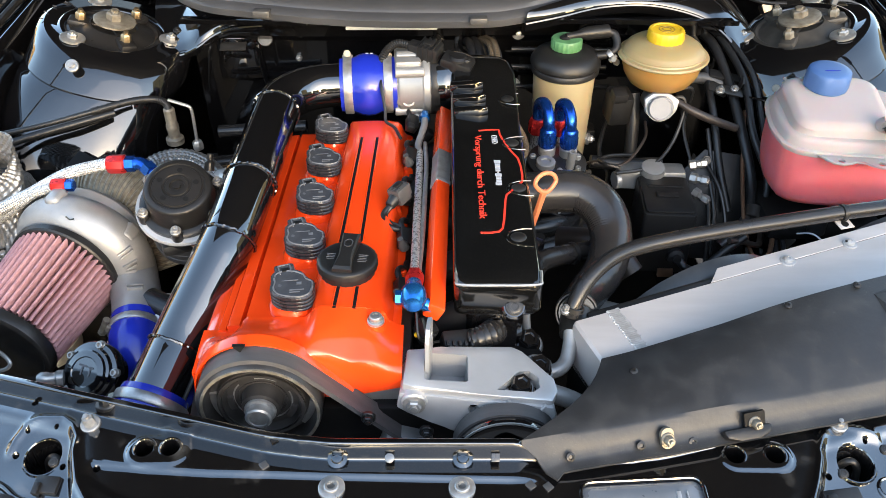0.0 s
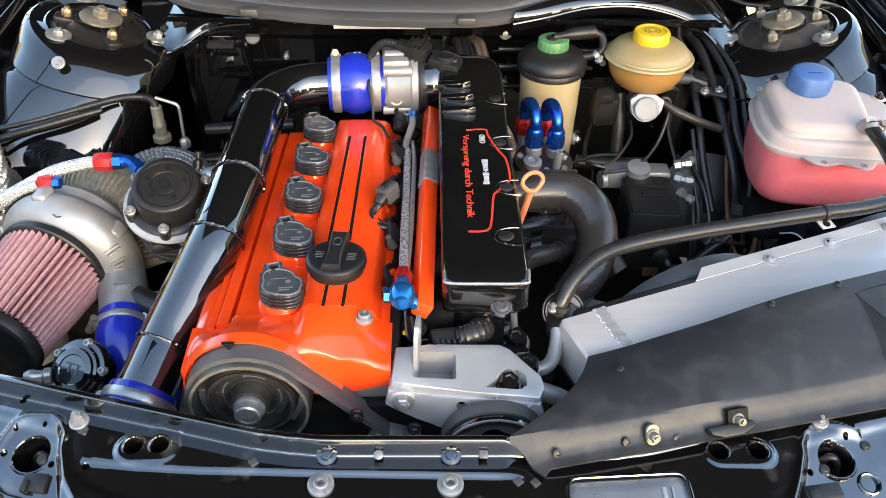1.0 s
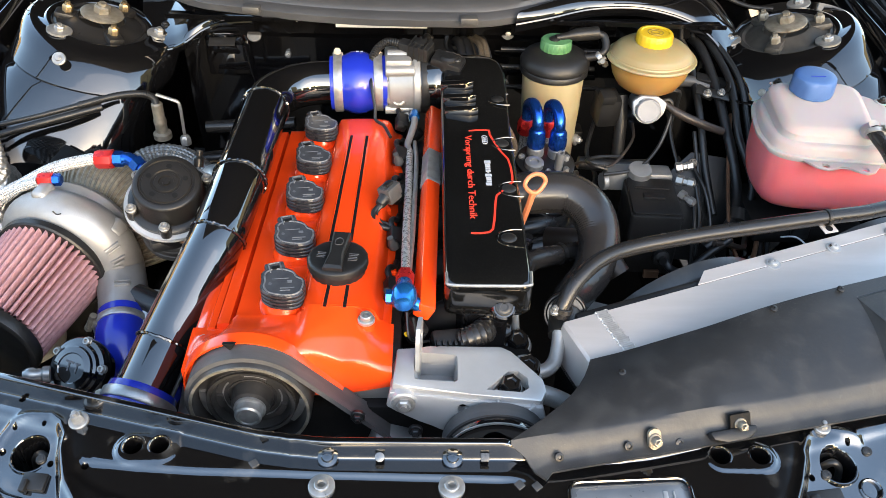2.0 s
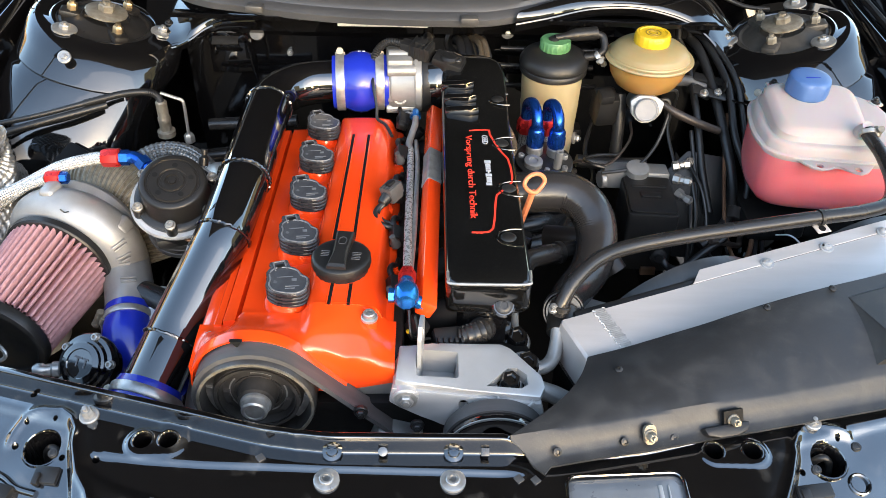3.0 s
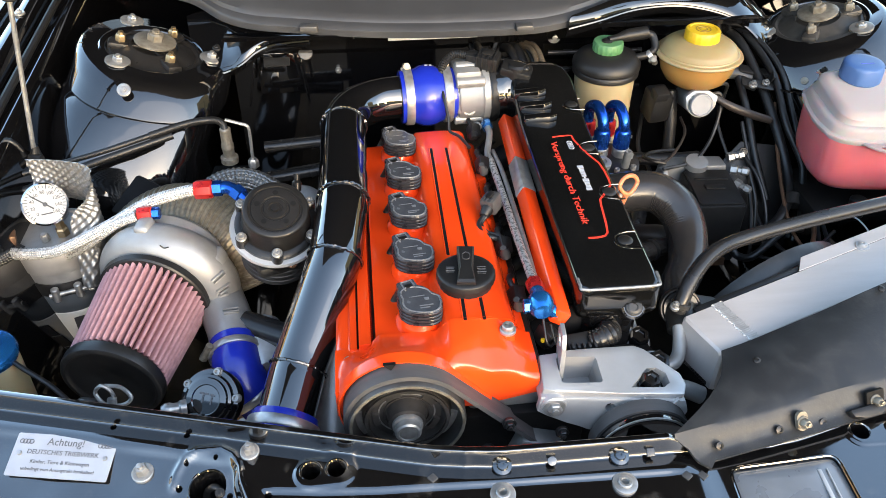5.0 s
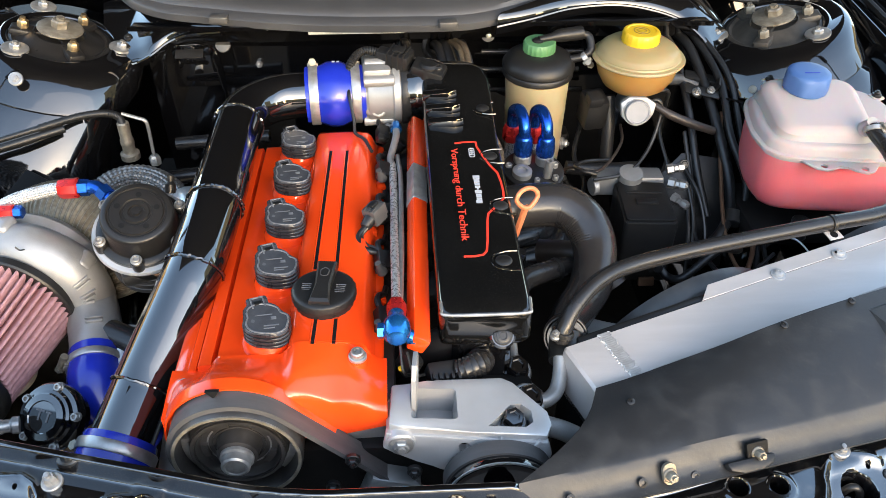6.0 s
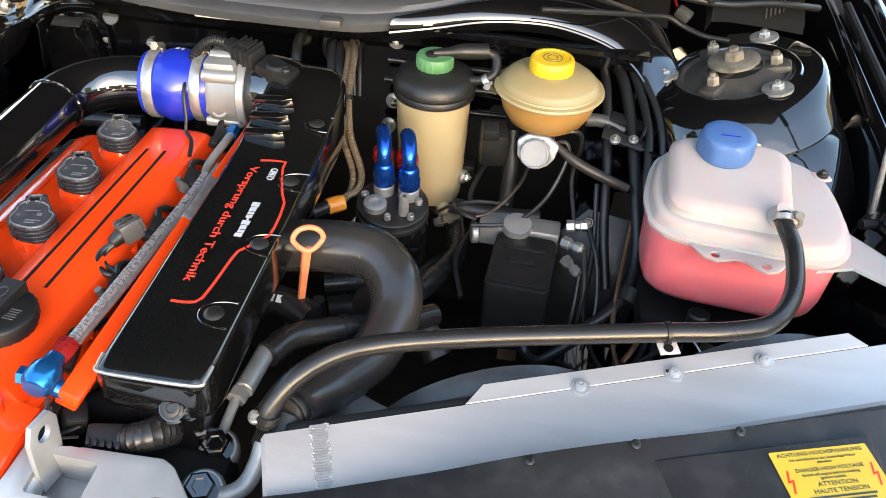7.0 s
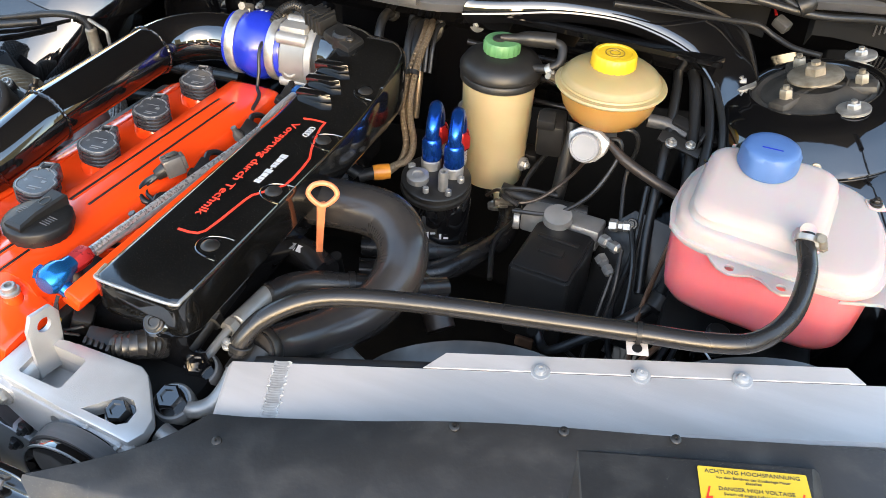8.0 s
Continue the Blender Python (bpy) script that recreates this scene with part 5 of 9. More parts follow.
# ---- intake pipe, hose, throttle ----
intake = thing("intake_pipe", (-0.25, 0.35, 0.70), "polished black charge air pipe with welded joints", "pipe")
C_PIPE = [(-0.316, 0.066, 0.652), (-0.3005, 0.124, 0.6765), (-0.2865, 0.176, 0.6975), (-0.2415, 0.278, 0.7645), (-0.2305, 0.362, 0.7845), (-0.2280, 0.535, 0.7860)]
R_PIPE = 0.0302
bm = bm_new()
pts = []
for a, b in zip(C_PIPE, C_PIPE[1:]):
    for k in range(6):
        pts.append(lerp(a, b, k / 6))
pts.append(Vector(C_PIPE[-1]))
for k in range(1, 11):
    t = k / 10 * math.pi / 2
    pts.append(Vector((-0.154 - 0.074 * math.cos(t), 0.535 + 0.070 * math.sin(t), 0.786 + 0.003 * k / 10)))
pts.append(Vector((-0.118, 0.609, 0.789)))
tube(bm, pts, R_PIPE, 36, smooth=False)
pipe = part("pipe_body", bm, PIPE, intake, sharp=60)
for k in (2, 3, 4, 5):
    c = Vector(C_PIPE[k])
    d = (Vector(C_PIPE[k]) - Vector(C_PIPE[k - 1])).normalized()
    e = (Vector(C_PIPE[k + 1]) - c).normalized() if k < 5 else d
    d = (d + e).normalized()
    bm = bm_new()
    M = basis(c, d)
    rr = random.Random(k)
    ring_pts = []
    for j in range(120):
        a = 2 * math.pi * j / 120
        r = R_PIPE + 0.0002 + 0.0010 * rr.random()
        ring_pts.append(M @ Vector((r * math.cos(a), r * math.sin(a), 0.0012 * (rr.random() - 0.5))))
    tube(bm, ring_pts + [ring_pts[0]], 0.0016, 6, smooth=False)
    part("weld_ring", bm, PIPE, intake)
# lower blue coupler
low = thing("silicone_coupler", (-0.305, 0.108, 0.64), "short blue silicone coupler with steel band clamp on the pipe", "hose")
d0 = (Vector(C_PIPE[1]) - Vector(C_PIPE[0])).normalized()
c0 = Vector((-0.2995, 0.1275, 0.678))
bm = bm_new()
lathe(bm, c0 - d0 * 0.075, d0, [(R_PIPE, 0), (0.0355, 0), (0.0362, 0.005), (0.0362, 0.068), (0.0350, 0.075), (R_PIPE, 0.0752)], 40)
part("hose_body", bm, BLUESIL, low)
clamp(low, c0 - d0 * 0.013, d0, 0.0363, 0.011, ZINC, True, (-0.9, 0.3, -0.2))
# bulged blue hose before the throttle
hump = thing("silicone_hump_hose", (-0.105, 0.606, 0.75), "bulged bright blue silicone hose with two band clamps", "hose")
ha = Vector((1, 0.07, 0.0)).normalized()
h0 = Vector((-0.147, 0.6035, 0.7895))
bm = bm_new()
lathe(bm, h0, ha, [(0.030, 0), (0.0372, 0.0), (0.0378, 0.003), (0.0378, 0.017), (0.0392, 0.021), (0.0425, 0.029), (0.0436, 0.038), (0.0425, 0.047), (0.0392, 0.055), (0.0378, 0.059), (0.0378, 0.075), (0.0368, 0.078), (0.030, 0.078)], 48)
part("hose_body", bm, BLUESIL, hump)
clamp(hump, h0 + ha * 0.011, ha, 0.0380, 0.012, ZINC, True, (0, 0.45, 1))
clamp(hump, h0 + ha * 0.066, ha, 0.0380, 0.012, ZINC, True, (0, 0.45, 1))
bars([(0, 0.003, 0.005, 0.0035), (0, -0.003, 0.005, 0.004)], basis(h0 + ha * 0.041 + Vector((0, 0.007, 0.0432)), (0, 0.16, 1), (1, 0, 0)), SILVERINK, hump)
# throttle body
throttle = thing("throttle_body", (-0.04, 0.598, 0.74), "bare cast aluminium throttle body with bosses", "throttle body")
t0 = h0 + ha * 0.072
bm = bm_new()
lathe(bm, t0, ha, [(0, 0), (0.0345, 0), (0.0345, 0.007), (0.0385, 0.0085), (0.0400, 0.011), (0.0405, 0.040), (0.0415, 0.0415), (0.0430, 0.043), (0.0430, 0.051), (0.0415, 0.0525), (0, 0.0525)], 48)
part("barrel", bm, CAST, throttle)
for dz, dy, w in ((0.030, -0.028, 0.040), (-0.028, -0.026, 0.044), (0.041, 0.0, 0.038)):
    q = t0 + ha * 0.026 + Vector((0, dy, dz))
    bm = bm_new()
    cyl(bm, q - ha * w / 2, q + ha * w / 2, 0.0075, seg=16, bev=0.001)
    part("casting_boss", bm, CAST, throttle)
bm = bm_new()
box(bm, t0 + ha * 0.025 + Vector((0, -0.029, 0.001)), (0.038, 0.014, 0.034), (-8, 0, 4), bev=0.004)
part("front_pad", bm, CAST, throttle)
bm = bm_new()
box(bm, t0 + ha * 0.022 + Vector((0, 0.0, 0.034)), (0.036, 0.05, 0.020), (0, 0, 4), bev=0.004)
part("top_pad", bm, CAST, throttle)
bm = bm_new()
lathe(bm, (-0.0516, 0.584, 0.780), (0, -1, 0.30), [(0, 0), (0.0115, 0), (0.0115, 0.010), (0.0095, 0.012), (0.0072, 0.012), (0.0065, 0.004), (0, 0.003)], 26)
port = part("port_boss", bm, CAST, throttle)
bm = bm_new()
lathe(bm, (-0.0516, 0.5800, 0.7812), (0, -1, 0.30), [(0, 0), (0.0069, 0), (0.0069, 0.0012), (0, 0.0012)], 22)
part("port_hole", bm, COPPER, port, "red-brown inside of the open port")
bolt(throttle, (-0.040, 0.569, 0.756), (0, -1, 0.3), 0.0045, 0.006, ZINC, 1.5)
bm = bm_new()
box(bm, (-0.022, 0.606, 0.840), (0.032, 0.026, 0.021), (8, 4, -24), bev=0.003)
box(bm, (-0.022, 0.606, 0.8515), (0.016, 0.013, 0.004), (8, 4, -24), bev=0.001)
sensor_plug = part("sensor_plug", bm, PLASTIC, throttle, "black plastic sensor plug")
for k in range(4):
    bm = bm_new()
    box(bm, (-0.034 + 0.0070 * k, 0.6115 - 0.0031 * k, 0.8405), (0.0024, 0.029, 0.0235), (8, 4, -24), bev=0.0008)
    part("grip_ridge", bm, PLASTIC, sensor_plug)
bm = bm_new()
box(bm, (-0.043, 0.615, 0.841), (0.016, 0.017, 0.016), (8, 4, -24), bev=0.003)
part("lead_collar", bm, PLASTIC, sensor_plug)
bm = bm_new()
box(bm, (0.016, 0.591, 0.830), (0.044, 0.028, 0.014), (8, 12, -18), bev=0.004)
part("sensor_housing", bm, PLASTIC, throttle)
bm = bm_new()
cyl(bm, (0.014, 0.590, 0.818), (0.016, 0.590, 0.840), 0.013, seg=20, bev=0.003)
part("sensor_boss", bm, PLASTIC, throttle)
bolt(throttle, (0.028, 0.585, 0.836), (0, -0.3, 1), 0.0040, 0.003, DARKSTEEL, 1.3, socket=True)
bm = bm_new()
tube(bm, [(-0.046, 0.616, 0.843), (-0.068, 0.618, 0.845), (-0.084, 0.612, 0.834), (-0.092, 0.595, 0.815)], 0.0052, 10, n=14, ribs=(1, 0.2))
part("corrugated_loom", bm, PLASTIC, throttle)
bm = bm_new()
tube(bm, [(-0.092, 0.60, 0.818), (-0.088, 0.568, 0.805), (-0.083, 0.553, 0.78), (-0.082, 0.545, 0.765), (-0.070, 0.530, 0.764), (-0.060, 0.500, 0.764)], 0.0022, 8)
part("thin_cable", bm, WIRE, throttle)

bm = bm_new()
lathe(bm, t0 + ha * 0.0527, ha, [(0.036, 0), (0.0432, 0), (0.0438, 0.0015), (0.0438, 0.011), (0.0428, 0.0125), (0.036, 0.0125)], 60, wobble=lambda a, h: 1 + (0.012 * max(0.0, math.cos(18 * a)) if 0.001 < h < 0.012 else 0))
part("spacer_ring", bm, PLASTIC, throttle, "black spacer ring")

# ---- plenum ----
plenum = thing("intake_plenum", (0.05, 0.38, 0.70), "gloss black intake plenum with red lettering", "intake manifold")
PX0, PX1 = 0.006, 0.094


def plen_ring(y, inset, ztop, zbot, x0=PX0, x1=PX1, r=0.008):
    out = []
    w, h = (x1 - x0) - 2 * inset, ztop - zbot
    cx, cz = (x0 + x1) / 2, (ztop + zbot) / 2
    for px, pz in rounded(w, h, min(r, h / 2.2, w / 2.2), 4):
        out.append((cx + px, y, cz + pz))
    return out


def ptop(y):
    return 0.8035 + (0.0 if y < 0.46 else 0.028 * ((y - 0.46) / 0.14) ** 1.4)


bm = bm_new()
loft(bm, [plen_ring(0.1565, 0.010, 0.795, 0.772, r=0.006), plen_ring(0.1585, 0.004, 0.8015, 0.763), plen_ring(0.163, 0.001, ptop(0.16), 0.758)] + [plen_ring(y, 0, ptop(y), 0.752 - 0.012 * (y - 0.17)) for y in np.linspace(0.18, 0.545, 16)]
     + [plen_ring(0.575, 0, ptop(0.575), 0.75, 0.006, 0.0945, 0.011), plen_ring(0.598, 0, ptop(0.592) - 0.0005, 0.751, 0.005, 0.0925, 0.014), plen_ring(0.614, 0, ptop(0.595) - 0.002, 0.753, 0.004, 0.0865, 0.016),
        plen_ring(0.626, 0, ptop(0.595) - 0.005, 0.757, 0.003, 0.0775, 0.018), plen_ring(0.635, 0, ptop(0.595) - 0.010, 0.763, 0.002, 0.0650, 0.018), plen_ring(0.640, 0.004, ptop(0.595) - 0.017, 0.772, 0.002, 0.0520, 0.018), plen_ring(0.642, 0.010, ptop(0.595) - 0.026, 0.780, 0.002, 0.0440, 0.014)])
body = part("plenum_body", bm, PLENUM, plenum, sharp=40)
# lower chamber towards the engine's left side
bm = bm_new()
loft(bm, [plen_ring(y, i, z1, 0.700, 0.020, 0.078, 0.014) for y, i, z1 in ((0.168, 0.006, 0.765), (0.175, 0, 0.772), (0.40, 0, 0.772), (0.56, 0, 0.780), (0.575, 0.008, 0.77))])
part("lower_chamber", bm, PIPE, plenum)
# throat to the throttle body
bm = bm_new()
tube(bm, [(-0.024, 0.611, 0.7895), (-0.010, 0.611, 0.791), (0.004, 0.610, 0.793), (0.020, 0.608, 0.793), (0.036, 0.605, 0.790), (0.056, 0.603, 0.784)], [0.040, 0.0415, 0.042, 0.0405, 0.036, 0.028], 36, n=6)
part("throat", bm, PIPE, plenum)
for k, (x, y) in enumerate(((0.026, 0.543), (0.029, 0.517), (0.031, 0.491))):
    bm = bm_new()
    prism(bm, [(-0.020, -0.0055), (0.012, -0.0055), (0.024, -0.001), (0.012, 0.0055), (-0.020, 0.0055)], 0, 0.010, pose(x, y, ptop(y) - 0.002, 5, -6, -4), bev=0.0015)
    part("cooling_rib", bm, PIPE, plenum)
# mounting lugs with recessed screws along the edge
for x, y in ((0.074, 0.231), (0.081, 0.323), (0.080, 0.422), (0.080, 0.520)):
    z = ptop(y)
    bm = bm_new()
    M = pose(x, y, z - 0.0006, 0, 0, 0)
    ringpts = [(0.0150, -0.0150), (0.004, -0.0145), (-0.008, -0.0095), (-0.0120, 0.0), (-0.008, 0.0095), (0.004, 0.0145), (0.0150, 0.0150)]
    tube(bm, [M @ Vector((px, py, 0.0004)) for px, py in ringpts], 0.0011, 8, n=5)
    part("lug_rim", bm, PIPE, plenum)
    bm = bm_new()
    lathe(bm, M.translation, (0, 0, 1), [(0, 0.0002), (0.0085, 0.0002), (0.0083, 0.0012), (0.0066, 0.0026), (0.0040, 0.0033), (0, 0.0035)], 24)
    part("recessed_screw", bm, DARKSTEEL, plenum)
# pale metal strip along the front lip, standing for its bright reflections
bm = bm_new()
tube(bm, [(0.0085, 0.175, 0.8018), (0.0090, 0.165, 0.8010), (0.0125, 0.1592, 0.8000), (0.05, 0.1578, 0.8003), (0.0875, 0.1592, 0.8000), (0.0915, 0.165, 0.8010), (0.0925, 0.178, 0.8015)], 0.0017, 8)
part("edge_reflection", bm, ZINC, plenum, "pale strip standing for the reflection on the edge")
bm = bm_new()
box(bm, (0.052, 0.178, 0.763), (0.072, 0.036, 0.020), (-16, 0, 0), bev=0.007)
cyl(bm, (0.066, 0.176, 0.752), (0.066, 0.156, 0.7745), 0.0125, seg=24, bev=0.002)
part("front_flange", bm, PIPE, plenum)
bolt(plenum, (0.066, 0.1555, 0.7748), (0, -0.66, 0.75), 0.007, 0.003, DARKSTEEL, 1.3, socket=True)
# lettering, read from the car's right side
LZ = 0.8038
LM = Matrix.Translation((0.0385, 0.3515, LZ)) @ Euler((0, 0, radians(-90))).to_matrix().to_4x4()
writing("Vorsprung durch Technik", 0.0118, LM, REDINK, plenum, label="red lettering", length=0.176)
bars([(-0.012, 0, 0.0065, 0.0075), (-0.0045, 0, 0.0065, 0.0062), (0.0020, 0, 0.004, 0.0058), (0.0070, 0, 0.004, 0.0058), (0.0112, 0, 0.0025, 0.002), (0.0165, 0, 0.006, 0.0075), (0.0235, 0, 0.006, 0.006), (0.0297, 0, 0.004, 0.006), (0.0350, -0.0005, 0.005, 0.007)],
     Matrix.Translation((0.0595, 0.366, LZ)) @ Euler((0, 0, radians(-90))).to_matrix().to_4x4(), SILVERINK, plenum, "maker_mark")
bm = bm_new()
for k in range(4):
    lathe(bm, (0.0590, 0.436 - 0.0042 * k, LZ), (0, 0, 1), [(0.0026, 0), (0.0026, 0.0004), (0.0037, 0.0004), (0.0037, 0)], 18)
part("ring_mark", bm, SILVERINK, plenum)
bm = bm_new()
outline = [(0.0400, 0.451), (0.050, 0.453), (0.060, 0.4535), (0.0655, 0.453), (0.0660, 0.442), (0.0705, 0.424), (0.0775, 0.402), (0.0845, 0.386), (0.0865, 0.368), (0.0870, 0.348), (0.0860, 0.336), (0.0765, 0.322), (0.0665, 0.309), (0.0645, 0.298), (0.0610, 0.262), (0.0585, 0.246),
           (0.0545, 0.2405), (0.046, 0.2385), (0.035, 0.2385)]
ring_a = []
for i, (x, y) in enumerate(outline):
    ax, ay = outline[max(0, i - 1)]
    bx, by = outline[min(len(outline) - 1, i + 1)]
    l = math.hypot(bx - ax, by - ay)
    nx, ny = -(by - ay) / l * 0.0012, (bx - ax) / l * 0.0012
    ring_a.append([(x + nx, y + ny, LZ - 0.0003), (x + nx, y + ny, LZ + 0.0003), (x - nx, y - ny, LZ + 0.0003), (x - nx, y - ny, LZ - 0.0003)])
loft(bm, ring_a)
part("outline_stripe", bm, REDINK, plenum, "red car outline stripe")
# runners
for y in COILS:
    bm = bm_new()
    tube(bm, [(-0.040, y + 0.02, 0.705), (-0.01, y + 0.02, 0.712), (0.03, y + 0.02, 0.735)], 0.019, 16)
    part("runner", bm, MATTE, plenum)

# ---- fuel rail, line, injectors ----
rail = thing("fuel_rail", (-0.012, 0.34, 0.75), "square orange-red painted fuel rail", "fuel rail")
bm = bm_new()
RM = basis((-0.0080, 0.3485, 0.7743), (-0.0105, -0.403, -0.0015)) @ Euler((0, 0, radians(-28))).to_matrix().to_4x4()
box(bm, (0, 0, 0), (0.0180, 0.0180, 0.403), M=RM, bev=0.0026)
part("rail_body", bm, ORANGE, rail)
bm = bm_new()
box(bm, (0, 0, -0.055), (0.0188, 0.0188, 0.072), M=RM, bev=0.0022)
part("tape", bm, ZINC, rail, "grey tape wrapped round the rail")
bm = bm_new()
box(bm, (0, 0, -0.024), (0.0193, 0.0193, 0.010), M=RM, bev=0.0022)
part("tape_edge", bm, CAST, rail)
line = thing("braided_fuel_line", (-0.035, 0.35, 0.78), "braided steel fuel line with red and blue fittings", "fuel line")
bm = bm_new()
braid(bm, [(-0.0345, 0.478, 0.757), (-0.0335, 0.42, 0.761), (-0.0335, 0.36, 0.767), (-0.0335, 0.29, 0.774), (-0.033, 0.215, 0.782), (-0.0327, 0.185, 0.785)], 0.0046, 12, 0.0008, 0.05)
part("braided_hose", bm, BRAID, line)
bm = bm_new()
tube(bm, [(-0.029, 0.545, 0.768), (-0.029, 0.527, 0.769), (-0.033, 0.507, 0.765), (-0.037, 0.490, 0.759), (-0.0345, 0.474, 0.757)], 0.0046, 12, n=8)
part("hard_pipe", bm, CAST, line)
bm = bm_new()
tube(bm, [(-0.028, 0.50, 0.757), (-0.0250, 0.44, 0.763), (-0.0255, 0.36, 0.769), (-0.0265, 0.28, 0.775), (-0.0290, 0.20, 0.782)], 0.0030, 10)
part("return_pipe", bm, ZINC, line)
bm = bm_new()
lathe(bm, (-0.029, 0.548, 0.768), (0, 1, 0.1), [(0, -0.004), (0.0075, -0.004), (0.0075, 0.006), (0.0055, 0.012), (0, 0.012)], 6)
part("rear_fitting", bm, SKYBLUE, line)
bm = bm_new()
lathe(bm, (-0.0327, 0.194, 0.7855), (0, -1, 0.05), [(0, 0), (0.0085, 0), (0.0095, 0.003), (0.0095, 0.012), (0.0085, 0.020), (0.0065, 0.021), (0, 0.021)], 6)
part("red_collar", bm, REDANO, line)
bm = bm_new()
lathe(bm, (-0.0330, 0.142, 0.7880), (0, 1, 0), [(0, 0), (0.009, 0.001), (0.0125, 0.006), (0.0133, 0.013), (0.0125, 0.020), (0.009, 0.026), (0.0075, 0.034), (0, 0.034)], 26)
lathe(bm, (-0.0415, 0.155, 0.7870), (-1, 0, 0), [(0, 0), (0.0075, 0), (0.0075, 0.009), (0, 0.010)], 6)
cyl(bm, (-0.033, 0.154, 0.786), (-0.016, 0.154, 0.776), 0.007, seg=14)
part("banjo_fitting", bm, SKYBLUE, line, "bright blue banjo fitting")
for i, y in enumerate(COILS):
    inj = thing("fuel_injector", (-0.038, y + 0.025, 0.745), "black injector plug with short wire between cover and rail", "fuel injector", "row of injectors")
    bm = bm_new()
    cyl(bm, (-0.020, y + 0.025, 0.745), (-0.040, y + 0.025, 0.721), 0.007, seg=14, bev=0.001)
    part("injector_body", bm, MATTE, inj)
    bm = bm_new()
    box(bm, (-0.047, y + 0.028, 0.756), (0.015, 0.022, 0.016), (20, 25, 10), bev=0.002)
    box(bm, (-0.049, y + 0.014, 0.758), (0.010, 0.010, 0.011), (20, 25, 10), bev=0.002)
    part("plug", bm, PLASTIC, inj)
    bm = bm_new()
    tube(bm, [(-0.048, y + 0.036, 0.758), (-0.052, y + 0.047, 0.763), (-0.050, y + 0.058, 0.760), (-0.046, y + 0.070, 0.750), (-0.044, y + 0.085, 0.746)], 0.0034, 8)
    part("wire", bm, WIRE, inj)
    if i in (0, 1, 3):
        bm = bm_new()
        lathe(bm, (-0.047, y + 0.012, 0.755), (-0.3, -0.2, 1), [(0, 0), (0.006, 0), (0.006, 0.006), (0.0035, 0.010), (0.0035, 0.016), (0, 0.016)], 12)
        part("clip_cap", bm, GREYPLASTIC, inj)
# cam sensor plug
cam_plug = thing("cam_sensor_plug", (-0.056, 0.334, 0.77), "weathered grey-black sensor plug with wire on the cam cover edge", "electrical plug")
bm = bm_new()
SQ = pose(-0.0560, 0.3440, 0.7800, 8, -10, -38)
box(bm, (0, 0.002, 0), (0.0190, 0.0200, 0.0200), M=SQ, bev=0.0022)
box(bm, (0, 0.0125, 0.001), (0.0150, 0.0060, 0.0150), M=SQ, bev=0.0012)
part("plug_body", bm, GREYPLASTIC, cam_plug)
for k in range(3):
    bm = bm_new()
    box(bm, (-0.0055 + 0.0055 * k, -0.0035, 0.0104), (0.0022, 0.0075, 0.0016), M=SQ, bev=0.0004)
    part("grip_ridge", bm, COVER, cam_plug)
bm = bm_new()
cyl(bm, SQ @ Vector((0, -0.006, -0.001)), SQ @ Vector((0, -0.018, -0.004)), 0.0078, 0.0060, seg=16, bev=0.001)
part("boot", bm, PLASTIC, cam_plug)
bm = bm_new()
tube(bm, [SQ @ Vector((0, -0.016, -0.004)), (-0.0725, 0.3200, 0.7690), (-0.0700, 0.3070, 0.7660), (-0.0600, 0.3000, 0.7640), (-0.0500, 0.3010, 0.7590), (-0.0440, 0.2950, 0.7500)], 0.0032, 10)
tube(bm, [SQ @ Vector((0.003, -0.016, -0.004)), (-0.0690, 0.3220, 0.7680), (-0.0640, 0.3100, 0.7650), (-0.0540, 0.3060, 0.7620), (-0.0460, 0.2980, 0.7520)], 0.0022, 8)
part("cable", bm, WIRE, cam_plug)
bm = bm_new()
box(bm, (0, 0.004, 0.0115), (0.0070, 0.0110, 0.0035), M=SQ, bev=0.0008)
part("locking_tab", bm, PLASTIC, cam_plug)

# ---- alternator bracket ----
brk = thing("mounting_bracket", (0.03, 0.09, 0.70), "silver cast alloy accessory bracket with pocket and bolts", "bracket")
BM = Matrix.Translation((0, 0, 0.7345)) @ Euler((radians(4), radians(4.5), 0)).to_matrix().to_4x4()
bm = bm_new()
outer = [(-0.040, 0.123), (-0.006, 0.126), (0.000, 0.130), (0.063, 0.134), (0.073, 0.129), (0.102, 0.096), (0.104, 0.082), (0.098, 0.069), (0.030, 0.0725), (-0.032, 0.0765), (-0.043, 0.080)]
prism(bm, outer, -0.012, 0.0035, BM, bev=0.0022)
plate = part("top_plate", bm, SILVER, brk)
cut = bm_new()
box(cut, (-0.002, 0.1025, 0), (0.042, 0.033, 0.06), M=BM, bev=0.003)
prism(cut, [(0.046, 0.079), (0.068, 0.1025), (0.078, 0.1035), (0.0865, 0.096), (0.087, 0.084), (0.080, 0.0785)], -0.05, 0.05, BM)
cut_holes(plate, cut)
bm = bm_new()
for c, s in (((-0.0245, 0.1025, -0.021), (0.003, 0.037, 0.020)), ((0.0205, 0.1025, -0.021), (0.003, 0.037, 0.020)), ((-0.002, 0.1205, -0.021), (0.048, 0.003, 0.020)), ((-0.002, 0.1025, -0.031), (0.048, 0.037, 0.003))):
    box(bm, c, s, M=BM, bev=0.0008)
part("pocket_wall", bm, SILVER, brk)
bm = bm_new()
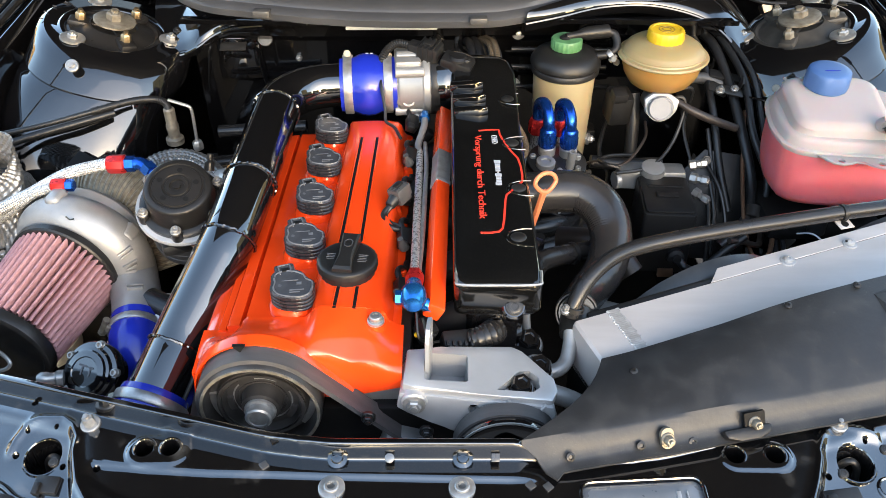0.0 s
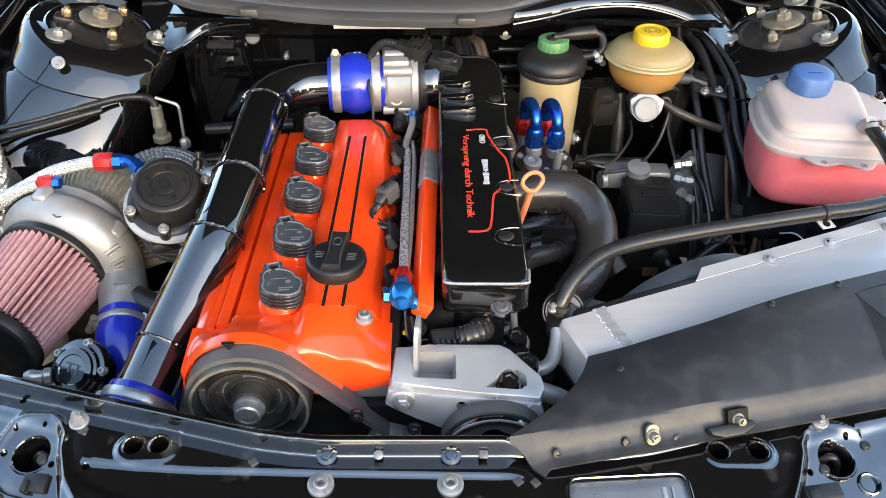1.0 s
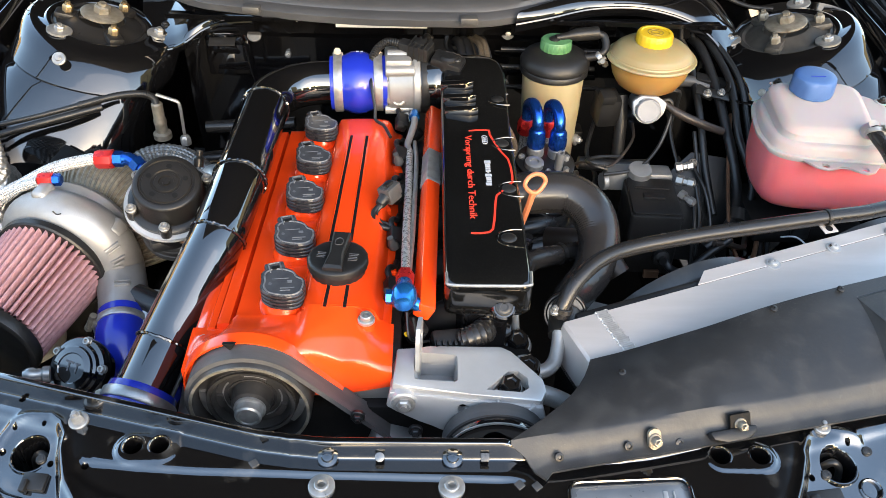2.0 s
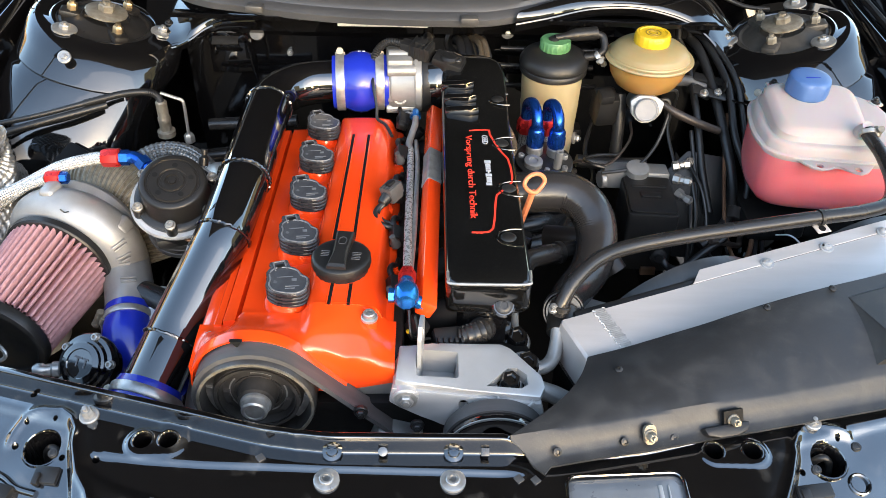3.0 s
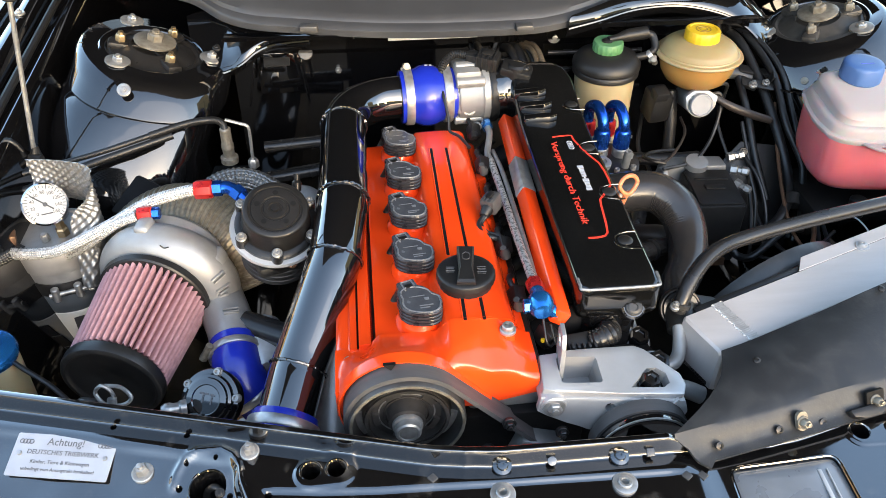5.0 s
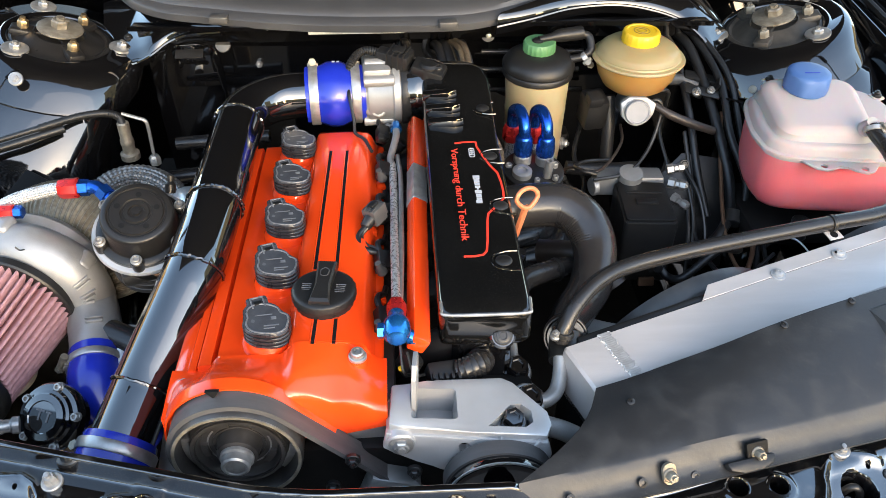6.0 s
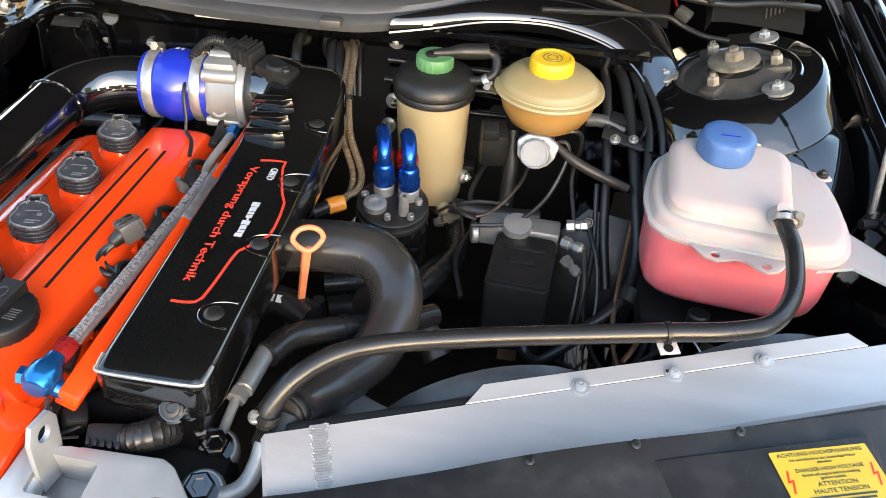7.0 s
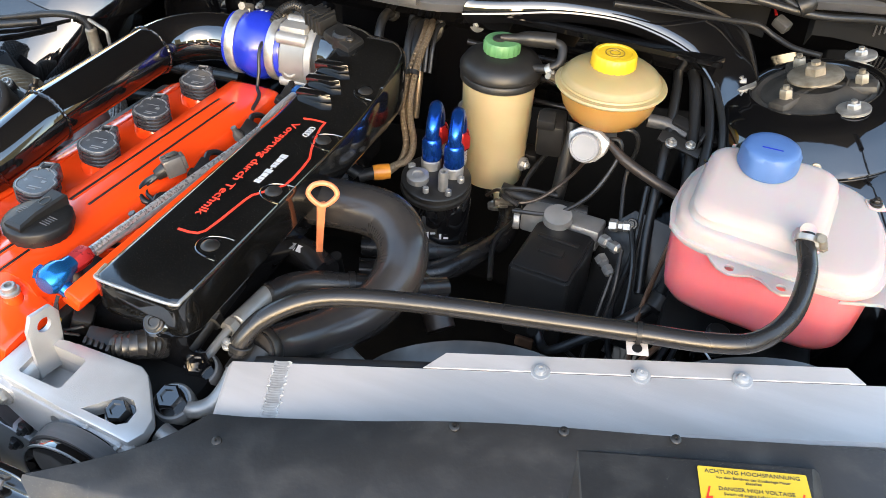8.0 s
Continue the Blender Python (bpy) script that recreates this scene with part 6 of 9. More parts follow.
skirt = [(-0.045, 0.004), (0.100, 0.004), (0.105, -0.010), (0.102, -0.020), (0.090, -0.014), (0.070, -0.0135), (0.050, -0.019), (0.034, -0.028), (0.022, -0.040), (0.006, -0.036), (-0.014, -0.026), (-0.036, -0.020), (-0.047, -0.014)]
FM = Matrix.Translation((0, 0.0765, 0.7315)) @ Euler((radians(82), 0, radians(-3.4))).to_matrix().to_4x4() @ Euler((0, 0, radians(-4))).to_matrix().to_4x4()
prism(bm, skirt, -0.004, 0.005, FM, bev=0.0018)
front = part("front_skirt", bm, SILVER, brk)
cut = bm_new()
cyl(cut, (0.0242, 0.1000, 0.7195), (0.0248, 0.0500, 0.7265), 0.0052, seg=20)
cut_holes(front, cut)
for x in (0.052, 0.086):
    bm = bm_new()
    box(bm, (x, -0.004, 0.0045), (0.0035, 0.024, 0.005), (0, 0, -32), M=FM, bev=0.001)
    part("rib", bm, SILVER, brk)
bm = bm_new()
cyl(bm, (-0.0312, 0.0715, 0.7275), (-0.0312, 0.120, 0.7335), 0.0135, seg=26, bev=0.0015)
part("pivot_boss", bm, SILVER, brk)
bolt(brk, (-0.0312, 0.0710, 0.7275), (0, -1, 0.1), 0.0075, 0.006, ZINC, 1.45)
for p, r in (((0.0690, 0.0965, 0.7195), 0.0120), ((0.0905, 0.1310, 0.7090), 0.0140), ((0.0840, 0.1775, 0.7000), 0.0140)):
    bm = bm_new()
    a = Vector((0.12, -0.35, 1)).normalized()
    lathe(bm, p, a, [(0, -0.014), (r * 1.18, -0.014), (r * 1.28, -0.010), (r * 1.28, 0.003), (r * 1.12, 0.006), (0, 0.006)], 30)
    part("banjo_ring", bm, CAST, brk)
    bm = bm_new()
    lathe(bm, Vector(p) + a * 0.006, a, [(0, 0), (r * 0.98, 0), (r * 0.98, 0.0022), (0, 0.0022)], 24)
    lathe(bm, Vector(p) + a * 0.0075, a, [(0, 0), (r * 0.84, 0), (r * 0.84, 0.011), (r * 0.7, 0.013), (r * 0.45, 0.013), (r * 0.4, 0.0105), (0, 0.0105)], 6)
    part("black_banjo_bolt", bm, PIPE, brk, "black oxidised hexagon bolt")
lift = thing("lifting_eye", (-0.018, 0.115, 0.72), "flat silver lifting eye plate with round hole", "lifting eye")
bm = bm_new()
EM = Matrix.Translation((-0.0175, 0.118, 0.770)) @ Euler((radians(90), 0, radians(84))).to_matrix().to_4x4() @ Euler((0, 0, radians(-6))).to_matrix().to_4x4()
prism(bm, [(-0.016, 0.003), (-0.0105, 0.0165), (0.0095, 0.0165), (0.016, 0.006), (0.0142, -0.022), (0.015, -0.048), (-0.0135, -0.048), (-0.015, -0.015)], -0.0022, 0.0022, EM, bev=0.0008)
eye = part("eye_plate", bm, SILVER, lift)
cut = bm_new()
cyl(cut, EM @ Vector((0, 0.002, -0.02)), EM @ Vector((0, 0.002, 0.02)), 0.0068, seg=22)
cut_holes(eye, cut)

acc = thing("accessory_pulley", (0.056, 0.048, 0.688), "black grooved belt pulley below the alloy bracket", "pulley")
bm = bm_new()
lathe(bm, (0.056, 0.066, 0.688), (0, -1, 0), [(0.01, 0), (0.0475, 0), (0.0475, 0.004), (0.0455, 0.006), (0.0475, 0.008), (0.0455, 0.010), (0.0475, 0.012), (0.0455, 0.014), (0.0475, 0.016), (0.0490, 0.018), (0.0490, 0.024), (0.0455, 0.0255), (0.0435, 0.020), (0.030, 0.016), (0.016, 0.016), (0.014, 0.022), (0, 0.022)], 56)
part("pulley_wheel", bm, PIPE, acc)
bm = bm_new()
loft(bm, [[(0.056 + r * math.cos(radians(a)), y, 0.688 + r * math.sin(radians(a))) for r, y in ((0.0478, 0.0640), (0.0505, 0.0640), (0.0505, 0.0495), (0.0478, 0.0495))] for a in range(-10, 201, 5)])
part("ribbed_belt", bm, BELT, acc)
bm = bm_new()
lathe(bm, (0.056, 0.0415, 0.688), (0, -1, 0), [(0.0468, -0.001), (0.0488, -0.001), (0.0488, 0.0010), (0.0468, 0.0010)], 56)
part("polished_lip", bm, CAST, acc)
bm = bm_new()
box(bm, (0.055, 0.14, 0.665), (0.10, 0.085, 0.09), bev=0.02)
part("alternator_body", bm, MATTE, acc)

# dark hoses and plugs between the rail and the bracket
front_loom = thing("front_loom", (0.03, 0.17, 0.70), "black corrugated wiring loom with plugs below the plenum", "wiring")
bm = bm_new()
tube(bm, [(0.024, 0.150, 0.734), (0.034, 0.150, 0.738), (0.043, 0.155, 0.738), (0.048, 0.165, 0.732), (0.049, 0.174, 0.722)], [0.0105, 0.0115, 0.0125, 0.0125, 0.012], 16, n=6, ribs=(1, 0.10))
part("corrugated_tube", bm, HOSE, front_loom)
bm = bm_new()
box(bm, (0.012, 0.150, 0.732), (0.036, 0.020, 0.020), (20, 6, 14), bev=0.003)
box(bm, (-0.022, 0.160, 0.738), (0.018, 0.022, 0.022), (10, 20, 30), bev=0.004)
part("loom_plug", bm, PLASTIC, front_loom)
bm = bm_new()
for k in range(5):
    box(bm, (0.000 + 0.006 * k, 0.139, 0.738), (0.003, 0.006, 0.012), (20, 6, 14), bev=0.0006)
part("plug_rib", bm, PLASTIC, front_loom)
bm = bm_new()
tube(bm, [(-0.03, 0.150, 0.772), (-0.028, 0.135, 0.755), (-0.022, 0.138, 0.745), (-0.012, 0.15, 0.742)], 0.0016, 6)
tube(bm, [(-0.024, 0.142, 0.772), (-0.018, 0.132, 0.752), (-0.008, 0.14, 0.742)], 0.0014, 6)
part("thin_wire", bm, WIRE, front_loom)
bm = bm_new()
lathe(bm, (-0.030, 0.142, 0.7475), (0, 0, 1), [(0, 0), (0.0028, 0.001), (0.0028, 0.003), (0, 0.004)], 10)
part("yellow_tip", bm, YELLOWCAP, front_loom)
bm = bm_new()
box(bm, (0.0, 0.205, 0.67), (0.08, 0.10, 0.05), (0, 8, 0), bev=0.015)
part("dark_casting", bm, MATTE, front_loom)

# ---- radiator and its plastic shroud ----
U = Vector((0.940, 0.340, 0.0)).normalized()
W = Vector((0.340, -0.940, 0.0)).normalized()
RO = Vector((0.1275, 0.1675, 0.0))


def rad(t, w, z):
    p = RO + U * t + W * w
    return Vector((p.x, p.y, z + 0.028 * t))


radiator = thing("radiator", (0.35, 0.22, 0.45), "brushed aluminium radiator with welded end tank and riveted flap", "radiator")
bm = bm_new()
rings = []
for t in (0.0, 0.003, 0.02, 0.30, 0.60):
    e = 0.0025 if t == 0 else 0
    rings.append([rad(t, 0 + e, 0.690), rad(t, 0 + e, 0.742 - e), rad(t, 0.0025 + e, 0.7455 - e), rad(t, 0.06 - e, 0.7455 - e), rad(t, 0.0625 - e, 0.743 - e), rad(t, 0.0625 - e, 0.690)])
loft(bm, rings)
part("top_tank", bm, ALU, radiator, sharp=25)
bm = bm_new()
rr = random.Random(4)
rows = []
for k in range(121):
    w = 0.0008 + 0.0612 * k / 120
    sway = 0.0008 * math.sin(k * 0.31) + rr.uniform(-0.0003, 0.0003)
    wide = 0.0072 + 0.0006 * math.sin(k * 0.83) + rr.uniform(-0.0004, 0.0004)
    row = []
    for j in range(13):
        c = -1 + 2 * j / 12
        ripple = 0.00026 * abs(math.sin(k * 0.62 + 1.5 * c * c + rr.uniform(-0.15, 0.15)))
        edge = 0.00045 * math.exp(-((abs(c) - 0.84) / 0.10) ** 2)
        row.append(rad(0.045 + sway + wide * c, w, 0.7452 + (0.0 if abs(c) == 1 else 0.0008 + ripple + edge)))
    rows.append(row)
sheet(bm, rows, 0.0008)
part("weld_seam", bm, WELD, radiator, "rippled weld bead")
bm = bm_new()
box(bm, rad(0.30, 0.03, 0.56), (0.60, 0.055, 0.26), (0, 0, math.degrees(math.atan2(U.y, U.x))), bev=0.003)
part("core", bm, MATTE, radiator)
# raised flap at the back with its sloping end
bm = bm_new()
prism(bm, [(0.163, 0.0), (0.182, 0.0170), (0.518, 0.0170), (0.528, 0.0)], 0, 0.0014, Matrix.Translation(RO + Vector((0, 0, 0.7464)) - W * -0.002) @ Matrix(((U.x, -W.x * 0.998, -W.x * 0.055, 0), (U.y, -W.y * 0.998, -W.y * 0.055, 0), (0.028, 0.055, -0.998, 0), (0, 0, 0, 1))), bev=0.0004, seg=1)
part("flap", bm, ALU, radiator)
bm = bm_new()
box(bm, rad(0.10, -0.004, 0.7405), (0.16, 0.008, 0.006), (0, -2, math.degrees(math.atan2(U.y, U.x))), bev=0.002)
part("rubber_edge", bm, RUBBER, radiator)
for x, y, z in ((0.3735, 0.2542, 0.7552), (0.4515, 0.2820, 0.7578), (0.5297, 0.3098, 0.7604)):
    n_flap = Vector((0.0, -0.15, 0.98)).normalized()
    bm = bm_new()
    lathe(bm, (x, y, z), n_flap, [(0, -0.006), (0.0082, -0.006), (0.0082, -0.0008), (0.0077, 0.0), (0.0054, 0.0002), (0.0051, 0.0018), (0.0040, 0.0034), (0.0018, 0.0039), (0.0014, 0.0026), (0, 0.0026)], 24)
    part("rivet", bm, SILVER, radiator, "bright dome screw with washer")
# black dots painting the shade inside two tiny holes
for t, dz in ((0.335, 0.015), (0.26, 0.004)):
    bm = bm_new()
    lathe(bm, rad(t, 0.004, 0.7465 + dz * 0.5), (0.2, -0.6, 0.7), [(0, 0), (0.0016, 0), (0.0012, 0.0008), (0, 0.0008)], 8)
    part("tiny_hole_shade", bm, MATTE, radiator)
bm = bm_new()
box(bm, (0.441, 0.296, 0.778), (0.018, 0.024, 0.0015), (10, 2, 18), bev=0.0004)
tab = part("hose_tab", bm, ALU, radiator, "bent aluminium tab")
# disc on the tab, blackened for the shade of its hole
bm = bm_new()
lathe(bm, (0.4425, 0.290, 0.7778), (0, -0.2, 1), [(0, 0), (0.0042, 0), (0.0042, 0.0005), (0, 0.0005)], 18)
part("tab_hole_shade", bm, MATTE, tab)

# black sheet shroud ahead of the radiator
shroud = thing("radiator_shroud", (0.36, 0.09, 0.70), "black plastic sheet shroud screwed over the radiator", "shroud")
back = spline([(0.148, 0.110, 0.7495), (0.19, 0.121, 0.7525), (0.26, 0.141, 0.762), (0.335, 0.163, 0.775), (0.45, 0.198, 0.781), (0.58, 0.238, 0.787), (0.70, 0.275, 0.79)], 6)
fold = spline([(0.063, 0.006, 0.7555), (0.12, 0.018, 0.756), (0.20, 0.034, 0.7565), (0.30, 0.055, 0.757), (0.42, 0.081, 0.757), (0.55, 0.110, 0.757), (0.70, 0.14, 0.757)], 6)
bm = bm_new()
rows = []
for i, (b, f) in enumerate(zip(back, fold)):
    row = []
    for k in range(9):
        t = k / 8
        p = b.lerp(f, t)
        if i < 6:
            p.x += 0.016 * math.sin(math.pi * t) * (1 - i / 6)
        p.z += 0.004 * math.sin(math.pi * t) + 0.0008 * math.sin(31 * p.x + 9 * p.y)
        row.append(p)
    d = Vector((0.0, -0.021, -0.0235))
    side_in = Vector((0.030, 0.0, 0.0)) * max(0, 1 - i / 4)
    row += [f + d * 0.10 + Vector((0, -0.001, 0)), f + d * 0.45 + side_in * 0.4, f + d * 0.74 + side_in * 0.6, f + d * 0.80 + Vector((0, -0.002, 0)) + side_in * 0.7, f + d * 0.88 + Vector((0, -0.007, 0.001)) + side_in]
    rows.append(row)
sheet(bm, rows, 0.003)
part("sheet", bm, TRAY, shroud, sharp=30)
for x, y, z, r in ((0.335, 0.156, 0.778, 0.0042), (0.411, 0.181, 0.783, 0.0042), (0.488, 0.204, 0.787, 0.0042), (0.173, 0.085, 0.7595, 0.0042)):
    bm = bm_new()
    lathe(bm, (x, y, z - 0.002), (0.02, -0.25, 1), [(0, 0.0005), (r * 0.95, 0.0005), (r * 0.9, 0.0016), (r * 0.6, 0.0024), (r * 0.25, 0.0024), (r * 0.2, 0.0016), (0, 0.0016)], 18)
    part("tray_screw", bm, DARKSTEEL, shroud)
for x, y, z, big in ((0.191, 0.0160, 0.7465, 1), (0.105, -0.001, 0.744, 0), (0.168, 0.012, 0.743, 0), (0.216, 0.020, 0.738, 0), (0.272, 0.034, 0.747, 1)):
    if big:
        bm = bm_new()
        if x < 0.25:
            prism(bm, rounded(0.012, 0.019, 0.0055, 5), -0.002, 0.0015, basis((x, y + 0.0005, z), (0.2, -0.85, 0.5)))
        else:
            prism(bm, rounded(0.020, 0.017, 0.001, 2), -0.002, 0.0012, basis((x, y + 0.0005, z + 0.001), (0.2, -0.85, 0.5)))
        # first a stained steel plate, second a black patch painting a recess's shade
        part("plate_or_recess_shade", bm, STAINED if x < 0.25 else MATTE, shroud)
        bolt(shroud, (x, y - 0.001, z), (0.2, -0.85, 0.5), 0.0046, 0.008, STAINED, 1.35)
    else:
        bm = bm_new()
        lathe(bm, (x, y - 0.0003, z - 0.0008), (0.2, -0.75, 0.65), [(0, 0), (0.0040, 0), (0.0040, 0.0014), (0.002, 0.0020), (0.0015, 0.0010), (0, 0.0010)], 16)
        part("tray_screw", bm, DARKSTEEL, shroud)
bm = bm_new()
prism(bm, [(-0.024, 0), (0.024, 0), (0.021, -0.008), (0.009, -0.012), (-0.009, -0.012), (-0.021, -0.008)], 0, 0.011, pose(0.264, 0.034, 0.738, 30, 0, 12), bev=0.003)
part("rubber_bumper", bm, RUBBER, shroud)
# raised duct with the warning label on it
duct_top = [(0.423, 0.1725, 0.7785), (0.582, 0.2150, 0.7903), (0.590, 0.125, 0.7928), (0.447, 0.097, 0.7819)]
bm = bm_new()
duct_foot = [(0.421, 0.1735, 0.760), (0.612, 0.226, 0.757), (0.620, 0.115, 0.750), (0.4185, 0.090, 0.752)]
loft(bm, [duct_foot, [(x, y, z - 0.001) for x, y, z in duct_top], [(x + (0.002 if x < 0.5 else -0.002), y + (-0.002 if y > 0.15 else 0.002), z + 0.0005) for x, y, z in duct_top]])
part("raised_duct", bm, TRAY, shroud, sharp=20)
label = thing("voltage_label", (0.54, 0.17, 0.788), "yellow high voltage warning label on the black shroud", "label")
LB = basis((0.5470, 0.1725, 0.7893), (-0.08, 0.02, 1), (0, 1, 0)) @ Euler((0, 0, radians(14.5))).to_matrix().to_4x4()
bm = bm_new()
prism(bm, rounded(0.073, 0.049, 0.001, 2), 0, 0.0005, LB)
part("label_sheet", bm, STICKER, label)
LU = LB @ Matrix.Translation((0, 0, 0.0006))
for txt, s, x, y in (("ACHTUNG HOCHSPANNUNG", 0.0047, 0, 0.0205), ("Vor dem Berühren der Zündanlage Motor", 0.0029, 0, 0.0157), ("abstellen", 0.0031, 0, 0.0125), ("DANGER HIGH VOLTAGE", 0.0044, 0.001, 0.0065),
                     ("Switch off engine before touching", 0.0031, 0, 0.0022), ("ignition system", 0.0031, 0, -0.0010), ("ATTENTION", 0.0052, 0.001, -0.0060), ("HAUTE TENSION", 0.0052, 0.001, -0.0118)):
    writing(txt, s, LU @ Matrix.Translation((x, y, 0)), INK, label, depth=0.00015)
bars([(0, -0.0165, 0.048, 0.0016), (0, -0.0198, 0.044, 0.0016)], LU, INK, label, depth=0.0002)
for s in (-1, 1):
    bm = bm_new()
    for a, b in (((0.001, 0.009), (-0.0015, 0.000)), ((-0.0015, 0.000), (0.0018, 0.001)), ((0.0018, 0.001), (-0.001, -0.009))):
        p, q = Vector((s * 0.031 + a[0], a[1] - 0.002, 0)), Vector((s * 0.031 + b[0], b[1] - 0.002, 0))
        d = q - p
        box(bm, (0, 0, 0), (0.0013, d.length + 0.001, 0.0004), M=LU @ Matrix.Translation((p + q) / 2) @ Euler((0, 0, math.atan2(d.y, d.x) - math.pi / 2)).to_matrix().to_4x4())
    part("bolt_symbol", bm, REDINK, label)

# ---- hoses at the radiator ----
top_hose = thing("radiator_hose", (0.17, 0.32, 0.68), "thick ribbed black rubber radiator hose in a wide bend", "hose")
bm = bm_new()
tube(bm, [(0.080, 0.398, 0.742), (0.120, 0.399, 0.747), (0.165, 0.396, 0.748), (0.192, 0.376, 0.736), (0.199, 0.345, 0.718), (0.186, 0.300, 0.704), (0.160, 0.258, 0.705), (0.142, 0.220, 0.718), (0.136, 0.190, 0.735)],
     [0.026, 0.026, 0.026, 0.026, 0.025, 0.0235, 0.0215, 0.020, 0.019], 32, n=16, ribs=(1, 0.022))
part("hose_body", bm, RIBHOSE, top_hose)
clamp(top_hose, (0.137, 0.196, 0.731), (-0.15, -0.85, 0.5), 0.0205, 0.010, DARKSTEEL, False)
bm = bm_new()
cyl(bm, (0.137, 0.195, 0.731), (0.134, 0.170, 0.722), 0.0175, seg=24)
part("inlet_stub", bm, DARKSTEEL, top_hose)

vent = thing("overflow_hose", (0.35, 0.28, 0.74), "thin glossy black hose from radiator to coolant tank", "hose")
bm = bm_new()
tube(bm, [(0.128, 0.178, 0.742), (0.131, 0.183, 0.756), (0.146, 0.200, 0.774), (0.174, 0.223, 0.784), (0.214, 0.243, 0.785), (0.289, 0.264, 0.786), (0.364, 0.282, 0.786), (0.441, 0.299, 0.787), (0.494, 0.310, 0.788), (0.531, 0.327, 0.789),
          (0.555, 0.369, 0.790), (0.5625, 0.420, 0.797), (0.557, 0.452, 0.805), (0.5555, 0.462, 0.809)], 0.0085, 18, n=8)
part("hose_body", bm, HOSE, vent)
bm = bm_new()
lathe(bm, (0.4405, 0.2985, 0.787), (0.98, 0.17, 0.03), [(0.0087, -0.002), (0.0097, -0.002), (0.0097, 0.002), (0.0087, 0.002)], 18)
part("cable_tie", bm, PLASTIC, vent)
clamp(vent, (0.556, 0.458, 0.8075), (0, 0.8, 0.6), 0.0087, 0.006, ZINC, True, (1, 0, 0.3))
clamp(vent, (0.1295, 0.181, 0.750), (0.2, 0.3, 1), 0.0088, 0.006, DARKSTEEL, False)
bolt(vent, (0.121, 0.176, 0.752), (0, -0.2, 1), 0.0042, 0.006, ZINC, 1.3)

coolers = thing("coolant_pipes", (0.12, 0.25, 0.66), "black coolant hoses with silver crimped sleeve and hard pipe", "hose")
bm = bm_new()
cyl(bm, (0.0900, 0.228, 0.7175), (0.0945, 0.277, 0.717), 0.0088, seg=22, bev=0.001)
part("crimp_sleeve", bm, CAST, coolers, "silver crimped sleeve")
bm = bm_new()
tube(bm, [(0.085, 0.178, 0.708), (0.0855, 0.20, 0.712), (0.0868, 0.229, 0.716)], 0.0045, 12)
lathe(bm, (0.0862, 0.219, 0.7150), (0.1, 1, 0.05), [(0.004, 0), (0.009, 0), (0.009, 0.009), (0.004, 0.009)], 6)
part("hard_pipe", bm, CAST, coolers)
bm = bm_new()
tube(bm, [(0.097, 0.272, 0.718), (0.112, 0.305, 0.712), (0.150, 0.335, 0.700), (0.195, 0.360, 0.690), (0.23, 0.40, 0.672)], 0.0125, 18)
part("feed_hose", bm, HOSE, coolers)
bm = bm_new()
lathe(bm, (0.152, 0.336, 0.6995), (0.8, 0.5, -0.2), [(0.0127, -0.003), (0.0142, -0.003), (0.0142, 0.003), (0.0127, 0.003)], 20)
part("cable_tie", bm, PLASTIC, coolers)
bm = bm_new()
tube(bm, [(0.096, 0.131, 0.708), (0.111, 0.133, 0.709), (0.121, 0.143, 0.711), (0.126, 0.157, 0.719), (0.128, 0.170, 0.729)], 0.0075, 14)
part("silver_pipe", bm, CAST, coolers)
bm = bm_new()
tube(bm, [(0.10, 0.10, 0.712), (0.118, 0.098, 0.706), (0.132, 0.095, 0.700)], 0.0095, 14)
part("silver_stub", bm, CAST, coolers)
bm = bm_new()
tube(bm, [(0.15, 0.42, 0.66), (0.19, 0.40, 0.67), (0.22, 0.39, 0.66), (0.24, 0.37, 0.64)], 0.016, 18)
part("lower_hose", bm, BRONZEHOSE, coolers)
bm = bm_new()
tube(bm, [(0.165, 0.27, 0.66), (0.20, 0.25, 0.665), (0.24, 0.245, 0.66)], 0.022, 18)
part("chrome_elbow", bm, CAST, coolers)
bm = bm_new()
tube(bm, [(0.055, 0.375, 0.690), (0.085, 0.365, 0.692), (0.115, 0.350, 0.690)], 0.017, 20)
marked = part("marked_hose", bm, HOSE, coolers, "black hose with white print")
bars([(-0.010, 0, 0.006, 0.008), (-0.002, 0, 0.006, 0.008), (0.007, 0, 0.008, 0.008)], basis((0.083, 0.357, 0.7062), (0.10, -0.42, 0.9), (0, 1, 0)), SILVERINK, marked)
fan = thing("radiator_fan_shroud", (0.42, 0.33, 0.55), "dark round fan ring behind the radiator", "fan shroud")
for cx, cy in ((0.305, 0.285), (0.545, 0.372)):
    bm = bm_new()
    lathe(bm, (cx, cy, 0.62), (-W.x, -W.y, 0.25), [(0.03, 0), (0.115, 0), (0.118, 0.004), (0.118, 0.022), (0.110, 0.024), (0.105, 0.012), (0.03, 0.010)], 40)
    part("fan_ring", bm, GREYPLASTIC, fan)

# dipstick
dip = thing("dipstick", (0.115, 0.354, 0.68), "tan orange dipstick with ring grip", "dipstick")
DM = basis((0.1155, 0.355, 0.7895), (0.42, -0.88, 0.25), (0, 0.15, 1))
bm = bm_new()
ringp = [DM @ Vector((0.0142 * math.cos(a) * (1.0 - 0.35 * (math.sin(a) < 0) * abs(math.sin(a))), 0.0118 * math.sin(a), 0)) for a in [2 * math.pi * k / 28 for k in range(29)]]
tube(bm, ringp, 0.0027, 10, n=1, smooth=False)
part("ring_grip", bm, TAN, dip)
